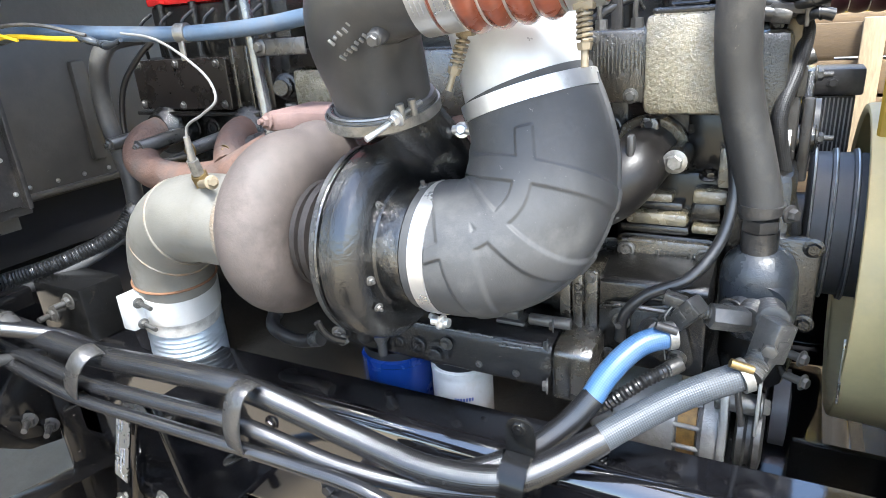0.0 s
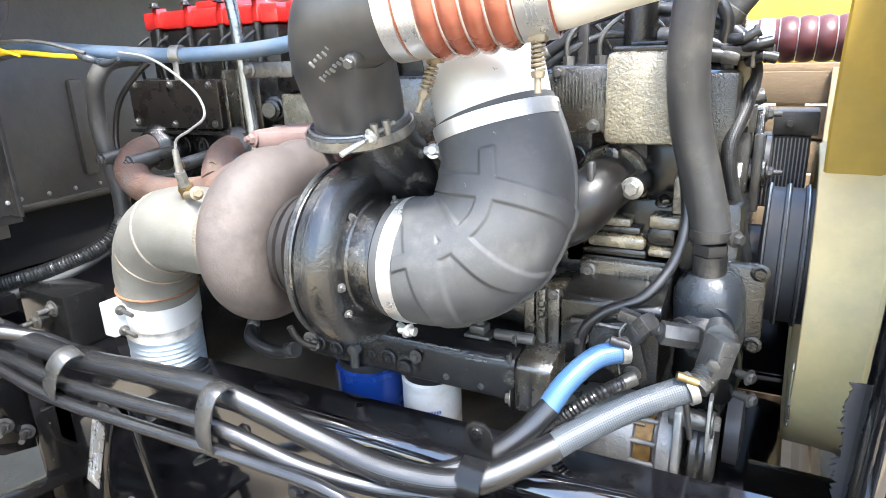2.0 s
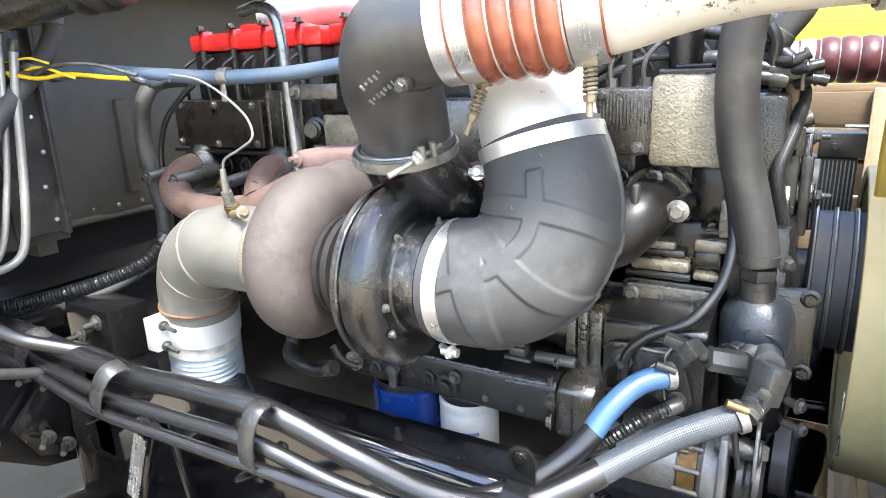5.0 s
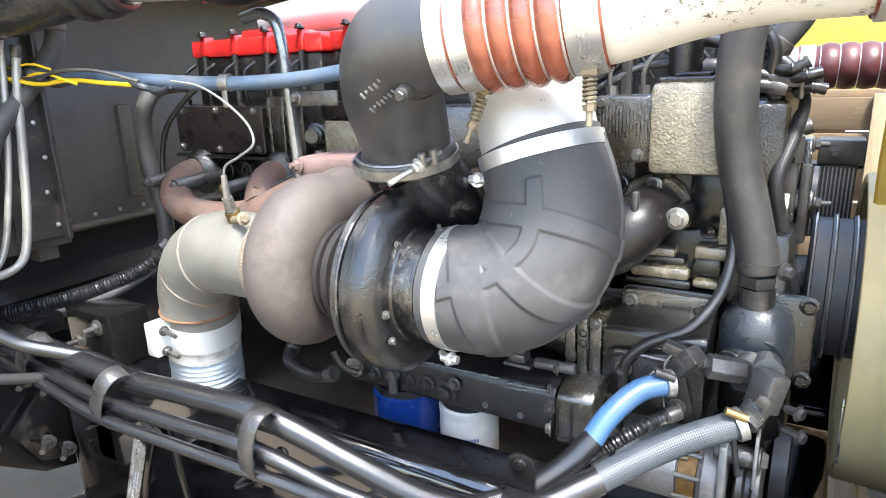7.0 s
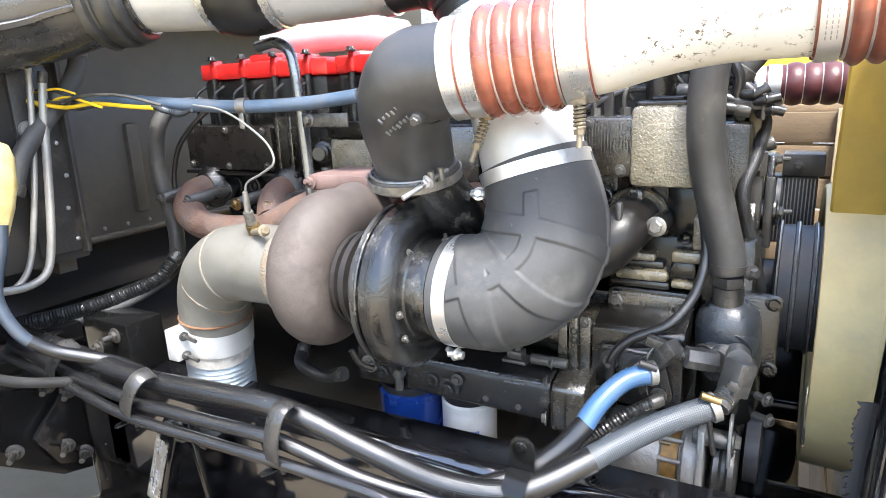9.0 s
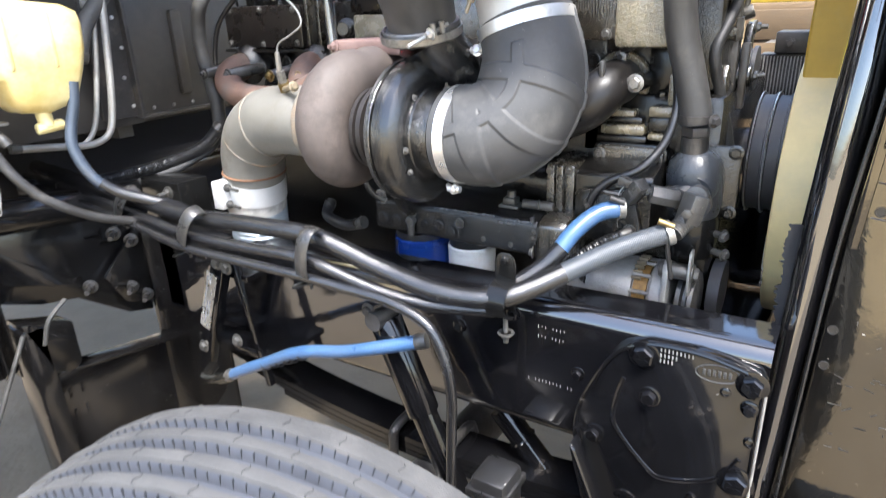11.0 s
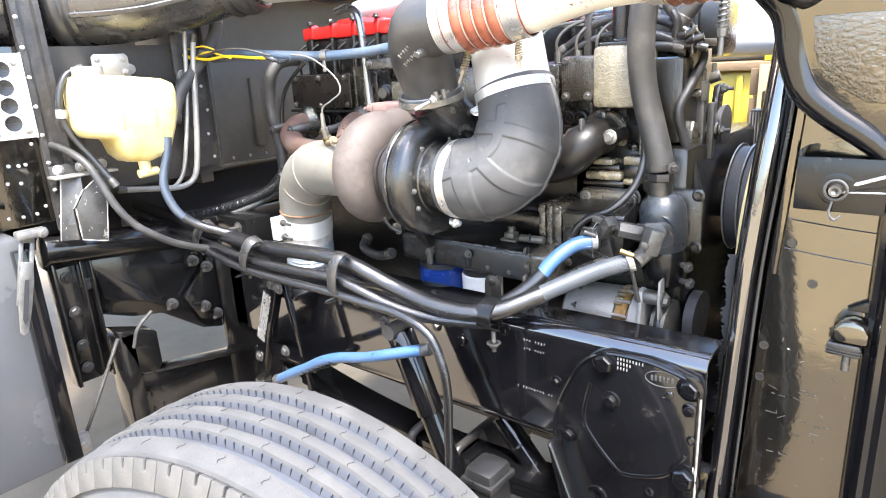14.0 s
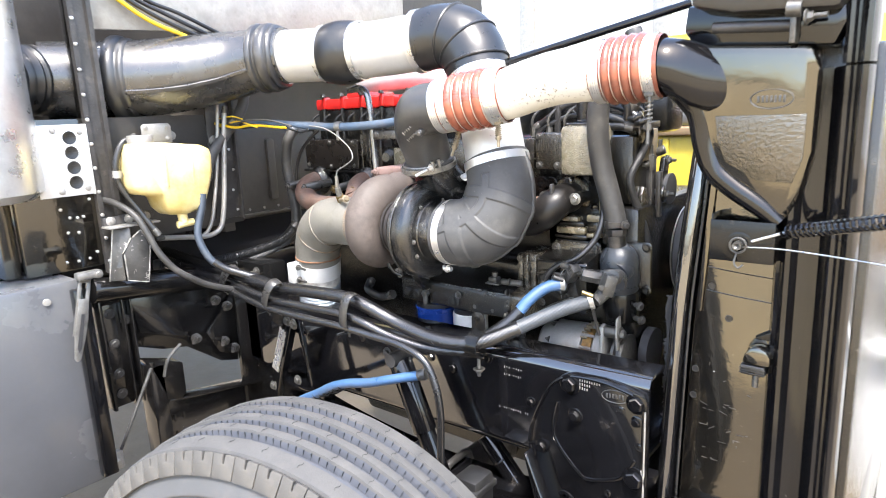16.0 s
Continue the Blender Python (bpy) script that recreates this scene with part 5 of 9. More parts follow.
tube(bm, [(-1.165, 0.272, 1.354, 0.034), (-1.160, 0.222, 1.342, 0.035), (-1.135, 0.182, 1.318, 0.034), (-1.085, 0.165, 1.296, 0.032), (-1.02, 0.162, 1.288, 0.031), (-0.94, 0.162, 1.290, 0.032), (-0.87, 0.166, 1.300, 0.036), (-0.78, 0.175, 1.33, 0.044), (-0.68, 0.18, 1.36, 0.048), (-0.5, 0.2, 1.34, 0.045), (-0.30, 0.22, 1.30, 0.042), (-0.2, 0.23, 1.31, 0.04)], 0.042, 24, 8)
part("log", bm, "mauve_rust", MAN)
for x in (-0.915, -0.66, -0.45, -0.33):
    bm = BM()
    tube(bm, [(x + 0.045, 0.172, 1.312, 0.034), (x + 0.018, 0.205, 1.338, 0.033), (x, 0.240, 1.354, 0.033), (x - 0.008, 0.285, 1.358, 0.036)], 0.036, 18, 6)
    part("runner", bm, "mauve_rust", MAN)
bm = BM()
tube(bm, [(-0.30, 0.215, 1.285, 0.040), (-0.25, 0.212, 1.283, 0.042), (-0.205, 0.214, 1.303, 0.043), (-0.180, 0.230, 1.328, 0.042), (-0.172, 0.262, 1.338, 0.041), (-0.170, 0.30, 1.340, 0.042)], 0.042, 20, 8)
part("front_runner", bm, "runner_iron", MAN)
for x in (-1.165, -0.925):
    bm = BM()
    prism(bm, lobed([(x - 0.050, 1.350), (x - 0.004, 1.384), (x + 0.050, 1.346), (x + 0.010, 1.334)], 0.021, 0.288), (0, -1, 0), 0.013, 0.003)
    lathe(bm, [(0, 0.052), (0.010, 0.050), (0.020, 0.042), (0.030, 0.036)], (x, 0.286, 1.354), (0, -1, 0), 28)
    fl = part("port_flange", bm, "dusty_cast", MAN)
    bm = BM()
    lathe(bm, [(0, 0.009), (0.004, 0.008), (0.004, 0.005), (-0.002, 0.004)], (x - 0.004, 0.2745, 1.389), (0, -1, 0), 14)
    part("bolt_hole", bm, "rubber_black", fl)
    for p0, p1, r in (((x - 0.048, 0.276, 1.350), (x - 0.052, 0.178, 1.341), 0.0135), ((x + 0.050, 0.276, 1.348), (x + 0.046, 0.172, 1.340), 0.0145)):
        bm = BM()
        cyl(bm, p0, p1, r, r * 0.94, 18, 0.002)
        sl = part("bolt_sleeve", bm, "fit_steel", MAN)
        bm = BM()
        hexbolt(bm, p1, Vector(p1) - Vector(p0), r * 0.72, 0.009, True, 0.004)
        part("sleeve_bolt", bm, "bolt" if x < -1 else "brass", sl)
for x, z in ((-1.102, 1.357), (-1.045, 1.358), (-1.102, 1.312), (-1.049, 1.310), (-0.255, 1.345), (-0.225, 1.345), (-0.255, 1.375), (-0.225, 1.375)):
    bm = BM()
    r = 0.020 if x < -1 else 0.015
    lathe(bm, [(-0.004, r * 1.15), (0.005, r * 1.1), (0.006, r * 0.92), (0.001, r * 0.86), (0.001, r * 0.62), (0.004, r * 0.58), (0.004, r * 0.40), (-0.003, r * 0.36), (-0.003, 0.0)], (x, 0.300, z), (0, -1, 0), 26, caps=False)
    part("core_plug", bm, "black_cast", ENGINE)
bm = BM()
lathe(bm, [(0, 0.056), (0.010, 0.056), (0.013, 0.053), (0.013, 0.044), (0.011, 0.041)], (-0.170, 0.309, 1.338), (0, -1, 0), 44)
of = part("outlet_flange", bm, "gold_reflect_dust_cast", MAN, "pale dusty round outlet flange")
bm = BM()
prism(bm, [V(-0.180, 0.300, 1.370), V(-0.155, 0.300, 1.370), V(-0.155, 0.300, 1.388), V(-0.160, 0.300, 1.394), V(-0.175, 0.300, 1.394), V(-0.180, 0.300, 1.388)], (0, -1, 0), 0.024, 0.003)
part("lifting_lug", bm, "sheen_cast", of)
bm = BM()
lathe(bm, [(0, 0.0055), (0.0015, 0.0050), (0.0015, 0.0)], (-0.1675, 0.2758, 1.384), (0, -1, 0), 16)
part("lug_hole", bm, "dark_slit", of)
for x, z in ((-0.124, 1.344), (-0.212, 1.345)):
    bm = BM()
    cyl(bm, (x, 0.295, z), (x, 0.235, z), 0.017, seg=18, bev=0.003)
    part("bolt_boss", bm, "black_cast", MAN)
    bm = BM()
    hexbolt(bm, (x, 0.235, z), (0, -1, 0), 0.011, 0.010)
    part("bolt", bm, "clamp_worn" if x > -0.2 else "fit_steel", MAN)
bm = BM()
tube(bm, [(-0.155, 0.30, 1.415), (-0.165, 0.285, 1.417), (-0.163, 0.275, 1.40), (-0.147, 0.275, 1.40), (-0.145, 0.285, 1.417)], 0.006, 8, 4)
part("lifting_lug", bm, "black_cast", MAN)
bm = BM()
box(bm, (-0.180, 0.200, 1.352), (-0.170, 0.216, 1.384), 0.004)
part("cast_pad", bm, "elbow_black", MAN)
# cast cover box and its neighbour on the front of the head
COV = thing("front_cover", (-0.15, 0.27, 1.40), "oily black cast cover on the cylinder head, tan reflection painted in", "engine cover")
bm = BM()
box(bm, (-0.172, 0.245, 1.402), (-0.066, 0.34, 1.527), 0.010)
part("cover", bm, "tan_reflection_cast", COV)
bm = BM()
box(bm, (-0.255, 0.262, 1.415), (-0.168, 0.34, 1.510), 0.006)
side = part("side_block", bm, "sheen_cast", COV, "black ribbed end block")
for k in range(17):
    bm = BM()
    box(bm, (-0.252 + k * 0.005, 0.2600, 1.452 + 0.004 * (k * 7 % 3)), (-0.2498 + k * 0.005, 0.2630, 1.503 - 0.003 * (k * 5 % 4)), 0.0006)
    part("cast_rib", bm, "sheen_cast", side)
for x, z in ((-0.243, 1.425), (-0.19, 1.425), (-0.243, 1.50)):
    bm = BM()
    hexbolt(bm, (x, 0.262, z), (0, -1, 0), 0.007, 0.007)
    part("bolt", bm, "fit_steel", COV)
bm = BM()
box(bm, (-0.165, 0.255, 1.526), (-0.075, 0.34, 1.534), 0.003)
part("gasket_lip", bm, "black_cast", COV)
bm = BM()
box(bm, (-0.150, 0.29, 1.532), (-0.10, 0.34, 1.54), 0.003)
part("cap_plate", bm, "black_gloss", COV)
# engine front: stepped gear housing, ledges painted reflection gold, gaps backed black
for lo, hi, r, mm in (((-0.210, 0.290, 1.180), (-0.055, 0.345, 1.318), 0.006, "black_satin"), ((-0.190, 0.254, 1.247), (-0.106, 0.33, 1.266), 0.006, "gold_reflect_dust_cast"), ((-0.200, 0.262, 1.232), (-0.104, 0.33, 1.246), 0.005, "black_cast"),
                      ((-0.176, 0.258, 1.280), (-0.128, 0.33, 1.293), 0.004, "gold_reflect_dust_cast"), ((-0.186, 0.266, 1.267), (-0.115, 0.33, 1.279), 0.004, "black_cast"), ((-0.102, 0.252, 1.283), (-0.058, 0.33, 1.302), 0.005, "gold_reflect_dust_cast"),
                      ((-0.104, 0.262, 1.256), (-0.066, 0.33, 1.282), 0.004, "black_cast"), ((-0.101, 0.250, 1.241), (-0.066, 0.33, 1.254), 0.005, "gold_reflect_dust_cast"), ((-0.074, 0.266, 1.303), (-0.056, 0.33, 1.358), 0.004, "gold_reflect_dust_cast"),
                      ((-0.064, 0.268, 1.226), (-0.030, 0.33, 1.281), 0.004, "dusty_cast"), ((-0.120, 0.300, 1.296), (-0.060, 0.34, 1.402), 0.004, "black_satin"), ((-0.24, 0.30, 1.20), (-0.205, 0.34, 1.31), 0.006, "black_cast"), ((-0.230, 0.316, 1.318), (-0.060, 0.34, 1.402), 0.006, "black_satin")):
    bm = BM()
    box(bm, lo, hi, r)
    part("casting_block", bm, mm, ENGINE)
bm = BM()
prism(bm, round_rect(-0.134, 1.206, 0.132, 0.042, 0.012, 0.262), (0, -1, 0), 0.012, 0.003)
cv = part("cover_plate", bm, "sheen_cast", ENGINE, "oily black cast cover with raised marks")
bm = BM()
prism(bm, round_rect(-0.134, 1.206, 0.140, 0.050, 0.015, 0.272), (0, -1, 0), 0.010, 0.003)
part("cover_lip", bm, "black_cast", cv)
bm = BM()
for k in range(8):
    box(bm, (-0.146 + 0.0072 * k, 0.2475, 1.203), (-0.1415 + 0.0072 * k, 0.2505, 1.213), 0.0010)
    box(bm, (-0.1445 + 0.0072 * k, 0.2465, 1.206), (-0.1425 + 0.0072 * k, 0.2485, 1.210), 0.0004)
part("cast_mark", bm, "black_cast", ENGINE, "raised cast marks under paint")
for x, z in ((-0.186, 1.210), (-0.080, 1.210)):
    bm = BM()
    lathe(bm, [(0, 0.0125), (0.005, 0.0120), (0.006, 0.0095), (0.004, 0.0085), (0.004, 0.006), (0.009, 0.0058), (0.009, 0.003), (0.006, 0.0028), (0.006, 0.0)], (x, 0.250, z), (0, -1, 0), 24, caps=False)
    part("socket_bolt", bm, "fit_steel", ENGINE)
bm = BM()
hexbolt(bm, (-0.085, 0.272, 1.318), (0, -0.5, 1), 0.009, 0.010, True, 0.003)
part("bolt", bm, "black_cast", ENGINE)
for x0, x1, y0 in ((-0.260, -0.244, 0.172), (-0.2435, -0.2385, 0.176), (-0.238, -0.226, 0.170), (-0.2255, -0.207, 0.178)):
    bm = BM()
    box(bm, (x0, y0, 1.10), (x1, 0.32, 1.200), 0.003)
    part("pump_flange", bm, "sheen_cast", ENGINE)
bm = BM()
for k in range(2):
    torus(bm, (-0.232, 0.1695, 1.176 - 0.016 * k), (0, 1, 0), 0.0052, 0.0016, 18, 6)
part("cast_mark", bm, "black_cast", ENGINE)
bm = BM()
prism(bm, [V(-0.206, y, z) for y, z in ((0.180, 1.06), (0.180, 1.186), (0.186, 1.192), (0.250, 1.206), (0.33, 1.206), (0.33, 1.06))], (1, 0, 0), 0.142, 0.004)
part("fuel_pump", bm, "black_cast", ENGINE)
for z in (1.160, 1.170):
    bm = BM()
    box(bm, (-0.140, 0.1765, z - 0.0025), (-0.098, 0.1805, z + 0.0025), 0.0008)
    part("cast_rib", bm, "black_cast", ENGINE)
# three-cornered flange with studs where the blue hose joins
bm = BM()
tri = [(-0.170, 1.137), (-0.110, 1.150), (-0.095, 1.095)]
prism(bm, lobed(tri, 0.020, 0.180), (0, -1, 0), 0.014, 0.002)
part("stud_flange", bm, "dusty_cast", ENGINE)
for x, z in tri:
    bm = BM()
    hexbolt(bm, (x, 0.1655, z), (0, -1, 0), 0.0085, 0.008, True, 0.010)
    part("stud_nut", bm, "fit_steel", ENGINE)
bm = BM()
cyl(bm, (-0.128, 0.168, 1.128), (-0.115, 0.140, 1.140), 0.020, 0.0165, 24, 0.002)
part("hose_spigot", bm, "fit_steel", ENGINE)
bm = BM()
tube(bm, [(-0.200, 0.176, 1.148), (-0.190, 0.168, 1.158), (-0.165, 0.166, 1.161), (-0.125, 0.166, 1.160), (-0.10, 0.17, 1.158)], 0.0042, 8, 5)
part("flange_lip", bm, "sheen_cast", ENGINE)
bm = BM()
cyl(bm, (-0.42, 0.22, 1.16), (-0.262, 0.22, 1.155), 0.036, seg=28)
cyl(bm, (-0.275, 0.22, 1.155), (-0.262, 0.22, 1.155), 0.042, seg=28)
part("pump_drive", bm, "black_cast", ENGINE)
bm = BM()
prism(bm, [V(-0.64, y, z) for y, z in ((0.122, 1.034), (0.122, 1.090), (0.128, 1.100), (0.20, 1.118), (0.34, 1.118), (0.34, 1.028), (0.13, 1.028))], (1, 0, 0), 0.385, 0.004)
part("oil_cooler", bm, "dusty_cast", ENGINE, "long pitted black oil cooler casting")
bm = BM()
prism(bm, [V(-0.252, y, z) for y, z in ((0.116, 1.022), (0.116, 1.096), (0.128, 1.106), (0.20, 1.118), (0.30, 1.118), (0.30, 1.022))], (1, 0, 0), 0.055, 0.005)
part("cooler_end", bm, "sheen_cast", ENGINE)
bm = BM()
box(bm, (-0.2505, 0.1120, 1.030), (-0.2475, 0.1185, 1.092), 0.001)
box(bm, (-0.2285, 0.1130, 1.030), (-0.2255, 0.1185, 1.092), 0.001)
part("casting_seam", bm, "black_cast", ENGINE)
for x, z, r in ((-0.618, 1.058, 0.011), (-0.582, 1.054, 0.012), (-0.510, 1.058, 0.008), (-0.475, 1.060, 0.012)):
    bm = BM()
    lathe(bm, [(0, r * 1.25), (0.004, r * 1.2), (0.005, r * 0.95), (0.003, r * 0.85), (0.003, r * 0.55), (0.007, r * 0.5), (0.007, r * 0.25), (0.004, 0.0)], (x, 0.122, z), (0, -1, 0), 24, caps=False)
    part("port_plug", bm, "dusty_cast", ENGINE)
bm = BM()
cyl(bm, (-0.541, 0.124, 1.062), (-0.541, 0.108, 1.062), 0.011, seg=6, bev=0.001)
cyl(bm, (-0.541, 0.116, 1.062), (-0.541, 0.114, 1.032), 0.008, seg=12)
part("hex_plug", bm, "fit_steel", ENGINE)
bm = BM()
lathe(bm, [(0, 0.020), (0.006, 0.020), (0.007, 0.013), (0.016, 0.0125), (0.017, 0.009), (0.014, 0.008)], (-0.438, 0.122, 1.055), (0, -1, 0), 28)
part("drain_plug", bm, "dusty_cast", ENGINE)
for at, d, r in (((-0.422, 0.118, 1.074), (0, -1, 0), 0.0075), ((-0.250, 0.118, 1.137), (-1, -0.3, 0), 0.0065), ((-0.258, 0.116, 1.106), (-1, -0.3, 0), 0.0065), ((-0.258, 0.114, 1.042), (-1, -0.3, 0), 0.008), ((-0.37, 0.122, 1.048), (0, -1, 0), 0.004), ((-0.31, 0.122, 1.046), (0, -1, 0), 0.004)):
    bm = BM()
    hexbolt(bm, at, d, r, r)
    part("bolt", bm, "bolt" if r > 0.006 and r < 0.007 else "fit_steel", ENGINE)
for x0, x1, z in ((-0.485, -0.345, 1.097), (-0.335, -0.300, 1.088), (-0.33, -0.262, 1.0955)):
    bm = BM()
    tube(bm, [(x0, 0.1225, z), ((x0 + x1) / 2, 0.1215, z + 0.001), (x1, 0.1225, z + 0.002)], 0.0022, 8, 4)
    part("casting_lip", bm, "sheen_cast", ENGINE)
bm = BM()
box(bm, (-0.352, 0.150, 1.108), (-0.308, 0.185, 1.114), 0.002)
box(bm, (-0.345, 0.155, 1.114), (-0.318, 0.180, 1.128), 0.003)
cyl(bm, (-0.331, 0.168, 1.128), (-0.331, 0.168, 1.140), 0.009, seg=6)
part("sensor", bm, "fit_steel", ENGINE)
bm = BM()
cyl(bm, (-0.300, 0.155, 1.122), (-0.238, 0.158, 1.122), 0.0085, seg=16, bev=0.002)
part("dowel_pipe", bm, "fit_steel", ENGINE)
bm = BM()
box(bm, (-1.1, 0.36, 0.45), (-0.15, 0.72, 0.72), 0.03)
part("oil_pan", bm, "black_cast", ENGINE)


def spin_filter(x, y, top, r, length, mat, label):
    th = thing("spin_on_filter", (x, y, top - length), label, "filter", "spin-on filters")
    m = BM()
    lathe(m, [(0, r * 0.94), (0.003, r), (0.012, r), (0.014, r * 0.975), (0.02, r * 0.985), (length - 0.02, r * 0.985), (length, r * 0.8)], (x, y, top), (0, 0, -1), 36)
    part("can", m, mat, th)
    m = BM()
    cyl(m, (x, y, top + 0.014), (x, y, top - 0.001), r * 0.92, seg=32)
    part("seal_plate", m, "rubber_black", th)
    return th


spin_filter(-0.560, 0.185, 1.010, 0.064, 0.24, "filter_blue", "deep blue spin-on oil filter")
WF = spin_filter(-0.440, 0.195, 1.004, 0.052, 0.20, "filter_white", "cream white spin-on fuel filter stained at its top")
# print on the white filter, unreadable at this size: plain bars
for row, n0, hh, mm in ((0.050, 7, 0.006, "ink_blue"), (0.072, 5, 0.005, "ink"), (0.082, 6, 0.003, "ink"), (0.10, 7, 0.003, "ink")):
    for k in range(n0):
        a = radians(-61.5 + 5.2 * (k - (n0 - 1) / 2))
        m = Matrix.Translation((-0.440 + 0.0515 * math.cos(a), 0.195 + 0.0515 * math.sin(a), 1.004 - row)) @ Matrix.Rotation(a, 4, 'Z')
        bm = BM()
        box(bm, (-0.0004, -0.0016, -hh / 2), (0.0004, 0.0016, hh / 2), 0.0, m)
        part("print_bar", bm, mm, WF)
# black castings along the far side of the head top, added as dark backing
INM = thing("backing_casting", (-0.3, 0.65, 1.50), "black ribbed casting added as dark backing behind the cylinder head", "intake manifold")
bm = BM()
box(bm, (-0.44, 0.62, 1.49), (-0.03, 0.76, 1.625), 0.02)
part("casting", bm, "black_cast", INM)
for k in range(6):
    bm = BM()
    box(bm, (-0.42 + 0.065 * k, 0.605, 1.50), (-0.405 + 0.065 * k, 0.625, 1.615), 0.004)
    part("rib", bm, "black_cast", INM)
for k in range(5):
    bm = BM()
    hexbolt(bm, (-0.385 + 0.065 * k, 0.62, 1.60), (0, -1, 0), 0.009, 0.008)
    part("bolt", bm, "fit_steel", INM)
# injector lines over the head
for k in range(5):
    x = -0.40 + 0.05 * k
    hp = thing("injector_line", (x, 0.36, 1.50), "thin black steel injector line over the head", "fuel line", "injector lines")
    bm = BM()
    tube(bm, [(x, 0.33, 1.50), (x, 0.325, 1.545), (x + 0.02, 0.34, 1.572), (x + 0.10, 0.37, 1.578 + 0.006 * k), (x + 0.16, 0.42, 1.57), (x + 0.18, 0.46, 1.53)], 0.0038, 8, 6)
    part("line", bm, "fit_steel", hp)
    bm = BM()
    cyl(bm, (x, 0.33, 1.50), (x, 0.33, 1.522), 0.009, seg=6)
    part("nut", bm, "bolt", hp)
# nuts along the pump joint
for at, d, r in (((-0.252, 0.170, 1.188), (0, -1, 0), 0.0055), ((-0.2165, 0.176, 1.190), (0, -1, 0), 0.0055), ((-0.252, 0.170, 1.112), (0, -1, 0), 0.0055), ((-0.075, 0.179, 1.172), (0, -1, 0), 0.006), ((-0.190, 0.179, 1.075), (0, -1, 0), 0.007)):
    bm = BM()
    hexbolt(bm, at, d, r, r * 0.9)
    part("bolt", bm, "fit_steel", ENGINE)
# hose clip and taped joint on the hose across the engine
CLIP = thing("hose_clip", (-0.844, 0.089, 1.53), "bare metal clip round the blue hose", "clip")
bm = BM()
band(bm, (-0.844, 0.101, 1.546), (1, 0.25, 0), 0.0135, 0.018)
part("band", bm, "clamp_worn", CLIP)
bm = BM()
box(bm, (-0.850, 0.092, 1.505), (-0.838, 0.096, 1.535), 0.002)
part("tab", bm, "clamp_worn", CLIP)
TAPE = thing("taped_joint", (-0.96, 0.06, 1.53), "grey taped joint where the lead meets the hose", "wire joint")
bm = BM()
tube(bm, [(-1.005, 0.030, 1.552, 0.004), (-0.988, 0.034, 1.547, 0.007), (-0.968, 0.040, 1.540, 0.0055), (-0.952, 0.040, 1.537, 0.0075), (-0.932, 0.038, 1.537, 0.005), (-0.905, 0.035, 1.543, 0.0035)], 0.01, 12, 5)
part("tape", bm, "grey_cast", TAPE)
# pale pipe on the far side of the rocker covers
bm = BM()
tube(bm, [(-1.30, 0.66, 1.700, 0.038), (-1.20, 0.66, 1.706, 0.042), (-1.05, 0.66, 1.712, 0.044), (-0.93, 0.66, 1.706, 0.044), (-0.84, 0.66, 1.690, 0.042)], 0.045, 28, 6)
tagged(part("crossover_pipe", bm, "alu"), "pale crossover pipe beyond the red rocker covers", "charge air pipe")

# ---- engine front: coolant pipe, pulleys, fan shroud ----
HOSE = thing("coolant_hose", (-0.02, 0.24, 1.27), "thick dusty grey rubber coolant hose", "hose")
bm = BM()
tube(bm, [(-0.035, 0.25, 1.72), (-0.055, 0.235, 1.62), (-0.062, 0.232, 1.53), (-0.055, 0.238, 1.44), (-0.035, 0.243, 1.36), (-0.020, 0.245, 1.30), (-0.017, 0.245, 1.278)], 0.0265, 28, 8)
part("hose", bm, "hose_dusty", HOSE)
bm = BM()
band(bm, (-0.018, 0.245, 1.288), (0, 0, 1), 0.0275, 0.012)
hexbolt(bm, (0.014, 0.225, 1.288), (0.8, -0.6, 0), 0.008, 0.012)
part("clamp", bm, "dark_steel", HOSE)
TH = thing("water_outlet", (-0.01, 0.27, 1.10), "grey-painted cast water outlet with hex pipe fitting", "engine fitting")
bm = BM()
cyl(bm, (-0.016, 0.246, 1.275), (-0.016, 0.247, 1.258), 0.024, seg=6, bev=0.002)
cyl(bm, (-0.016, 0.247, 1.258), (-0.015, 0.25, 1.225), 0.0225, seg=28)
part("pipe_fitting", bm, "dark_steel", TH)
bm = BM()
lathe(bm, [(0, 0.022), (0.006, 0.030), (0.016, 0.041), (0.032, 0.047), (0.06, 0.048), (0.10, 0.048), (0.12, 0.043)], (-0.015, 0.252, 1.232), (0.05, 0.1, -1), 32)
tube(bm, [(-0.01, 0.255, 1.175, 0.044), (-0.008, 0.238, 1.168, 0.041), (-0.008, 0.222, 1.162, 0.034)], 0.04, 20, 6)
part("housing", bm, "grey_cast", TH)
for p0, p1, r in (((-0.020, 0.225, 1.160), (-0.038, 0.195, 1.152), 0.019), ((0.002, 0.222, 1.160), (0.010, 0.185, 1.150), 0.022)):
    bm = BM()
    cyl(bm, p0, p1, r, seg=24)
    part("port", bm, "grey_cast", TH)
    bm = BM()
    dd = Vector(p1) - Vector(p0)
    torus(bm, Vector(p0) + dd * 0.75, dd, r + 0.001, 0.0035, 28, 8)
    part("port_bead", bm, "fit_steel", TH)
bm = BM()
lathe(bm, [(0, 0.040), (0.02, 0.046), (0.06, 0.048), (0.09, 0.040), (0.10, 0.02)], (-0.008, 0.268, 1.125), (0, 0, -1), 28)
part("lower_body", bm, "black_satin", TH)
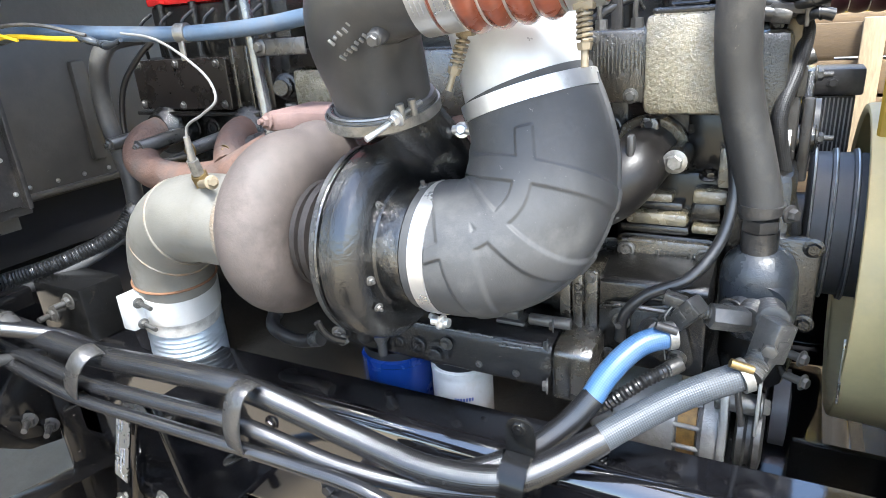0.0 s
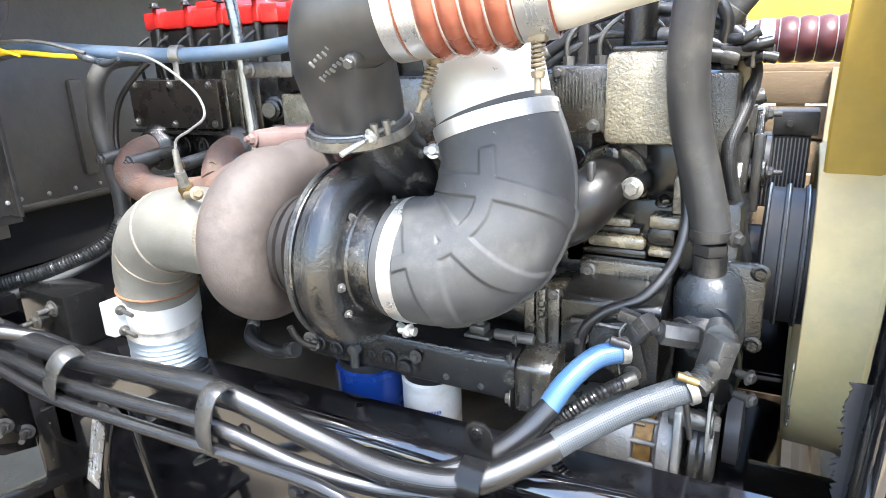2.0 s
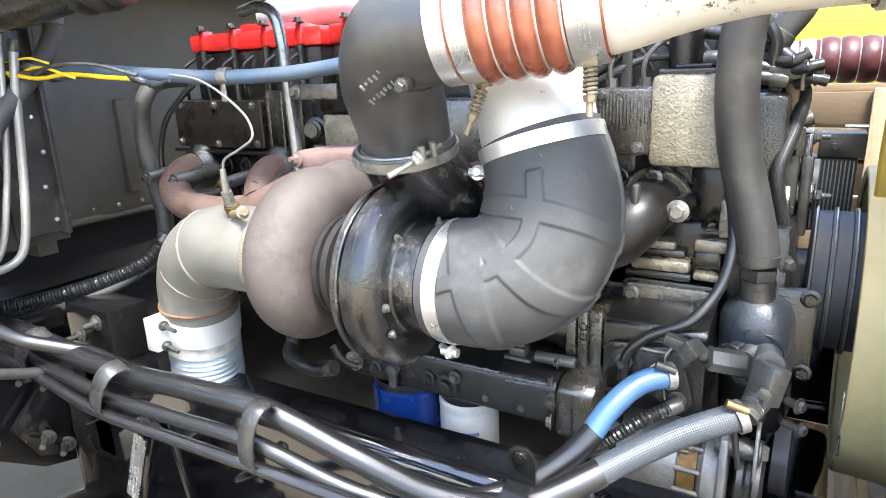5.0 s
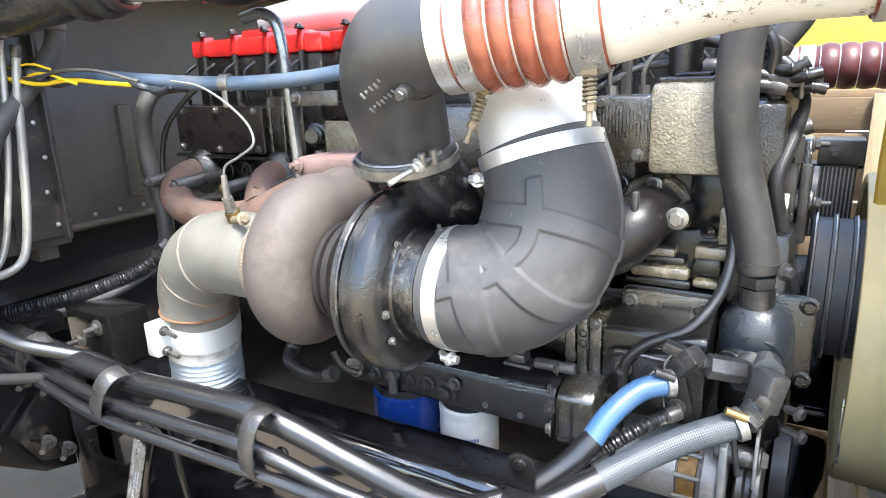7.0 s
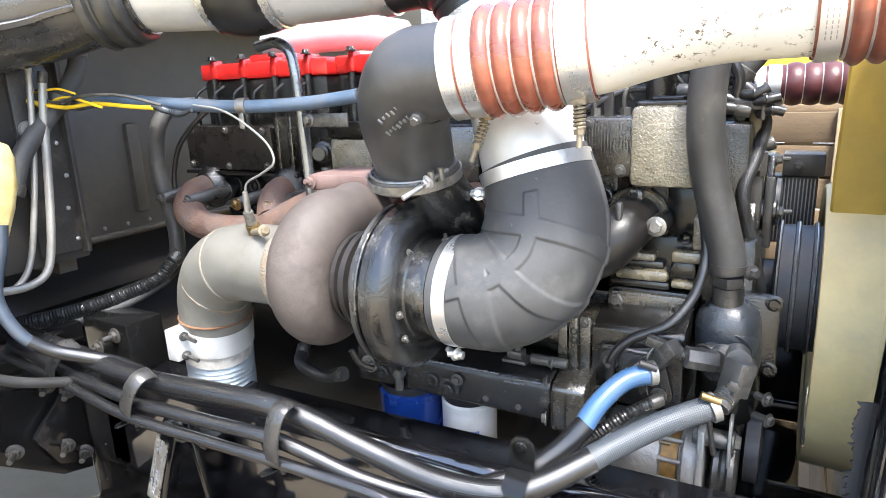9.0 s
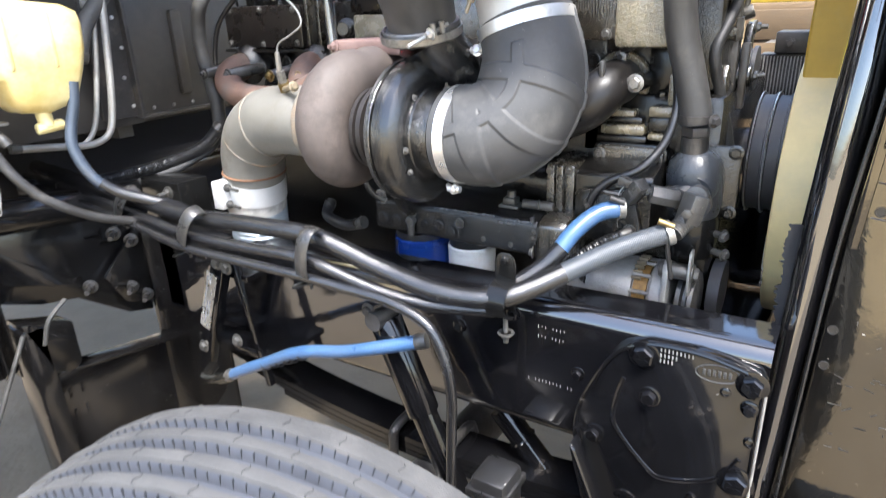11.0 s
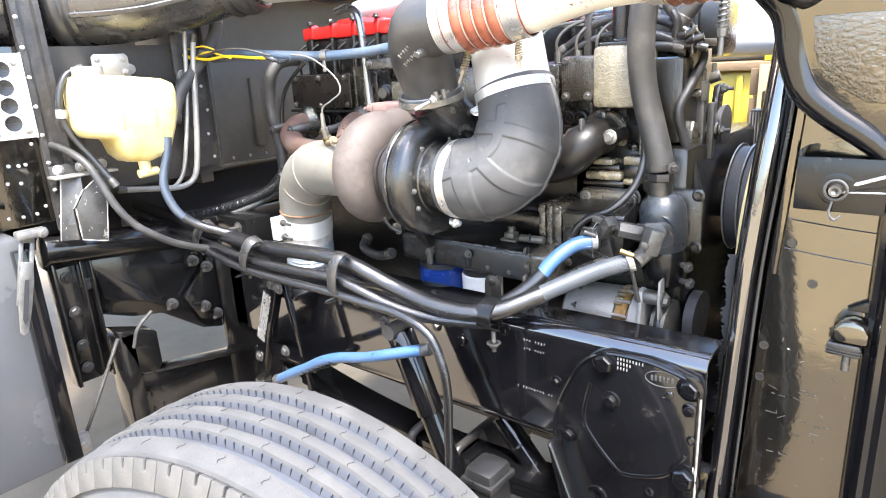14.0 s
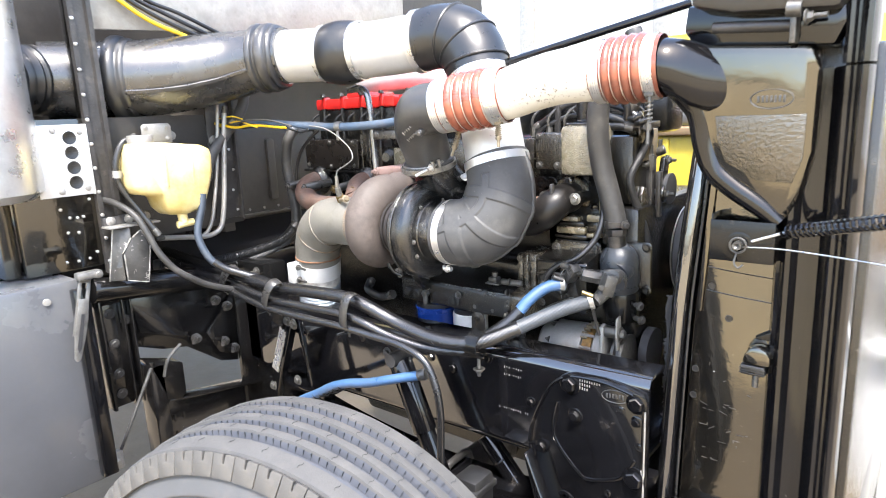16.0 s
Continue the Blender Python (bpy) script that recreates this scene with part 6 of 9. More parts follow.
for x, z in ((0.03, 1.085), (0.035, 1.05)):
    bm = BM()
    cyl(bm, (0.0, 0.27, z), (x + 0.02, 0.24, z), 0.006, seg=10)
    hexbolt(bm, (x + 0.02, 0.24, z), (0.8, -0.5, 0), 0.008, 0.008)
    part("stud", bm, "fit_steel", TH)
bm = BM()
prism(bm, round_rect(0.0, 1.17, 0.115, 0.13, 0.018, 0.285), (0, 1, 0), 0.018, 0.003)
for x, z in ((-0.048, 1.225), (0.048, 1.225), (0.048, 1.115)):
    hexbolt(bm, (x, 0.285, z), (0, -1, 0), 0.009, 0.009)
part("flange", bm, "black_cast", TH)
# hex elbows on the outlet
FIT = thing("hose_fittings", (-0.03, 0.15, 1.14), "dull dusty steel hex hose elbows", "hose fitting")


def fitting(pts, r, shape, name="elbow", mat="fit_steel"):
    m = BM()
    if shape == "block":
        d = (Vector(pts[1]) - Vector(pts[0]))
        q = d.normalized().to_track_quat('Z', 'Y').to_matrix().to_4x4()
        box(m, (-r, -r * 0.9, 0), (r, r * 0.9, d.length), r * 0.22, Matrix.Translation(pts[0]) @ q)
        box(m, (-r * 1.06, -r * 0.5, d.length * 0.40), (r * 1.06, r * 0.5, d.length * 0.60), 0.001, Matrix.Translation(pts[0]) @ q)
    elif shape == "hex":
        cyl(m, pts[0], pts[1], r, seg=6, bev=0.0025)
        mid = Vector(pts[0]).lerp(Vector(pts[1]), 0.5)
        cyl(m, mid - (Vector(pts[1]) - Vector(pts[0])).normalized() * 0.001, mid + (Vector(pts[1]) - Vector(pts[0])).normalized() * 0.001, r * 1.02, seg=6)
    else:
        tube(m, pts, r, 18, 6, True, 0.0008, 0.004)
    return part(name, m, mat, FIT)


fitting([(-0.098, 0.150, 1.155), (-0.070, 0.137, 1.192)], 0.0135, "block")
fitting([(-0.112, 0.142, 1.194), (-0.086, 0.142, 1.187)], 0.0085, "block", "valve_stem")
fitting([(-0.074, 0.140, 1.180), (-0.050, 0.150, 1.176)], 0.0085, "round", "nipple")
fitting([(-0.058, 0.142, 1.176), (-0.018, 0.165, 1.166)], 0.0165, "hex", "union_nut")
fitting([(-0.018, 0.168, 1.166), (-0.012, 0.200, 1.164)], 0.016, "round", "thread")
fitting([(0.006, 0.205, 1.163), (0.012, 0.160, 1.172)], 0.0185, "round", "thread")
fitting([(0.018, 0.140, 1.184), (0.008, 0.129, 1.136)], 0.0165, "block")
fitting([(0.012, 0.108, 1.160), (0.012, 0.102, 1.160)], 0.009, "hex", "plug")
fitting([(0.006, 0.130, 1.140), (-0.006, 0.108, 1.124)], 0.0155, "round", "hose_tail")
bm = BM()
tube(bm, [(-0.10, 0.135, 1.186), (-0.108, 0.130, 1.170), (-0.100, 0.128, 1.150), (-0.106, 0.126, 1.130), (-0.104, 0.126, 1.112)], 0.0011, 6, 5)
part("tie_wire", bm, "clamp_worn", FIT)
# pulleys on the fan drive
PUL = thing("fan_drive_pulley", (0.06, 0.58, 1.04), "grooved black fan drive pulley with ribbed belts", "pulley")
bm = BM()
PC = V(0.036, 0.590, 1.164)
prof = [(0, 0.06), (0.002, 0.117), (0.006, 0.125)]
x = 0.006
for k in range(3):
    prof += [(x + 0.0035, 0.127), (x + 0.005, 0.121), (x + 0.025, 0.121), (x + 0.0265, 0.127)]
    x += 0.030
prof += [(x + 0.004, 0.125), (x + 0.006, 0.06)]
lathe(bm, prof, PC, (1, 0, 0), 64)
part("rim", bm, "belt", PUL)
bm = BM()
for k in range(4):
    torus(bm, PC + V(0.008 + 0.030 * k, 0, 0), (1, 0, 0), 0.1268, 0.0019, 72, 6)
part("worn_edges", bm, "steel", PUL)
bm = BM()
cyl(bm, (0.0, 0.590, 1.164), (0.14, 0.590, 1.164), 0.05, seg=32)
part("hub", bm, "dark_steel", PUL)
P2 = thing("idler_pulley", (0.02, 0.47, 1.31), "small steel idler pulley with belt", "pulley")
bm = BM()
lathe(bm, [(0, 0.02), (0.001, 0.036), (0.003, 0.040), (0.005, 0.036), (0.014, 0.036), (0.016, 0.040), (0.018, 0.036), (0.027, 0.036), (0.029, 0.041), (0.036, 0.041), (0.038, 0.03)], (0.002, 0.47, 1.350), (1, 0, 0), 44)
part("rim", bm, "belt", P2)
TEN = thing("belt_tensioner", (0.02, 0.42, 1.30), "black belt tensioner lever bolted on the engine front", "tensioner")
bm = BM()
prism(bm, [V(0.012, 0.452, 1.432), V(0.012, 0.488, 1.438), V(0.012, 0.478, 1.390), V(0.012, 0.452, 1.330), V(0.012, 0.430, 1.325), V(0.012, 0.425, 1.345)], (1, 0, 0), 0.014, 0.003)
part("lever", bm, "black_cast", TEN)
bm = BM()
cyl(bm, (-0.02, 0.435, 1.340), (0.036, 0.435, 1.340), 0.022, seg=24, bev=0.003)
part("pivot", bm, "black_cast", TEN)
for y, z in ((0.470, 1.425), (0.435, 1.340)):
    bm = BM()
    hexbolt(bm, (0.026 if z > 1.4 else 0.036, y, z), (1, 0, 0), 0.0085, 0.010, True, 0.012)
    part("bolt", bm, "fit_steel", TEN)
bm = BM()
prism(bm, [V(-0.004, 0.345, 1.300), V(-0.004, 0.425, 1.300), V(-0.004, 0.400, 1.318), V(-0.004, 0.378, 1.362), V(-0.004, 0.362, 1.366), V(-0.004, 0.350, 1.345)], (1, 0, 0), 0.010, 0.002)
part("mount_web", bm, "sheen_cast", TEN)
bm = BM()
cyl(bm, (0.0, 0.455, 1.446), (0.022, 0.458, 1.455), 0.012, seg=18, bev=0.002)
cyl(bm, (0.008, 0.456, 1.452), (0.010, 0.456, 1.480), 0.005, seg=12)
part("grease_fitting", bm, "fit_steel", TEN)
SHR = thing("fan_shroud", (0.2, 0.12, 0.66), "glossy black fan shroud edge with torn rubber seal", "fan shroud")
bm = BM()
loops = []
for z, x0, x1, dy in ((0.62, 0.150, 0.195, -0.004), (0.85, 0.160, 0.205, 0.0), (1.0, 0.165, 0.212, 0.002), (1.15, 0.170, 0.221, 0.006), (1.30, 0.178, 0.234, 0.022), (1.47, 0.187, 0.248, 0.050), (1.72, 0.198, 0.262, 0.095)):
    lp = []
    for k in range(13):
        a = radians(180 + 180 * k / 12)
        lp.append(V((x0 + x1) / 2 + (x1 - x0) / 2 * math.cos(a), 0.125 + dy + 0.048 * math.sin(a), z))
    lp += [V(x1, 0.16 + dy, z), V(x0, 0.16 + dy, z)]
    loops.append(lp)
rings(bm, loops)
part("edge", bm, "sky_gloss", SHR)
bm = BM()
random.seed(5)
pts = []
z = 0.80
while z < 1.16:
    pts.append((z, 0.004 + 0.006 * random.random() + 0.009 * abs(math.sin(z * 41.0)) * random.random()))
    z += 0.0015 + random.random() * 0.0035
prism(bm, [V(0.168, 0.128, 0.80)] + [V(0.165 - d, 0.128, z) for z, d in pts] + [V(0.174, 0.128, 1.16)], (0, 1, 0), 0.004)
part("torn_seal", bm, "dark_slit", SHR, "ragged black rubber seal")
bm = BM()
DC = V(0.0, 0.620, 1.088)
lathe(bm, [(0.114, 0.256), (0.110, 0.260), (0.1085, 0.2655), (0.110, 0.2705), (0.115, 0.2725), (0.150, 0.2735), (0.190, 0.276), (0.205, 0.284), (0.205, 0.278), (0.188, 0.270), (0.150, 0.2670), (0.118, 0.2660)], DC, (1, 0, 0), 96, caps=False)
part("drum", bm, "shroud", SHR, "cream tan fibreglass fan drum")
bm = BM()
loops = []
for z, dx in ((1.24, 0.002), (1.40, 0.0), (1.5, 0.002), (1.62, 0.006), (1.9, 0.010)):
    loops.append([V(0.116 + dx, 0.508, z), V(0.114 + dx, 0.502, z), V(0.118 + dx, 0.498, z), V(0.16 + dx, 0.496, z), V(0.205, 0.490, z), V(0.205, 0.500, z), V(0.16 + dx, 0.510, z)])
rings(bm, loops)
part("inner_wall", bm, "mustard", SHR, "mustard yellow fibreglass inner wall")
bm = BM()
prism(bm, [V(0.1105, 0.378, 1.055), V(0.1105, 0.372, 1.052), V(0.111, 0.368, 1.00), V(0.112, 0.372, 0.945), V(0.113, 0.378, 0.962), V(0.112, 0.380, 1.01)], (-1, 0, 0), 0.004, 0.0008)
part("loose_strip", bm, "label", SHR, "torn white plastic strip")
bm = BM()
box(bm, (0.19, 0.165, 0.60), (0.25, 1.05, 0.72), 0.0)
part("lower_frame", bm, "black_cast", SHR)
# filler sheet added to block the view between shroud and radiator
bm = BM()
box(bm, (0.196, 0.262, 0.60), (0.262, 0.275, 1.72), 0.0)
part("baffle", bm, "black_satin", SHR, "black filler sheet added behind the shroud edge")
bm = BM()
box(bm, (0.19, 0.165, 1.66), (0.25, 1.05, 1.74), 0.0)
part("upper_frame", bm, "black_cast", SHR)
# dark plate added to hide bright yard where only darkness belongs
bm = BM()
box(bm, (0.060, 0.405, 0.45), (0.235, 0.42, 0.84), 0.004)
part("lower_wall", bm, "black_cast", SHR)
# far-side maroon boot, oil cooler and white tank
BOOT3 = boot("charge_air_boot", (-0.06, 1.60, 1.532), (0.26, 1.62, 1.530), 0.060, 4, "maroon", "dark maroon silicone boot with bright clamps", ((0.02, 0.14), (0.84, 0.98)), 0.18, 0.80)
bm = BM()
cyl(bm, (-0.34, 1.60, 1.535), (-0.055, 1.60, 1.532), 0.057, seg=32)
tagged(part("far_charge_pipe", bm, "alu"), "pale aluminium charge pipe beyond the engine", "charge air pipe")
OC = thing("oil_cooler_box", (0.05, 0.8, 1.2), "small dark finned cooler beyond the pulleys", "cooler")
bm = BM()
box(bm, (0.0, 0.80, 1.20), (0.10, 0.86, 1.35), 0.003)
part("core", bm, "dark_steel", OC)
for k in range(14):
    bm = BM()
    box(bm, (0.002 + 0.007 * k, 0.794, 1.205), (0.0045 + 0.007 * k, 0.7995, 1.345), 0.0)
    part("fin", bm, "galv", OC)
bm = BM()
box(bm, (0.03, 0.78, 1.352), (0.11, 0.86, 1.40), 0.004)
hexbolt(bm, (0.06, 0.78, 1.375), (0, -1, 0), 0.008, 0.006)
part("header", bm, "dark_steel", OC)
# ---- radiator side and charge cooler tank ----
RAD = thing("radiator", (0.36, 0.3, 0.55), "tall radiator with glossy black dusty side panel, reflection tinted gold", "radiator")
bm = BM()
prism(bm, [V(x, 0.085, z) for x, z in ((0.208, 0.60), (0.374, 0.60), (0.374, 1.62), (0.262, 1.62), (0.252, 1.45), (0.230, 1.15), (0.217, 0.86))], (0, 1, 0), 0.02, 0.003)
part("side_panel", bm, "black_panel", RAD, "dusty glossy black side panel, reflection tinted gold")
bm = BM()
prism(bm, [V(x, 0.0845, z) for x, z in ((0.232, 1.15), (0.244, 1.15), (0.262, 1.42), (0.262, 1.60), (0.256, 1.60), (0.254, 1.45))], (0, -1, 0), 0.004, 0.001)
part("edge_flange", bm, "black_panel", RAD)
bm = BM()
box(bm, (0.245, 0.11, 0.60), (0.52, 1.72, 1.66), 0.01)
part("core", bm, "black_cast", RAD)
bm = BM()
prof = [(0.3745, 0.12), (0.3745, 0.078), (0.379, 0.068), (0.386, 0.066), (0.390, 0.056), (0.397, 0.049), (0.405, 0.050), (0.411, 0.058), (0.414, 0.070), (0.424, 0.075), (0.446, 0.074), (0.455, 0.066), (0.459, 0.046), (0.463, 0.034), (0.469, 0.029), (0.475, 0.031), (0.479, 0.038), (0.483, 0.038), (0.487, 0.030), (0.493, 0.027), (0.500, 0.030), (0.505, 0.042), (0.506, 0.12)]
rings(bm, [[V(x, y, z) for x, y in prof] for z in (0.60, 0.9, 1.2, 1.62)])
part("corner_channel", bm, "black_gloss", RAD, "ribbed glossy black corner channel")
bm = BM()
rings(bm, [[V(x, y, z) for x, y in ((0.459, 0.10), (0.463, 0.034), (0.469, 0.029), (0.475, 0.031), (0.479, 0.038), (0.483, 0.038), (0.487, 0.030), (0.493, 0.027), (0.500, 0.030), (0.505, 0.042), (0.506, 0.10))] for z in (1.625, 1.72, 1.85)])
part("front_column", bm, "black_gloss", RAD)
bm = BM()
pts = [(0.203, 0.083, 0.62), (0.211, 0.083, 0.86), (0.222, 0.083, 1.15), (0.243, 0.083, 1.40), (0.252, 0.083, 1.58)]
tube(bm, pts, 0.0028, 8, 16, True, 0.0004, 0.006)
part("edge_bead", bm, "rubber_black", RAD, "ribbed trim bead along the panel edge")
for x, z in ((0.297, 1.142), (0.262, 1.205), (0.236, 1.02), (0.234, 0.96), (0.262, 0.70)):
    bm = BM()
    lathe(bm, [(0, 0.0075), (0.0015, 0.007), (0.0015, 0.0055), (-0.002, 0.005)], (x, 0.0845, z), (0, -1, 0), 16)
    part("hole_rim", bm, "rubber_black", RAD)
for nm, lo, hi in (("front_plate", (0.268, 0.030, 1.274), (0.382, 0.035, 1.352)), ("side_plate", (0.268, 0.0355, 1.274), (0.272, 0.084, 1.362)), ("side_plate", (0.378, 0.0355, 1.274), (0.382, 0.084, 1.362)), ("floor_plate", (0.2725, 0.0355, 1.274), (0.3775, 0.084, 1.278))):
    bm = BM()
    box(bm, lo, hi, 0.0015)
    part(nm, bm, "black_satin", RAD, "black box bracket plate")
bm = BM()
lathe(bm, [(0, 0.024), (0.002, 0.024), (0.003, 0.020)], (0.322, 0.030, 1.308), (0, -1, 0), 24)
part("anchor_washer", bm, "black_satin", RAD)
bm = BM()
lathe(bm, [(0, 0.008), (0.018, 0.008), (0.018, 0.005), (0.014, 0.0)], (0.322, 0.028, 1.308), (0, -1, 0), 16)
part("anchor_pin", bm, "bolt", RAD)
bm = BM()
torus(bm, (0.322, 0.020, 1.308), (0, 1, 0), 0.014, 0.0022, 28, 8)
part("anchor_ring", bm, "fit_steel", RAD)
bm = BM()
tube(bm, [(0.318, 0.028, 1.290), (0.316, 0.024, 1.272), (0.323, 0.024, 1.264), (0.331, 0.026, 1.27)], 0.002, 8, 5)
part("hook", bm, "bolt", RAD)
# stamped marks and scratches on the panel
random.seed(11)
for k in range(26):
    x, z = 0.255 + 0.09 * random.random(), 0.80 + 0.24 * random.random()
    bm = BM()
    L, a = 0.004 + 0.012 * random.random(), random.choice((0, 0, 90, 20, -35))
    box(bm, (-L / 2, -0.0012, -0.0006), (L / 2, 0.0, 0.0006), 0.0, Matrix.Translation((x, 0.0852, z)) @ Matrix.Rotation(radians(a), 4, 'Y'))
    part("stamped_mark", bm, "scratched" if k % 3 else "rubber_black", RAD)
for z in (1.196, 1.245):
    bm = BM()
    tube(bm, [(0.252, 0.0848, z), (0.31, 0.0848, z - 0.006), (0.372, 0.0848, z - 0.010)], 0.0011, 6, 3)
    part("pressed_line", bm, "rubber_black", RAD)
bm = BM()
prism(bm, [V(x, 0.084, z) for x, z in ((0.333, 1.066), (0.337, 1.086), (0.348, 1.100), (0.362, 1.104), (0.376, 1.098), (0.384, 1.084), (0.384, 1.066))], (0, -1, 0), 0.034, 0.006)
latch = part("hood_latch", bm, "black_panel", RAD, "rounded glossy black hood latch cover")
bm = BM()
box(bm, (0.331, 0.052, 1.043), (0.375, 0.084, 1.064), 0.003)
for k in range(3):
    box(bm, (0.329, 0.050, 1.047 + 0.005 * k), (0.377, 0.0535, 1.049 + 0.005 * k), 0.0006)
part("rubber_buffer", bm, "rubber_black", latch)
bm = BM()
cyl(bm, (0.358, 0.062, 1.045), (0.358, 0.060, 1.018), 0.006, seg=14, bev=0.0015)
part("pin", bm, "fit_steel", latch)
bm = BM()
prism(bm, [V(0.348, 0.0845, 1.112), V(0.384, 0.0845, 1.135), V(0.388, 0.0845, 1.112)], (0, -1, 0), 0.012, 0.002)
part("gusset", bm, "black_satin", latch)
bm = BM()
box(bm, (0.215, 0.050, 0.665), (0.40, 0.082, 0.700), 0.004)
part("lower_rail", bm, "black_satin", RAD, "worn lower mounting strip")
for x in (0.23, 0.275, 0.33, 0.375):
    bm = BM()
    hexbolt(bm, (x, 0.050, 0.682), (0, -1, 0), 0.009, 0.010)
    part("bolt", bm, "fit_steel", RAD)
bm = BM()
tube(bm, [(0.204, 0.118, 0.965), (0.198, 0.117, 0.945), (0.190, 0.117, 0.91), (0.187, 0.118, 0.87)], 0.003, 8, 5)
part("torn_strip", bm, "steel", RAD, "thin torn bright strip")
bm = BM()
box(bm, (0.185, 0.095, 0.22), (0.515, 1.72, 0.598), 0.012)
part("lower_beam", bm, "black_gloss", RAD, "black beam under the radiator")
for x in (0.21, 0.25, 0.31, 0.36, 0.41):
    bm = BM()
    box(bm, (x, 0.060, 0.640), (x + 0.020, 0.094, 0.664), 0.003)
    part("strip_block", bm, "black_satin", RAD)
CAC = thing("charge_cooler_tank", (0.32, 0.05, 1.35), "glossy black dusty cast charge cooler end tank, reflection tinted gold", "cooler tank")
bm = BM()
out = [(0.185, 1.595), (0.19, 1.665), (0.235, 1.672), (0.425, 1.655), (0.437, 1.62), (0.432, 1.48), (0.415, 1.40), (0.395, 1.352), (0.378, 1.352), (0.330, 1.395), (0.275, 1.435), (0.255, 1.47), (0.243, 1.53), (0.22, 1.575)]
prism(bm, [V(x, 0.085, z) for x, z in out], (0, -1, 0), 0.055, 0.016)
for v in bm.verts:
    v.co.y -= (v.co.z - 1.45) * 0.14
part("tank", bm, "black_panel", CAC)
bm = BM()
prism(bm, [V(0.272, 0.0305, 1.545), V(0.42, 0.0305, 1.545), V(0.417, 0.0305, 1.47), V(0.402, 0.0305, 1.425), V(0.345, 0.0305, 1.428), V(0.29, 0.0305, 1.462), V(0.276, 0.0305, 1.50)], (0, -1, 0), 0.003, 0.0012)
for v in bm.verts:
    v.co.y -= (v.co.z - 1.45) * 0.14
part("pebbled_face", bm, "pebble_panel", CAC, "pebbled dusty lower face, reflection tinted gold")
bm = BM()
tube(bm, [(0.196, 0.030, 1.612, 0.030), (0.215, 0.034, 1.590, 0.029), (0.238, 0.038, 1.555, 0.026), (0.250, 0.040, 1.49, 0.023), (0.268, 0.042, 1.445, 0.022), (0.30, 0.043, 1.415, 0.021), (0.345, 0.045, 1.383, 0.019), (0.383, 0.048, 1.350, 0.014)], 0.022, 20, 5)
part("rolled_edge", bm, "black_gloss", CAC, "rolled glossy black lower edge")
bm = BM()
loops = []
for x, y, z, ry, rz in ((0.172, -0.022, 1.639, 0.050, 0.050), (0.195, -0.019, 1.638, 0.051, 0.051), (0.215, -0.012, 1.632, 0.050, 0.054), (0.235, 0.002, 1.622, 0.046, 0.058), (0.258, 0.020, 1.612, 0.040, 0.058), (0.285, 0.035, 1.606, 0.032, 0.050), (0.31, 0.048, 1.60, 0.022, 0.04)):
    loops.append([V(x, y + ry * math.cos(a), z + rz * math.sin(a)) for a in [2 * math.pi * k / 36 for k in range(36)]])
rings(bm, loops)
part("inlet", bm, "black_gloss", CAC)
bm = BM()
pts = [V(0.365 + 0.034 * math.cos(a), 0.0115, 1.572 + 0.0165 * math.sin(a)) for a in [2 * math.pi * k / 28 for k in range(29)]]
tube(bm, pts, 0.0012, 6, 2)
for k in range(7):
    box(bm, (0.342 + k * 0.0068, 0.010, 1.566), (0.346 + k * 0.0068, 0.015, 1.578), 0.001)
part("oval_badge", bm, "scratched", CAC, "raised oval maker's badge")
HNG = thing("hood_hinge_assembly", (0.33, 0.1, 1.67), "black hood hinge bracket bolted above the radiator", "hinge")
bm = BM()
prism(bm, [V(0.205, 0.03, 1.70), V(0.225, 0.03, 1.672), V(0.45, 0.03, 1.655), V(0.465, 0.03, 1.69), V(0.462, 0.03, 1.72), V(0.21, 0.03, 1.745)], (0, 1, 0), 0.30, 0.006)
part("bracket", bm, "black_gloss", HNG)
bm = BM()
prism(bm, [V(0.225, -0.01, 1.738), V(0.30, -0.01, 1.718), V(0.46, -0.01, 1.708), V(0.47, -0.01, 1.75), V(0.235, -0.01, 1.785)], (0, 1, 0), 0.25, 0.012)
part("cover", bm, "rubber_black", HNG)
bm = BM()
cyl(bm, (0.262, 0.015, 1.700), (0.39, 0.015, 1.690), 0.010, seg=16)
part("hinge_pin", bm, "dark_steel", HNG)
bm = BM()
box(bm, (0.388, -0.005, 1.66), (0.398, 0.03, 1.725), 0.003)
cyl(bm, (0.383, -0.005, 1.715), (0.405, -0.005, 1.713), 0.013, seg=18)
hexbolt(bm, (0.41, 0.0, 1.70), (1, -0.1, 0), 0.009, 0.012, True, 0.02)
part("link", bm, "bolt", HNG)
bm = BM()
cyl(bm, (-0.30, 0.18, 1.688), (0.17, 0.18, 1.772), 0.009, seg=14)
tagged(part("hood_strut", bm, "black_gloss"), "black hood support strut over the pipes", "strut")
SPR = thing("hood_spring", (0.40, 0.0, 1.33), "black coil spring with wire for the hood", "spring")
bm = BM()
sp = [V(0.398, 0.03, 1.338), V(0.62, -0.12, 1.405)]
d = (sp[1] - sp[0])
u, w = frame_of(d)
tube(bm, [sp[0] + d * (k / 200) + (u * math.cos(k * 0.78) + w * math.sin(k * 0.78)) * 0.011 for k in range(201)], 0.0028, 6, 1)
part("coil", bm, "black_gloss", SPR)
bm = BM()
tube(bm, [(0.322, 0.03, 1.308), (0.36, 0.03, 1.322), (0.40, 0.028, 1.338)], 0.0028, 8, 5)
tube(bm, [(0.322, 0.03, 1.303), (0.40, 0.0, 1.312), (0.62, -0.1, 1.318)], 0.0014, 6, 5)
part("wire", bm, "steel", SPR)

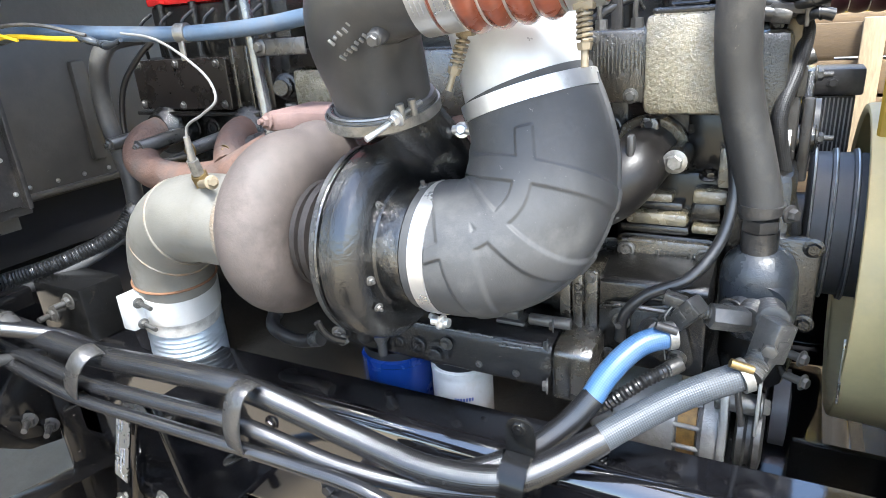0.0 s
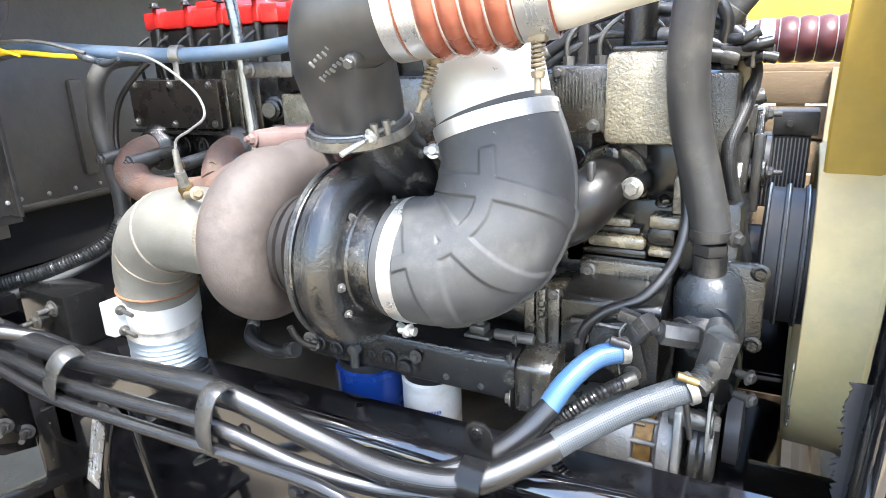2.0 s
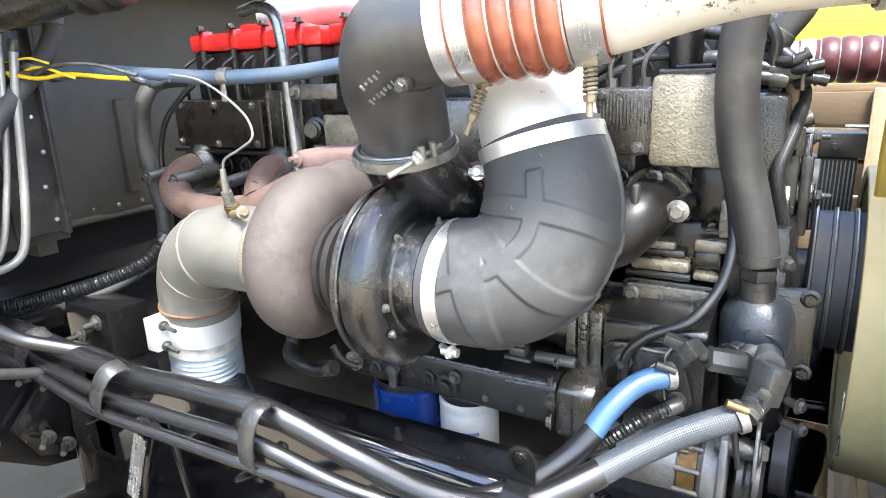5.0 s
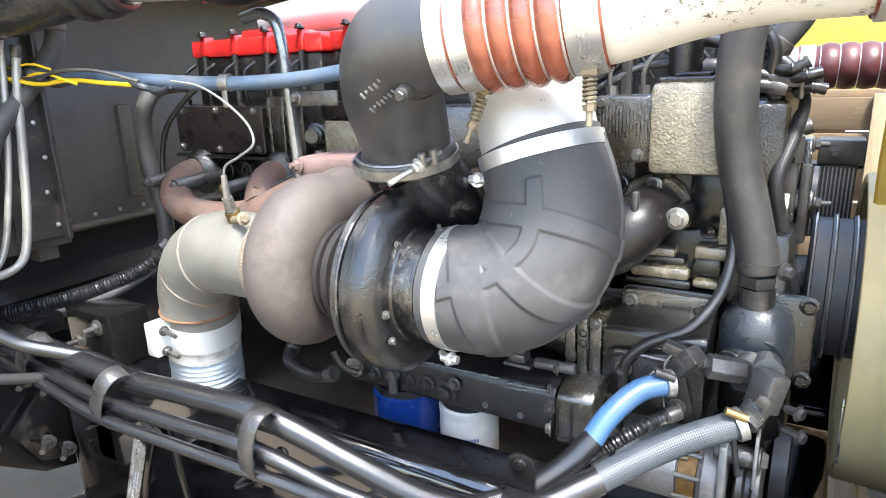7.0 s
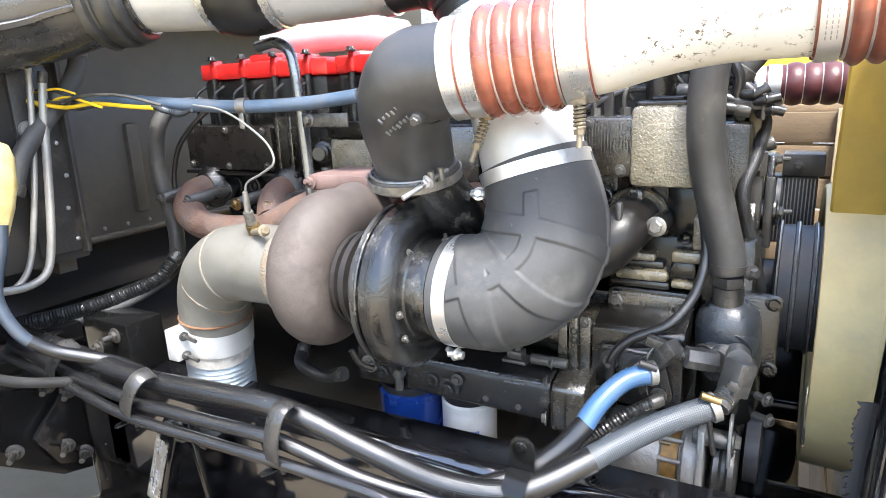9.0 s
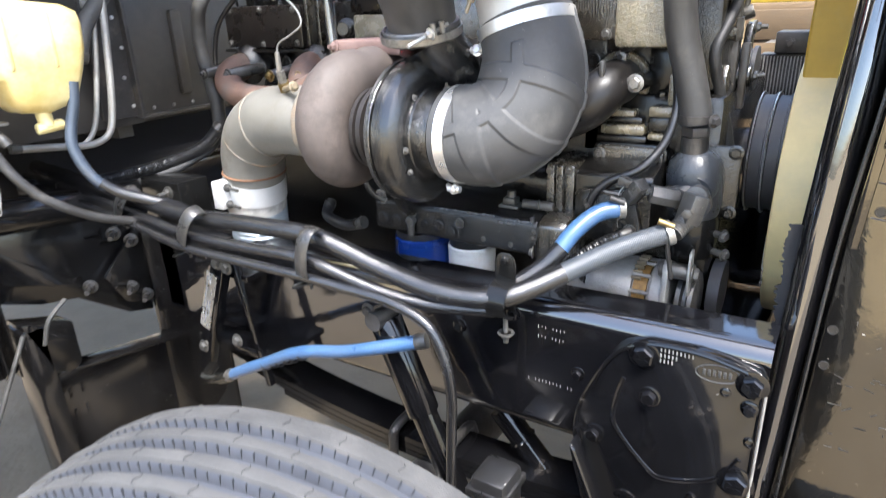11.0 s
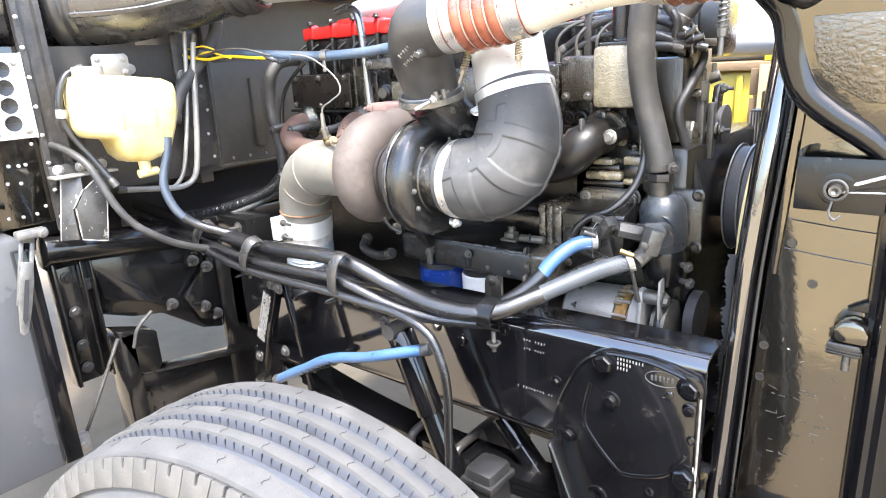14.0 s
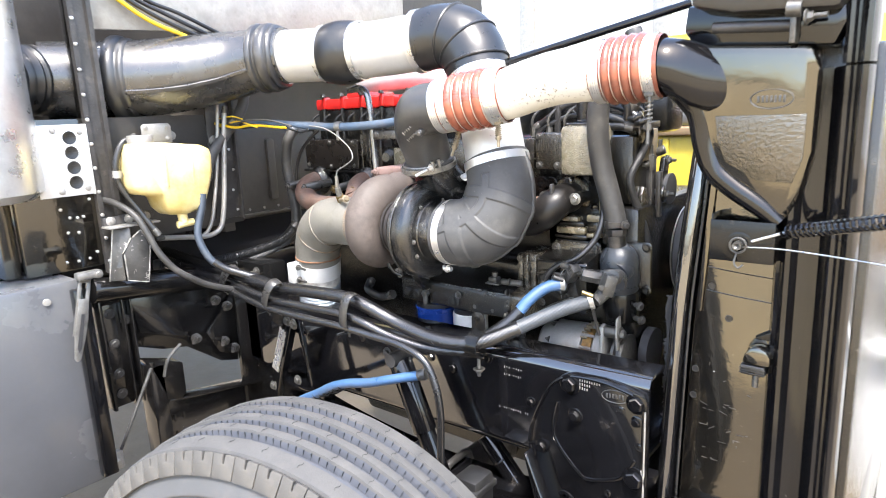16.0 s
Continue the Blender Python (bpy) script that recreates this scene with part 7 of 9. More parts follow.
# ---- firewall and cowl ----
bm = BM()
box(bm, (-1.33, -0.48, 1.235), (-1.29, 0.03, 1.60), 0.0)
box(bm, (-1.33, 0.03, 1.80), (-1.29, 1.5, 2.15), 0.0)
box(bm, (-1.64, -0.62, 1.56), (-1.60, 0.03, 2.2), 0.0)
box(bm, (-1.60, -0.48, 1.56), (-1.33, 0.03, 1.60), 0.0)
tagged(part("wall_firewall", bm, "firewall"), "grey-brown painted cab firewall panel", "wall", kind="structure")
bm = BM()
box(bm, (-1.66, 0.0, 1.185), (-1.60, 1.5, 1.84), 0.0)
box(bm, (-1.60, 0.02, 1.80), (-1.33, 1.5, 1.84), 0.0)
box(bm, (-1.60, -0.02, 1.20), (-1.33, 0.02, 1.70), 0.0)
box(bm, (-1.602, 0.02, 1.205), (-1.592, 1.2, 1.555), 0.003)
box(bm, (-1.60, 0.36, 1.25), (-1.575, 0.40, 1.50), 0.01)
box(bm, (-1.60, 0.02, 1.195), (-1.57, 1.2, 1.207), 0.003)
tagged(part("wall_tunnel", bm, "tunnel"), "dusty dark engine tunnel panel behind the engine", "wall", kind="structure")
TUN = bpy.data.objects["wall_tunnel"]
for k in range(9):
    bm = BM()
    lathe(bm, [(0, 0.006), (0.004, 0.004), (0.005, 0.0)], (-1.592, 0.12 + 0.07 * k, 1.222), (1, 0, 0), 10)
    part("rivet", bm, "galv", TUN)
# plain cab bulk implied by the firewall, added to shade the ground beneath
bm = BM()
box(bm, (-4.2, -0.45, 1.0), (-1.67, 1.45, 3.0), 0.08)
tagged(part("wall_cab_body", bm, "cab_paint"), "dark painted truck cab behind the firewall", "wall", kind="structure")
bm = BM()
box(bm, (-4.2, 0.0, 0.72), (-1.8, 0.95, 0.99), 0.02)
tagged(part("wall_cab_floor", bm, "cab_paint"), "dark underside of the truck cab", "wall", kind="structure")
SH = thing("firewall_flange", (-1.28, 0.0, 1.25), "dark riveted flange strip on the firewall edge", "trim")
bm = BM()
box(bm, (-1.292, -0.075, 1.255), (-1.280, 0.025, 1.75), 0.002)
box(bm, (-1.30, 0.012, 1.25), (-1.262, 0.022, 1.75), 0.002)
part("strip", bm, "dark_steel", SH)
for k in range(7):
    bm = BM()
    lathe(bm, [(0, 0.005), (0.003, 0.004), (0.004, 0.0)], (-1.279, -0.005 if k % 2 else 0.004, 1.28 + k * 0.068), (1, 0, 0), 10)
    part("rivet", bm, "steel", SH)
for y, z, r in ((-0.055, 1.515, 0.018), (-0.20, 1.54, 0.014)):
    bm = BM()
    lathe(bm, [(0, r), (0.006, r * 0.9), (0.007, r * 0.45), (0.012, r * 0.45)], (-1.279, y, z), (1, 0, 0), 20)
    part("grommet", bm, "galv", SH)
POST = thing("cowl_post", (-1.24, -0.43, 1.17), "dark riveted metal cowl post with a bare edge", "post")
bm = BM()
prism(bm, [V(x, y, 1.165) for x, y in ((-1.255, -0.462), (-1.236, -0.462), (-1.236, -0.448), (-1.244, -0.446), (-1.244, -0.418), (-1.234, -0.414), (-1.234, -0.402), (-1.255, -0.402))], (0, 0, 1), 1.03)
part("angle", bm, "dark_steel", POST)
for k in range(12):
    bm = BM()
    lathe(bm, [(0, 0.0055), (0.003, 0.0045), (0.0045, 0.0)], (-1.236, -0.455, 1.20 + 0.066 * k), (1, 0, 0), 12)
    part("rivet", bm, "steel", POST)
bm = BM()
box(bm, (-1.275, -0.66, 1.19), (-1.250, -0.463, 1.60), 0.003)
box(bm, (-1.29, -0.46, 1.19), (-1.256, -0.40, 2.2), 0.003)
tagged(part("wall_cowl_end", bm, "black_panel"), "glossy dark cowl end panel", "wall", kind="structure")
CEP = bpy.data.objects["wall_cowl_end"]
for y, z in ((-0.555, 1.36), (-0.535, 1.335), (-0.515, 1.333), (-0.50, 1.334), (-0.545, 1.295), (-0.518, 1.292), (-0.56, 1.215), (-0.53, 1.213), (-0.50, 1.215), (-0.478, 1.38), (-0.478, 1.23)):
    bm = BM()
    lathe(bm, [(0, 0.0045), (0.002, 0.004), (0.003, 0.0)], (-1.2495, y, z), (1, 0, 0), 10)
    part("rivet", bm, "steel", CEP)
bm = BM()
box(bm, (-2.3, -0.70, 1.19), (-1.28, -0.66, 2.2), 0.004)
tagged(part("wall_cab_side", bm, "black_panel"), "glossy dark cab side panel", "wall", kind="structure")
BR = thing("perforated_bracket", (-1.24, -0.52, 1.39), "pale aluminium bracket with four round mesh holes", "bracket")
bm = BM()
box(bm, (-1.248, -0.60, 1.394), (-1.242, -0.4635, 1.585), 0.002)
box(bm, (-1.242, -0.4675, 1.394), (-1.230, -0.4635, 1.585), 0.0015)
part("plate", bm, "white_alu", BR)
for z in (1.430, 1.470, 1.510, 1.550):
    bm = BM()
    lathe(bm, [(0, 0.0178), (0.0012, 0.0170), (0.0006, 0.0160), (0.0006, 0.0)], (-1.2418, -0.506, z), (1, 0, 0), 28)
    hole = part("hole", bm, "rubber_black", BR, "dark round mesh hole")
    for k in range(5):
        bm = BM()
        hw = math.sqrt(0.0155 ** 2 - (0.006 * (k - 2)) ** 2)
        cyl(bm, (-1.2408, -0.506 - hw, z + 0.006 * (k - 2)), (-1.2408, -0.506 + hw, z + 0.006 * (k - 2)), 0.0003, seg=4)
        part("mesh_wire", bm, "dark_steel", hole)
for y, z in ((-0.478, 1.412), (-0.478, 1.565), (-0.545, 1.408), (-0.545, 1.57)):
    bm = BM()
    lathe(bm, [(0, 0.009), (0.002, 0.008), (0.005, 0.006), (0.006, 0.0)], (-1.242, y, z), (1, 0, 0), 14)
    part("rivet", bm, "galv", BR)
BENT = thing("bent_bracket", (-1.17, -0.43, 1.13), "scuffed black bent bracket with bare worn edges on the cowl", "bracket")
for name, out, d, edges in (
        ("flange", [(-1.195, -0.478, 1.150), (-1.166, -0.446, 1.150), (-1.166, -0.446, 1.225), (-1.160, -0.418, 1.268), (-1.164, -0.416, 1.298), (-1.195, -0.448, 1.300)], V(0.5, -0.5, 0), ((0, 5), (2, 3))),
        ("front_plate", [(-1.166, -0.444, 1.148), (-1.156, -0.391, 1.134), (-1.156, -0.372, 1.246), (-1.158, -0.394, 1.286), (-1.160, -0.418, 1.268), (-1.166, -0.444, 1.225)], V(1, 0.12, 0), ((1, 2), (2, 3), (3, 4), (0, 5), (0, 1)))):
    bm = BM()
    prism(bm, [V(*p) for p in out], d, 0.005, 0.001)
    fl = part(name, bm, "scratched", BENT)
    for a, b in edges:
        bm = BM()
        p0, p1 = V(*out[a]) + d.normalized() * 0.004, V(*out[b]) + d.normalized() * 0.004
        tube(bm, [(*p0, 0.0010), (*p0.lerp(p1, 0.3), 0.0024), (*p0.lerp(p1, 0.6), 0.0014), (*p0.lerp(p1, 0.85), 0.0026), (*p1, 0.0012)], 0.002, 8, 4)
        part("worn_edge", bm, "worn_edge", fl)
bm = BM()
box(bm, (-1.21, -0.475, 1.298), (-1.158, -0.33, 1.304), 0.002)
part("mount_strap", bm, "galv", BENT)
bm = BM()
prism(bm, [V(-1.205, -0.47, 1.300), V(-1.205, -0.335, 1.300), V(-1.205, -0.325, 1.318), V(-1.205, -0.335, 1.332), V(-1.205, -0.47, 1.326)], (1, 0, 0), 0.004, 0.001)
part("mount_tab", bm, "dark_steel", BENT)
for y in (-0.45, -0.40, -0.35):
    bm = BM()
    hexbolt(bm, (-1.201, y, 1.316), (1, 0, 0), 0.009, 0.007, True, 0.006)
    part("bolt", bm, "galv", BENT)

# washer tank
TANK = thing("washer_tank", (-1.12, -0.30, 1.30), "yellowed translucent plastic washer fluid tank", "reservoir")
bm = BM()
prof = [(-0.414, 1.412), (-0.412, 1.450), (-0.408, 1.500), (-0.400, 1.524), (-0.380, 1.530), (-0.30, 1.524), (-0.200, 1.512), (-0.176, 1.500), (-0.170, 1.478), (-0.174, 1.430), (-0.186, 1.390), (-0.205, 1.345), (-0.222, 1.325), (-0.27, 1.313), (-0.318, 1.320), (-0.335, 1.338), (-0.343, 1.366), (-0.352, 1.378), (-0.395, 1.386), (-0.408, 1.394)]
loops = []
for dx, s in ((0.0, 0.84), (-0.006, 0.92), (-0.016, 0.975), (-0.030, 1.0), (-0.085, 1.0), (-0.10, 0.975), (-0.110, 0.92)):
    loops.append([V(-1.095 + dx, -0.293 + (y + 0.293) * s, 1.430 + (z - 1.430) * s) for y, z in prof])
rings(bm, loops)
part("body", bm, "yellow_tank", TANK, angle=70)
for y in (-0.325, -0.245):
    bm = BM()
    box(bm, (-1.0965, y - 0.004, 1.40), (-1.0925, y + 0.004, 1.50), 0.002)
    part("moulded_ridge", bm, "yellow_tank", TANK)
bm = BM()
cyl(bm, (-1.15, -0.36, 1.515), (-1.15, -0.36, 1.548), 0.034, seg=24, bev=0.004)
part("cap", bm, "galv", TANK, "grey filler cap")
bm = BM()
cyl(bm, (-1.125, -0.28, 1.318), (-1.12, -0.28, 1.29), 0.014, seg=16)
cyl(bm, (-1.12, -0.30, 1.287), (-1.12, -0.25, 1.29), 0.011, seg=16, bev=0.002)
part("pump", bm, "yellow_tank", TANK)

bm = BM()
prism(bm, [V(-1.246, -0.308, 1.520), V(-1.246, -0.217, 1.520), V(-1.246, -0.217, 1.570), V(-1.246, -0.225, 1.578), V(-1.246, -0.300, 1.578), V(-1.246, -0.308, 1.570)], (1, 0, 0), 0.004, 0.001)
for y, z in ((-0.296, 1.566), (-0.230, 1.566), (-0.230, 1.533)):
    hexbolt(bm, (-1.242, y, z), (1, 0, 0), 0.006, 0.004)
tagged(part("mounting_plate", bm, "galv"), "dull galvanised plate bolted on the firewall above the tank", "plate")

# ---- hoses along the rail ----
def hose(name, pts, r, mat, label, seg=20, res=8, ripple=0.0, pitch=0.01):
    b = BM()
    tube(b, pts, r, seg, res, True, ripple, pitch)
    if mat.startswith("hose_") and not ripple:
        # length along the hose and the way round it, both in metres, for the braid
        uv = b.loops.layers.uv.new("along")
        line = [Vector(q[:3]) for q in spline(pts, res)]
        run = [0.0]
        for q0, q1 in zip(line, line[1:]):
            run.append(run[-1] + (q1 - q0).length)
        girth = round(2 * math.pi * r * 1100.0 / (2 * math.pi)) * 2 * math.pi / 1100.0
        b.verts.index_update()
        for f in b.faces:
            if len(f.verts) != 4:
                continue
            ks = [lp.vert.index % seg for lp in f.loops]
            wrap = max(ks) - min(ks) > 1
            for lp, k in zip(f.loops, ks):
                lp[uv].uv = (run[lp.vert.index // seg], girth * ((k + seg if wrap and k == 0 else k) / seg))
    ob = tagged(part(name, b, mat), label, "hose", "hoses along the frame")
    if r > 0.006 and name not in ("blue_hose", "grey_hose", "black_hose", "rear_hose", "tank_hose", "fuel_line", "frame_hose", "vent_hose", "firewall_tube"):
        for q0, q1 in ((pts[0], pts[1]), (pts[-1], pts[-2])):
            q0, q1 = Vector(q0), Vector(q1)
            d = (q1 - q0).normalized()
            b = BM()
            lathe(b, [(-0.004, r * 0.8), (-0.004, r * 1.12), (0.004, r * 1.18), (0.016, r * 1.12), (0.018, r)], q0, d, 18)
            part("ferrule", b, "fit_steel", ob)
    return ob


hose("frame_hose", [(-1.55, -0.13, 1.13), (-1.30, -0.145, 1.12), (-1.10, -0.155, 1.115), (-0.90, -0.145, 1.095), (-0.73, -0.135, 1.10), (-0.585, -0.125, 1.098), (-0.45, -0.10, 1.050), (-0.33, -0.090, 1.026), (-0.235, -0.065, 1.028), (-0.160, -0.008, 1.059), (-0.150, 0.001, 1.064)], 0.0178, "hose_black", "thick black braided hose strapped along the frame")
hose("frame_hose", [(-1.55, -0.16, 1.11), (-1.30, -0.17, 1.105), (-1.10, -0.175, 1.09), (-0.90, -0.172, 1.066), (-0.73, -0.160, 1.062), (-0.585, -0.152, 1.062), (-0.45, -0.125, 1.020), (-0.36, -0.10, 1.002), (-0.24, -0.07, 1.005)], 0.0115, "hose_black", "black braided hose strapped along the frame")
hose("frame_hose", [(-1.45, -0.185, 1.10), (-1.25, -0.19, 1.09), (-1.05, -0.188, 1.066), (-0.90, -0.186, 1.044), (-0.73, -0.172, 1.035), (-0.585, -0.162, 1.032), (-0.50, -0.15, 1.022), (-0.40, -0.142, 1.012), (-0.33, -0.14, 0.985), (-0.300, -0.14, 0.93), (-0.289, -0.14, 0.86), (-0.292, -0.14, 0.78), (-0.297, -0.14, 0.66)], 0.0095, "hose_black", "thin black hose dropping behind the wheel")
hose("frame_hose", [(-0.44, -0.105, 1.048), (-0.36, -0.06, 1.00), (-0.25, -0.045, 1.012), (-0.20, -0.02, 1.04)], 0.007, "hose_black", "thin black hose under the bundle")
hose("grey_hose", [(-0.165, -0.012, 1.056), (-0.13, 0.02, 1.075), (-0.07, 0.065, 1.105), (-0.01, 0.10, 1.128)], 0.0170, "hose_grey", "dusty grey braided hose running up to the engine")
hose("black_hose", [(-0.36, -0.085, 1.004), (-0.29, -0.050, 1.010), (-0.235, -0.012, 1.030), (-0.195, 0.022, 1.062), (-0.172, 0.044, 1.091)], 0.0158, "hose_black", "black braided hose branching to the engine")
hose("blue_hose", [(-0.178, 0.037, 1.082), (-0.16, 0.065, 1.115), (-0.13, 0.10, 1.143), (-0.095, 0.125, 1.150)], 0.0150, "hose_blue", "bright blue rubber hose bending up to a steel elbow")
hose("brake_hose", [(-0.86, -0.16, 0.735), (-0.79, -0.16, 0.775), (-0.723, -0.16, 0.81), (-0.655, -0.16, 0.848), (-0.60, -0.155, 0.868), (-0.52, -0.15, 0.888), (-0.443, -0.14, 0.913), (-0.36, -0.11, 0.935)], 0.0125, "hose_blue", "blue hose behind the tyre")
BF = thing("hose_union", (-0.90, -0.16, 0.72), "black hex union on the end of the brake hose", "hose fitting")
bm = BM()
cyl(bm, (-0.852, -0.160, 0.739), (-0.900, -0.160, 0.716), 0.0150, seg=6, bev=0.002)
part("nut", bm, "black_cast", BF)
bm = BM()
tube(bm, [(-0.895, -0.160, 0.718, 0.011), (-0.935, -0.158, 0.702, 0.011), (-0.975, -0.145, 0.690, 0.012), (-1.00, -0.10, 0.685, 0.012)], 0.011, 16, 6)
part("elbow", bm, "black_cast", BF)
BW = thing("hose_wrap", (-0.66, -0.16, 0.83), "dark spiral wrap on the blue brake hose", "hose wrap")
for k in range(6):
    bm = BM()
    torus(bm, V(-0.79, -0.16, 0.775).lerp(V(-0.60, -0.155, 0.868), 0.30 + 0.11 * k + 0.02 * (k % 2)), (0.80, 0.05, 0.46 + 0.2 * (k % 2)), 0.0130, 0.0016, 24, 6, 1.6)
    part("wrap_ring", bm, "rubber_black", BW)
for at, tilt, hgt in (((-0.575, -0.148, 1.072), 10, 0.052), ((-0.882, -0.168, 1.076), 26, 0.050), ((-1.09, -0.17, 1.10), 32, 0.045)):
    th = thing("hose_strap", at, "bent worn steel strap clamped round the hoses", "strap", "hose straps")
    m = Matrix.Translation(at) @ Matrix.Rotation(radians(tilt), 4, 'Y')
    loops = []
    for k in range(25):
        a = radians(-96 + 215 * k / 24)
        ca, sa = math.cos(a), math.sin(a)
        e = V(0, -ca, sa)
        c = V(0.0, -0.026 * (abs(ca) ** 0.7) * (1 if ca > 0 else -1), hgt * sa)
        loops.append([m @ (c + V(-0.0140, 0, 0)), m @ (c + e * 0.0020 + V(-0.0138, 0, 0)), m @ (c + e * 0.0026 + V(-0.0130, 0, 0)), m @ (c + e * 0.0026 + V(0.0130, 0, 0)), m @ (c + e * 0.0020 + V(0.0138, 0, 0)), m @ (c + V(0.0140, 0, 0))])
    bm = BM()
    rings(bm, loops)
    part("strap", bm, "dark_strap", th)
    # folded foot of the strap with a rounded end and a slot
    bm = BM()
    out = [V(0.010, 0.004), V(0.010, -0.026)] + [V(0.010 * math.cos(b), -0.026 - 0.010 * math.sin(b)) for b in [math.pi * q / 8 for q in range(1, 8)]] + [V(-0.010, -0.026), V(-0.010, 0.004)]
    base = m @ V(0, 0, -hgt - 0.004)
    tip = Matrix.Translation(base) @ Matrix.Rotation(radians(-38), 4, 'Z') @ Matrix.Rotation(radians(14), 4, 'X')
    prism(bm, [tip @ V(p.x, p.y, 0) for p in out], V(0, 0, 1), 0.0032, 0.0008)
    part("foot", bm, "black_satin", th, "black folded strap foot")
    bm = BM()
    hexbolt(bm, tip @ V(0.0, 0.0, -0.001), (0, 0, -1), 0.006, 0.006, True, 0.008)
    part("bolt", bm, "bolt", th)
BK = thing("hose_bracket", (-0.235, -0.05, 1.0), "black bolted bracket holding the hoses", "bracket")
bm = BM()
prism(bm, [V(-0.252, -0.046, 1.0), V(-0.214, -0.046, 1.0), V(-0.214, -0.046, 1.085), V(-0.218, -0.046, 1.097), V(-0.226, -0.046, 1.103), V(-0.240, -0.046, 1.103), V(-0.248, -0.046, 1.097), V(-0.252, -0.046, 1.085)], (0, -1, 0), 0.005, 0.0012)
part("plate", bm, "black_satin", BK)
bm = BM()
loops = []
for k in range(13):
    a = radians(-90 + 180 * k / 12)
    loops.append([V(x, -0.052 - 0.034 * math.cos(a) - q * math.cos(a), 1.022 + 0.030 * math.sin(a) + q * math.sin(a)) for x, q in ((-0.250, 0.0), (-0.250, 0.003), (-0.216, 0.003), (-0.216, 0.0))])
rings(bm, loops)
part("saddle", bm, "black_satin", BK)
bm = BM()
lathe(bm, [(0, 0.0085), (0.003, 0.0085), (0.004, 0.007), (0.004, 0.004), (0.007, 0.004)], (-0.233, -0.051, 1.090), (0, -1, 0), 20)
part("eyelet", bm, "black_satin", BK)
bm = BM()
cyl(bm, (-0.226, -0.062, 0.99), (-0.224, -0.064, 0.962), 0.0045, seg=10)
hexbolt(bm, (-0.224, -0.064, 0.966), (0, 0, -1), 0.010, 0.009, True, 0.01)
part("bolt", bm, "bolt", BK)

# ---- steering, shock absorber, lower parts ----
SHK = thing("shock_absorber", (-0.4, -0.1, 0.6), "glossy black shock absorber", "shock absorber")
bm = BM()
cyl(bm, (-0.462, -0.09, 0.945), (-0.385, -0.09, 0.765), 0.031, seg=28, bev=0.003)
cyl(bm, (-0.390, -0.09, 0.775), (-0.29, -0.09, 0.55), 0.025, seg=28)
part("tube", bm, "black_gloss", SHK)
bm = BM()
cyl(bm, (-0.46, -0.05, 0.955), (-0.46, -0.13, 0.955), 0.018, seg=20)
hexbolt(bm, (-0.475, -0.12, 0.972), (0, -1, 0), 0.010, 0.01)
part("eye", bm, "dark_steel", SHK)
DRAG = thing("drag_link", (-0.2, 0.1, 0.5), "black steering drag link tube", "steering link")
bm = BM()
cyl(bm, (-0.30, 0.06, 0.71), (-0.08, 0.07, 0.46), 0.026, seg=24)
torus(bm, (-0.25, 0.0623, 0.653), (0.66, 0.03, -0.75), 0.027, 0.003, 24, 6)
part("tube", bm, "black_gloss", DRAG)
bm = BM()
box(bm, (-0.26, -0.14, 0.58), (-0.19, -0.06, 0.705), 0.012)
box(bm, (-0.265, -0.145, 0.665), (-0.185, -0.055, 0.682), 0.004)
tagged(part("bump_stop", bm, "rubber_black"), "black rubber bump stop block", "bump stop")
bm = BM()
cyl(bm, (-0.45, -0.45, 0.50), (-0.45, 1.35, 0.50), 0.055, seg=20)
tagged(part("front_axle", bm, "dark_steel"), "dark steel front axle beam", "axle")

# tag strut and cab support frame
TAG = thing("cab_strut", (-0.85, -0.2, 0.75), "black cab support strut with a pale printed label", "strut")
bm = BM()
box(bm, (-0.020, -0.013, -0.19), (0.020, 0.013, 0.150), 0.003, Matrix.Translation((-0.964, -0.094, 0.846)) @ Matrix.Rotation(radians(23), 4, 'Y'))
box(bm, (-0.008, -0.008, -0.18), (0.008, 0.008, 0.135), 0.003, Matrix.Translation((-0.862, -0.080, 0.852)) @ Matrix.Rotation(radians(-12), 4, 'Y'))
part("bar", bm, "black_gloss", TAG)
bm = BM()
LM = Matrix.Translation((-0.961, -0.1085, 0.873)) @ Matrix.Rotation(radians(23), 4, 'Y')
box(bm, (-0.0165, -0.0015, -0.080), (0.0165, 0.0, 0.080), 0.0, LM)
lab = part("label", bm, "label", TAG, "pale sticker with small print")
random.seed(3)
for col in range(3):
    z = 0.070
    while z > -0.066:
        L = 0.004 + 0.008 * random.random()
        if random.random() < 0.8:
            bm = BM()
            box(bm, (-0.0115 + 0.008 * col, -0.0022, z - L), (-0.0085 + 0.008 * col + 0.0015 * (col == 1), -0.0014, z), 0.0, LM)
            part("print_bar", bm, "ink", lab)
        z -= L + 0.003
bm = BM()
box(bm, (-1.07, -0.081, 0.735), (-0.80, 0.0, 0.752), 0.003)
part("mount_plate", bm, "black_gloss", TAG)
bm = BM()
box(bm, (-0.93, -0.081, 0.93), (-0.85, 0.0, 0.945), 0.003)
part("mount_plate", bm, "black_gloss", TAG)
for at in ((-0.908, -0.107, 0.976), (-0.880, -0.105, 0.970), (-0.885, -0.105, 0.79), (-1.014, -0.105, 0.74)):
    bm = BM()
    hexbolt(bm, at, (0, -1, 0), 0.011, 0.010)
    part("bolt", bm, "fit_steel", TAG)
CABF = thing("cab_mount_frame", (-1.3, -0.2, 0.5), "black painted cab mount frame with bolts", "cab mount")
bm = BM()
cyl(bm, (-1.285, -0.50, 1.115), (-1.285, -0.16, 1.075), 0.040, seg=20, bev=0.004)
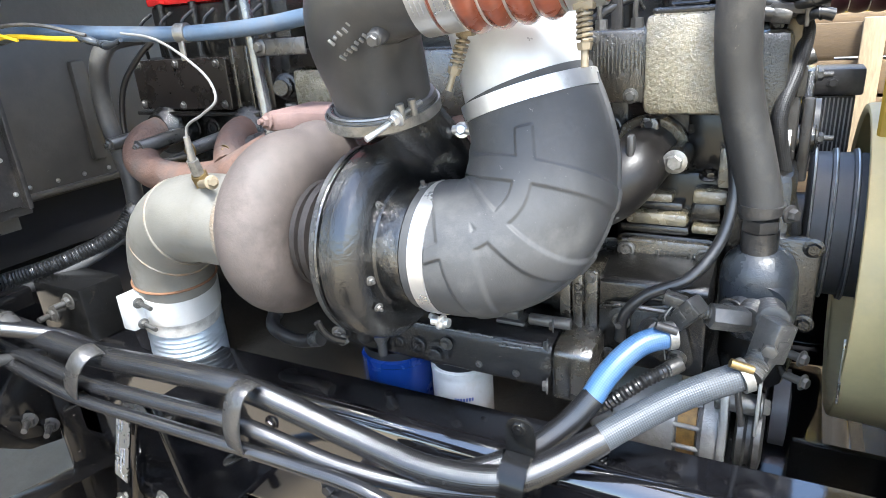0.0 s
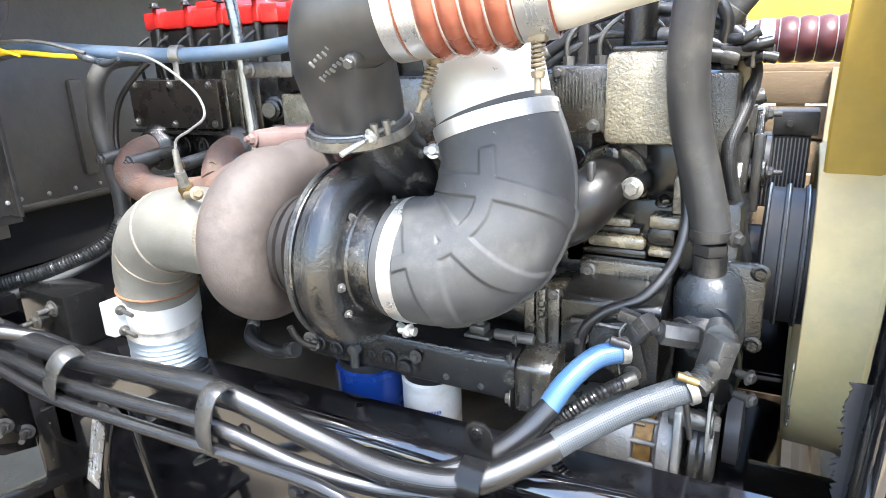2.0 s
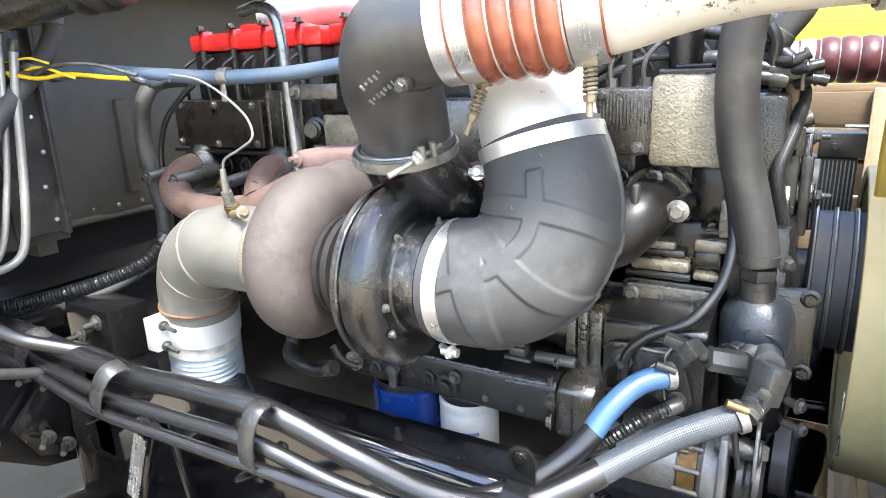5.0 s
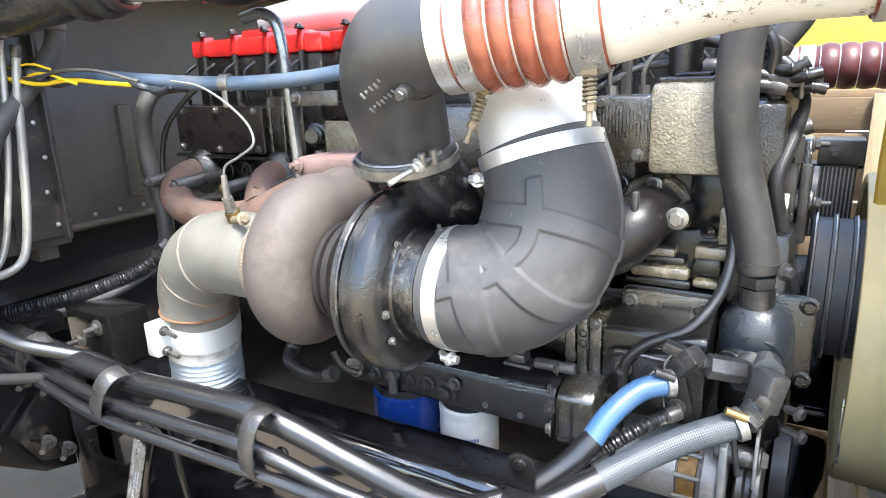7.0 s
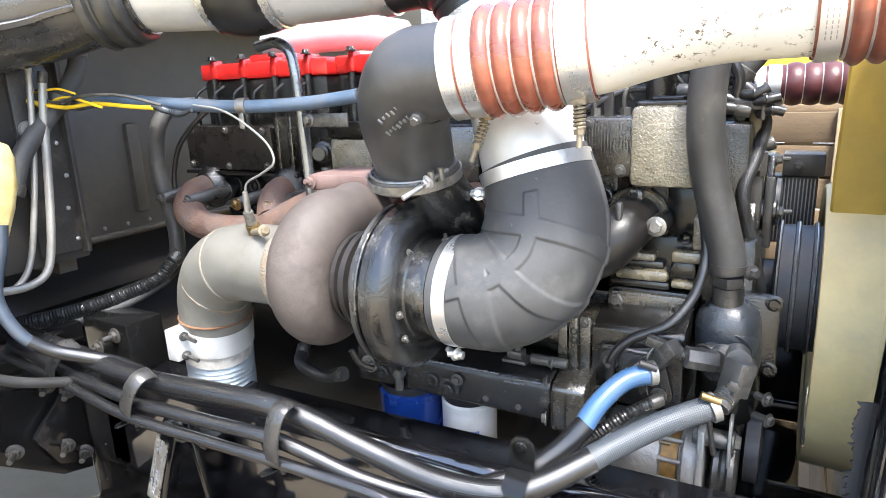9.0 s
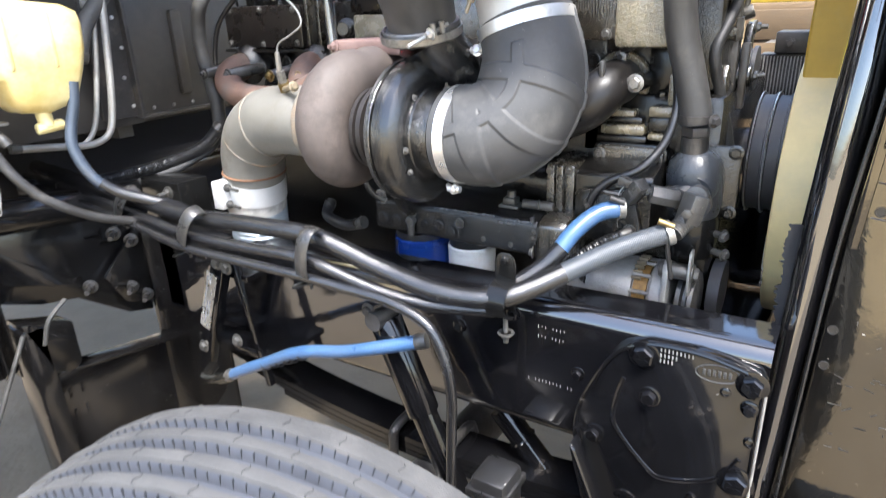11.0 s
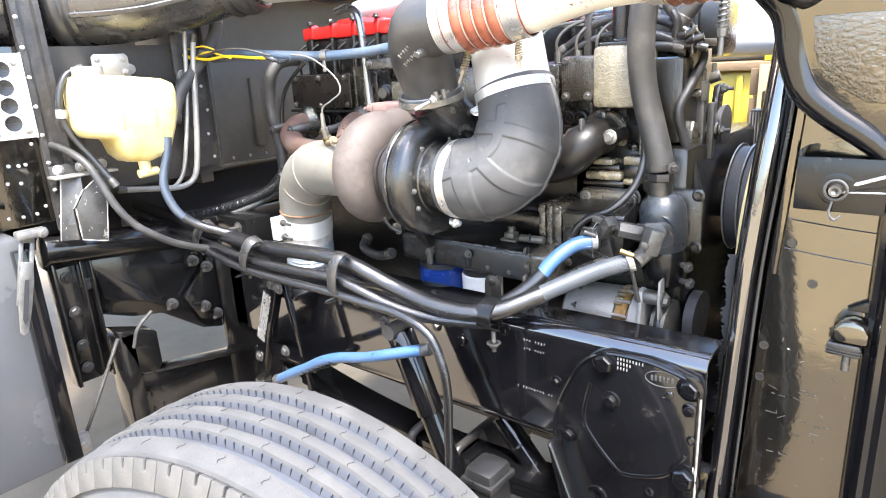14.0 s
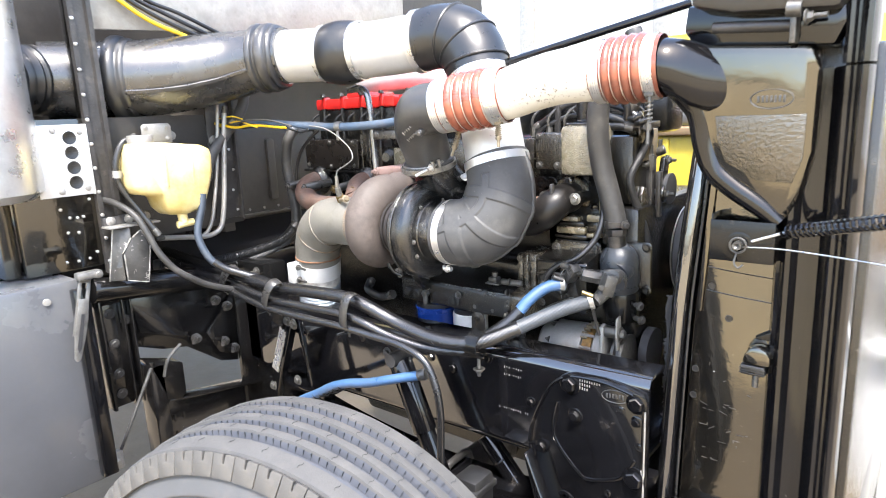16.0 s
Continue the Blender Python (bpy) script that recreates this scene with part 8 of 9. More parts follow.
box(bm, (-1.34, -0.50, 1.06), (-1.28, -0.02, 1.10), 0.006)
part("top_beam", bm, "dusty_black", CABF)
bm = BM()
prism(bm, [V(-1.31, -0.385, 1.06), V(-1.31, -0.02, 1.02), V(-1.31, -0.04, 0.74), V(-1.31, -0.105, 0.758), V(-1.31, -0.222, 0.848), V(-1.31, -0.305, 0.866), V(-1.31, -0.385, 0.90)], (-1, 0, 0), 0.02, 0.003)
part("gusset", bm, "dusty_black", CABF)
bm = BM()
prism(bm, [V(-1.296, -0.385, 1.035), V(-1.275, -0.235, 0.90), V(-1.275, -0.215, 0.885), V(-1.296, -0.375, 0.945)], (-1, 0, 0), 0.008, 0.002)
part("brace_plate", bm, "dusty_black", CABF)
bm = BM()
prism(bm, [V(-1.30, -0.05, 0.99), V(-1.30, -0.16, 0.88), V(-1.30, -0.12, 0.80), V(-1.30, -0.05, 0.77)], (1, 0, 0), 0.012, 0.002)
part("brace_plate", bm, "dusty_black", CABF)
for nm, lo, hi in (("column", (-1.315, -0.4815, 0.735), (-1.297, -0.4035, 1.075)), ("column_flange", (-1.318, -0.492, 0.735), (-1.270, -0.482, 1.09)), ("column_flange", (-1.2965, -0.428, 0.735), (-1.268, -0.422, 1.075)), ("column_flange", (-1.318, -0.403, 0.735), (-1.270, -0.397, 1.075))):
    bm = BM()
    box(bm, lo, hi, 0.002)
    part(nm, bm, "dusty_black", CABF)
bm = BM()
box(bm, (-1.30, -0.045, 0.40), (-1.285, 0.03, 0.985), 0.003)
box(bm, (-1.30, 0.02, 0.40), (-1.10, 0.03, 0.985), 0.003)
part("rear_plate", bm, "dusty_black", CABF)
for y, z in ((-0.455, 1.03), (-0.455, 0.935), (-0.455, 0.84), (-0.455, 0.775), (-0.413, 1.0)):
    bm = BM()
    hexbolt(bm, (-1.294, y, z), (1, 0, 0), 0.011, 0.008)
    part("bolt", bm, "dark_steel", CABF)
for y, z in ((-0.115, 0.985), (-0.075, 0.955), (-0.20, 0.875), (-0.10, 0.835), (-0.065, 0.80)):
    bm = BM()
    hexbolt(bm, (-1.286, y, z), (0.75, -0.65, 0), 0.012, 0.012, True, 0.03)
    part("bolt", bm, "dark_steel", CABF)
bm = BM()
box(bm, (-1.33, -0.385, 0.30), (-1.25, -0.335, 0.845), 0.006)
prism(bm, [V(-1.25, -0.385, 0.862), V(-1.25, -0.275, 0.825), V(-1.25, -0.275, 0.72), V(-1.25, -0.30, 0.70), V(-1.25, -0.34, 0.72)], (-1, 0, 0), 0.07, 0.004)
part("bracket_post", bm, "dusty_black", CABF)
bm = BM()
prism(bm, [V(-1.29, -0.335, 0.712), V(-1.29, 0.02, 0.652), V(-1.29, 0.02, 0.35), V(-1.29, -0.335, 0.35)], (-1, 0, 0), 0.02, 0.003)
prism(bm, [V(-1.25, -0.335, 0.716), V(-1.25, 0.02, 0.656), V(-1.25, 0.02, 0.648), V(-1.25, -0.335, 0.708)], (-1, 0, 0), 0.06, 0.002)
for k in range(4):
    box(bm, (-1.292, -0.31 + 0.03 * (k % 2), 0.56 + 0.06 * (k // 2)), (-1.286, -0.304 + 0.03 * (k % 2), 0.585 + 0.06 * (k // 2)), 0.001)
part("lower_beam", bm, "dusty_black", CABF)
ROD = thing("brace_rod", (-1.2, -0.53, 0.6), "thin bright brace rod with a clevis end", "rod")
bm = BM()
tube(bm, [(-1.20, -0.30, 0.905), (-1.20, -0.345, 0.87), (-1.20, -0.365, 0.82)], 0.005, 8, 4)
cyl(bm, (-1.20, -0.40, 0.86), (-1.20, -0.525, 0.64), 0.005, seg=12)
part("bar", bm, "fit_steel", ROD)
bm = BM()
box(bm, (-1.212, -0.555, 0.595), (-1.188, -0.52, 0.65), 0.004)
hexbolt(bm, (-1.188, -0.537, 0.62), (1, 0, 0), 0.010, 0.008)
part("clevis", bm, "galv", ROD)
GB = thing("battery_box", (-1.6, -0.75, 0.5), "grey painted side box with a strap latch", "side box")
bm = BM()
box(bm, (-2.3, -1.0, 0.60), (-1.16, -0.57, 1.185), 0.012)
part("box", bm, "grey_box", GB)
bm = BM()
box(bm, (-1.16, -0.60, 0.62), (-1.13, -0.56, 1.16), 0.004)
part("edge_trim", bm, "black_gloss", GB)
bm = BM()
LM = Matrix.Translation((-1.128, -0.612, 1.010)) @ Matrix.Rotation(radians(-14), 4, 'X')
for lo, hi in (((-0.0150, 0.062), (-0.0065, 0.172)), ((0.0065, 0.062), (0.0150, 0.172)), ((-0.0150, 0.172), (0.0150, 0.190)), ((-0.0150, 0.030), (0.0150, 0.062))):
    box(bm, (-0.003, lo[0], lo[1]), (0.003, hi[0], hi[1]), 0.001, LM)
part("latch", bm, "latch_steel", GB, "bare metal over-centre latch with a slot")
bm = BM()
prism(bm, [LM @ V(0.004, y, z) for y, z in ((-0.012, 0.130), (0.012, 0.130), (0.0150, 0.085), (0.0135, 0.03), (0.008, -0.030), (0.0, -0.038), (-0.008, -0.030), (-0.0135, 0.03), (-0.0150, 0.085))], (1, 0, 0), 0.006, 0.0012)
lv = part("latch_handle", bm, "latch_steel", GB)
bm = BM()
prism(bm, [LM @ V(0.0108, y, z) for y, z in ((-0.004, 0.090), (0.004, 0.090), (0.005, 0.0), (0.0, -0.012), (-0.005, 0.0))], (1, 0, 0), 0.001)
part("slot", bm, "dark_slit", lv)
bm = BM()
box(bm, (-1.140, -0.590, 1.186), (-1.110, -0.528, 1.206), 0.005)
hexbolt(bm, (-1.110, -0.540, 1.196), (1, 0, 0), 0.008, 0.006)
part("latch_hook", bm, "latch_steel", GB)
bm = BM()
lathe(bm, [(0, 0.010), (0.003, 0.009), (0.004, 0.0)], (-1.159, -0.655, 1.14), (1, 0, 0), 14)
part("rivet", bm, "galv", GB)

# wires and hoses on the firewall
hose("firewall_hose", [(-1.22, 0.02, 1.56), (-1.12, 0.03, 1.565), (-1.0, 0.06, 1.555), (-0.85, 0.10, 1.545), (-0.70, 0.12, 1.548), (-0.58, 0.13, 1.56)], 0.012, "hose_pale", "pale dusty blue hose across the engine top")
bm = BM()
tube(bm, [(-1.27, -0.05, 1.57), (-1.2, -0.02, 1.555), (-1.14, 0.0, 1.56), (-1.05, 0.02, 1.552), (-1.0, 0.03, 1.548)], 0.004, 8, 6)
tagged(part("yellow_wire", bm, "yellow_wire"), "yellow wire taped along the hose", "wire")
for pts, r, mm, words in (([(-1.340, -0.02, 1.600), (-1.315, -0.025, 1.580), (-1.276, -0.028, 1.560), (-1.188, -0.022, 1.574), (-1.089, -0.015, 1.553)], 0.0026, "yellow_wire", "loose yellow wire looping off the taped bundle"),
                          ([(-1.300, -0.02, 1.600), (-1.223, -0.030, 1.566), (-1.124, -0.020, 1.576), (-1.025, -0.010, 1.572), (-0.965, 0.020, 1.553)], 0.0030, "wire_tape", "dark taped wire crossing the yellow wires"),
                          ([(-1.330, -0.02, 1.590), (-1.270, -0.030, 1.586), (-1.205, -0.022, 1.590), (-1.180, -0.005, 1.580)], 0.0022, "yellow_wire", "short yellow wire by the firewall")):
    bm = BM()
    tube(bm, pts, r, 8, 6)
    tagged(part("loose_wire", bm, mm), words, "wire", "wires by the firewall")
PIPE = thing("steel_pipe", (-0.66, 0.15, 1.3), "bent dark steel pipe rising past the rocker cover", "pipe")
bm = BM()
tube(bm, [(-0.84, 0.15, 1.652), (-0.785, 0.142, 1.655), (-0.756, 0.14, 1.640), (-0.746, 0.14, 1.605), (-0.741, 0.14, 1.54), (-0.736, 0.14, 1.45), (-0.731, 0.14, 1.37), (-0.731, 0.15, 1.33)], 0.0098, 18, 8)
part("tube", bm, "bright_pipe", PIPE)
bm = BM()
box(bm, (-0.72, 0.12, 1.505), (-0.62, 0.125, 1.53), 0.003)
hexbolt(bm, (-0.705, 0.12, 1.518), (0, -1, 0), 0.008, 0.01)
part("bracket", bm, "dark_strap", PIPE)
hose("corrugated_hose", [(-1.50, -0.20, 1.10), (-1.40, -0.08, 1.095), (-1.36, -0.02, 1.100), (-1.29, 0.08, 1.122), (-1.235, 0.15, 1.155), (-1.22, 0.20, 1.20)], 0.0165, "rubber_black", "black corrugated conduit behind the exhaust", 16, 8, 0.0012, 0.006)
hose("rear_hose", [(-1.45, -0.18, 1.072), (-1.38, -0.06, 1.070), (-1.31, 0.05, 1.090), (-1.26, 0.12, 1.120), (-1.23, 0.17, 1.150)], 0.0125, "rubber", "dusty grey hose under the corrugated conduit")
hose("rear_hose", [(-1.24, 0.34, 1.545), (-1.240, 0.29, 1.545), (-1.243, 0.245, 1.535), (-1.250, 0.222, 1.505), (-1.268, 0.22, 1.45), (-1.272, 0.22, 1.39), (-1.255, 0.22, 1.32), (-1.242, 0.22, 1.25), (-1.245, 0.21, 1.18), (-1.27, 0.17, 1.13)], 0.0185, "hose_dusty", "dusty rubber hose drooping behind the manifold")
hose("rear_cable", [(-1.10, 0.24, 1.535), (-1.130, 0.23, 1.512), (-1.185, 0.22, 1.459), (-1.215, 0.22, 1.40), (-1.221, 0.22, 1.345), (-1.21, 0.23, 1.29)], 0.006, "rubber_black", "thin black cable beside the rear hose")
hose("tank_hose", [(-1.10, -0.222, 1.37), (-1.10, -0.230, 1.33), (-1.10, -0.252, 1.257), (-1.089, -0.250, 1.215), (-1.072, -0.236, 1.175), (-1.055, -0.214, 1.150)], 0.011, "hose_slate", "slate blue hose below the tank")
hose("frame_hose", [(-1.068, -0.231, 1.169), (-1.050, -0.207, 1.145), (-1.02, -0.170, 1.124), (-0.98, -0.135, 1.105), (-0.92, -0.125, 1.090)], 0.0118, "hose_black", "black braided sleeve over the hose from the tank")
hose("firewall_pipe", [(-1.25, -0.045, 1.66), (-1.25, -0.05, 1.60), (-1.25, -0.085, 1.374), (-1.25, -0.125, 1.24), (-1.25, -0.16, 1.215), (-1.25, -0.20, 1.22)], 0.006, "galv", "thin bare metal pipe beside the tank")
hose("firewall_pipe", [(-1.24, -0.028, 1.62), (-1.24, -0.038, 1.557), (-1.24, -0.078, 1.27), (-1.24, -0.095, 1.232), (-1.24, -0.13, 1.217), (-1.24, -0.22, 1.226), (-1.24, -0.304, 1.238)], 0.008, "galv", "bent bare metal pipe on the firewall")
hose("firewall_cable", [(-1.17, -0.365, 1.545), (-1.17, -0.40, 1.53), (-1.17, -0.425, 1.48), (-1.17, -0.425, 1.42), (-1.15, -0.39, 1.34), (-1.12, -0.36, 1.27)], 0.008, "rubber_black", "black cable looping past the tank")
hose("firewall_tube", [(-1.27, -0.445, 1.375), (-1.19, -0.430, 1.362), (-1.13, -0.410, 1.326), (-1.09, -0.378, 1.219), (-1.075, -0.349, 1.172), (-1.066, -0.318, 1.144), (-1.062, -0.265, 1.108), (-1.060, -0.200, 1.080), (-1.058, -0.135, 1.062)], 0.0090, "hose_dusty", "dusty grey rubber tube from the firewall")
hose("fuel_line", [(-0.080, 0.285, 1.45), (-0.076, 0.280, 1.434), (-0.071, 0.278, 1.405), (-0.065, 0.270, 1.378), (-0.054, 0.250, 1.338), (-0.050, 0.238, 1.298), (-0.060, 0.215, 1.246), (-0.09, 0.180, 1.205), (-0.14, 0.165, 1.18), (-0.165, 0.16, 1.15), (-0.17, 0.16, 1.11)], 0.0075, "rubber_black", "thin black hose looping down the engine front")
hose("vent_hose", [(-0.050, 0.43, 1.515), (-0.030, 0.415, 1.522), (-0.010, 0.400, 1.520), (0.007, 0.390, 1.500), (0.003, 0.345, 1.448), (-0.010, 0.310, 1.391), (0.003, 0.330, 1.314), (0.016, 0.345, 1.260), (0.024, 0.350, 1.222)], 0.0098, "hose_vent", "thin black hose behind the coolant hose", 16, 8)
ALT = thing("alternator", (-0.1, 0.28, 0.85), "dull cast aluminium alternator with copper winding showing", "alternator")
bm = BM()
lathe(bm, [(0, 0.03), (0.004, 0.046), (0.012, 0.054), (0.045, 0.058), (0.047, 0.064), (0.085, 0.066), (0.130, 0.068), (0.136, 0.066), (0.137, 0.058), (0.168, 0.058), (0.169, 0.066), (0.174, 0.070), (0.196, 0.070), (0.203, 0.064), (0.206, 0.035)], (-0.235, 0.27, 0.935), (1, 0, 0), 52)
part("body", bm, "alt", ALT)
bm = BM()
lathe(bm, [(0, 0.0585), (0.001, 0.0625), (0.026, 0.0625), (0.027, 0.0585)], (-0.096, 0.27, 0.935), (1, 0, 0), 48, caps=False)
part("winding", bm, "coil_gold", ALT, "copper brown winding")
for k in range(12):
    a = radians(30 * k + 8)
    e = V(0, math.cos(a), math.sin(a))
    bm = BM()
    cyl(bm, V(-0.10, 0.27, 0.935) + e * 0.0655, V(-0.064, 0.27, 0.935) + e * 0.0655, 0.0040, seg=10)
    part("cage_bar", bm, "alt", ALT)
for k in range(8):
    a = radians(45 * k + 20)
    e = V(0, math.cos(a), math.sin(a))
    bm = BM()
    hexbolt(bm, V(-0.190, 0.27, 0.935) + e * 0.0605, (-1, 0, 0), 0.0055, 0.008, True, 0.004)
    part("end_screw", bm, "fit_steel", ALT)
bm = BM()
lathe(bm, [(0, 0.045), (0.004, 0.058), (0.012, 0.058), (0.016, 0.05), (0.022, 0.05), (0.026, 0.058), (0.034, 0.058), (0.038, 0.04)], (-0.020, 0.27, 0.935), (1, 0, 0), 40)
part("pulley", bm, "bolt", ALT)
bm = BM()
prism(bm, [V(-0.040, 0.205, 0.895), V(-0.040, 0.196, 0.935), V(-0.040, 0.200, 0.985), V(-0.040, 0.203, 1.026), V(-0.040, 0.222, 1.032), V(-0.040, 0.238, 1.022), V(-0.040, 0.235, 0.985), V(-0.040, 0.225, 0.895)], (1, 0, 0), 0.011, 0.003)
part("bracket_arm", bm, "alt", ALT)
bm = BM()
prism(bm, [V(0.004, 0.205, 0.970), V(0.004, 0.200, 1.010), V(0.004, 0.203, 1.055), V(0.004, 0.225, 1.058), V(0.004, 0.230, 1.010), V(0.004, 0.219, 0.970)], (1, 0, 0), 0.005, 0.0015)
part("adjusting_strap", bm, "alt", ALT)
bm = BM()
cyl(bm, (-0.048, 0.22, 1.012), (0.010, 0.22, 1.012), 0.015, seg=20, bev=0.002)
hexbolt(bm, (0.010, 0.22, 1.012), (1, 0, 0), 0.012, 0.012)
part("mount", bm, "bolt", ALT)

# ribs of the alternator and its fan end
for k in range(7):
    bm = BM()
    a = radians(150 + 14 * k)
    box(bm, (-0.10, -0.002, 0.064), (-0.082, 0.002, 0.073), 0.001, Matrix.Translation((0, 0.27, 0.935)) @ Matrix.Rotation(radians(-20 + 11 * k), 4, 'X'))
    part("vent_rib", bm, "tan_metal", ALT)
bm = BM()
lathe(bm, [(0, 0.02), (0.004, 0.060), (0.026, 0.060), (0.03, 0.02)], (0.02, 0.36, 0.93), (1, 0, 0), 40)
tagged(part("lower_pulley", bm, "belt"), "dark ribbed drive pulley low behind the rail", "pulley")

# dark hoses and wiring on top of the engine front
hose("engine_pipe", [(-0.145, 0.335, 1.515), (-0.145, 0.335, 1.70)], 0.024, "black_cast", "upright black painted pipe behind the cover", 20)
hose("wiring_loom", [(-0.30, 0.34, 1.52), (-0.26, 0.345, 1.545), (-0.22, 0.35, 1.575), (-0.16, 0.36, 1.585), (-0.08, 0.355, 1.575), (-0.03, 0.35, 1.555), (0.0, 0.35, 1.53)], 0.010, "rubber_black", "black taped wiring loom over the engine front")
hose("wiring_loom", [(-0.29, 0.33, 1.505), (-0.25, 0.335, 1.53), (-0.20, 0.35, 1.55), (-0.10, 0.36, 1.545), (-0.02, 0.345, 1.535)], 0.006, "rubber_black", "thin black wire beside the loom")
hose("wiring_loom", [(-0.05, 0.33, 1.60), (-0.03, 0.33, 1.565), (-0.03, 0.335, 1.53), (0.0, 0.34, 1.52)], 0.009, "rubber_black", "short black wire bundle")
hose("heater_hose", [(-0.03, 0.36, 1.75), (-0.005, 0.36, 1.68), (0.0, 0.36, 1.62), (-0.035, 0.355, 1.565)], 0.019, "rubber", "grey rubber hose curving behind the coolant hose")
CLP = thing("loom_bracket", (-0.23, 0.34, 1.50), "small black loom bracket with a bolt", "bracket")
bm = BM()
box(bm, (-0.238, 0.335, 1.505), (-0.222, 0.345, 1.60), 0.002)
hexbolt(bm, (-0.230, 0.34, 1.60), (0, 0, 1), 0.007, 0.008)
part("plate", bm, "dark_steel", CLP)
bm = BM()
box(bm, (-0.035, 0.32, 1.515), (0.03, 0.40, 1.53), 0.003)
part("shelf", bm, "dark_steel", CLP)
BELTT = thing("belt_tensioner", (0.02, 0.42, 1.30), "dark steel tensioner links beside the pulleys", "tensioner")
for lo, hi in (((-0.01, 0.40, 1.30), (0.012, 0.43, 1.44)), ((0.015, 0.41, 1.28), (0.03, 0.43, 1.40))):
    bm = BM()
    box(bm, lo, hi, 0.004)
    part("arm", bm, "dark_steel", BELTT)
bm = BM()
hexbolt(bm, (0.0, 0.398, 1.42), (0, -1, 0), 0.009, 0.01, True, 0.02)
part("bolt", bm, "bolt", BELTT)
bm = BM()
cyl(bm, (0.006, 0.405, 1.405), (0.006, 0.400, 1.445), 0.011, seg=6, bev=0.0015)
cyl(bm, (0.006, 0.402, 1.440), (0.006, 0.402, 1.470), 0.006, seg=14)
part("hex_stud", bm, "fit_steel", BELTT)
bm = BM()
prism(bm, [V(-0.035, 0.40, 1.33), V(0.012, 0.40, 1.325), V(-0.02, 0.40, 1.385)], (0, 1, 0), 0.008, 0.002)
part("gusset_plate", bm, "galv", BELTT)
PMP = thing("accessory_pump", (-0.04, 0.40, 1.42), "black boxed pump bolted beside the cylinder head", "pump")
bm = BM()
box(bm, (-0.105, 0.36, 1.425), (-0.015, 0.46, 1.515), 0.006)
part("body", bm, "black_satin", PMP)
bm = BM()
box(bm, (-0.0145, 0.365, 1.43), (0.004, 0.455, 1.51), 0.003)
part("end_plate", bm, "tan_metal", PMP, "dull brown end plate")
for x, z in ((-0.095, 1.437), (-0.027, 1.437), (-0.095, 1.503), (-0.027, 1.503)):
    bm = BM()
    hexbolt(bm, (x, 0.36, z), (0, -1, 0), 0.006, 0.006)
    part("bolt", bm, "fit_steel", PMP)
hose("heater_hose", [(-0.115, 0.34, 1.545), (-0.075, 0.335, 1.542), (-0.04, 0.335, 1.53), (-0.01, 0.335, 1.522)], 0.011, "rubber_black", "black heater hose running across the engine front")
hose("heater_hose", [(-0.12, 0.33, 1.47), (-0.118, 0.325, 1.50), (-0.10, 0.325, 1.518), (-0.06, 0.325, 1.520), (-0.015, 0.33, 1.515)], 0.010, "rubber_black", "black heater hose with a tight bend")
HJ = thing("hose_junction", (-0.01, 0.335, 1.50), "black clustered hose junction with ties", "hose fitting")
for k, (p0, p1) in enumerate((((-0.03, 0.335, 1.540), (0.012, 0.325, 1.548)), ((-0.01, 0.330, 1.525), (0.028, 0.322, 1.534)), ((0.0, 0.335, 1.508), (0.035, 0.325, 1.512)))):
    bm = BM()
    tube(bm, [p0, Vector(p0).lerp(Vector(p1), 0.5) + V(0, -0.008, 0.006 * (k - 1)), p1], 0.0075, 12, 5)
    torus(bm, Vector(p0).lerp(Vector(p1), 0.6) + V(0, -0.006, 0.005 * (k - 1)), Vector(p1) - Vector(p0), 0.008, 0.0015, 16, 6)
    part("collar", bm, "rubber_black", HJ)
bm = BM()
box(bm, (0.004, 0.318, 1.500), (0.010, 0.340, 1.556), 0.002)
part("clip", bm, "fit_steel", HJ)
# black block on top of the rail
BLK = thing("rail_block", (-1.24, 0.045, 0.98), "black steel block with studs on the frame rail", "cab mount")
bm = BM()
box(bm, (-1.315, 0.0, 0.981), (-1.16, 0.09, 1.098), 0.005)
part("block", bm, "black_satin", BLK)
for x, z in ((-1.20, 1.07), (-1.27, 1.03)):
    bm = BM()
    hexbolt(bm, (x, 0.0, z), (0, -1, 0), 0.012, 0.011, True, 0.02)
    part("stud", bm, "fit_steel", BLK)
# dusty hose joining the firewall hose
hose("joint_hose", [(-1.25, 0.055, 1.67), (-1.25, 0.050, 1.635), (-1.25, 0.018, 1.583), (-1.25, -0.034, 1.531), (-1.25, -0.091, 1.466), (-1.25, -0.12, 1.40)], 0.018, "rubber", "dusty grey rubber hose bending down the firewall")
JC = thing("hose_clamp", (-1.25, 0.0, 1.56), "worn worm-drive clamp on the firewall hose", "clamp", "worm clamps")
bm = BM()
band(bm, (-1.25, 0.0, 1.567), (0, 0.6, 0.75), 0.0195, 0.014)
part("band", bm, "clamp_worn", JC)
bm = BM()
cyl(bm, (-1.226, -0.012, 1.56), (-1.226, 0.018, 1.575), 0.006, seg=10)
part("screw", bm, "bolt", JC)
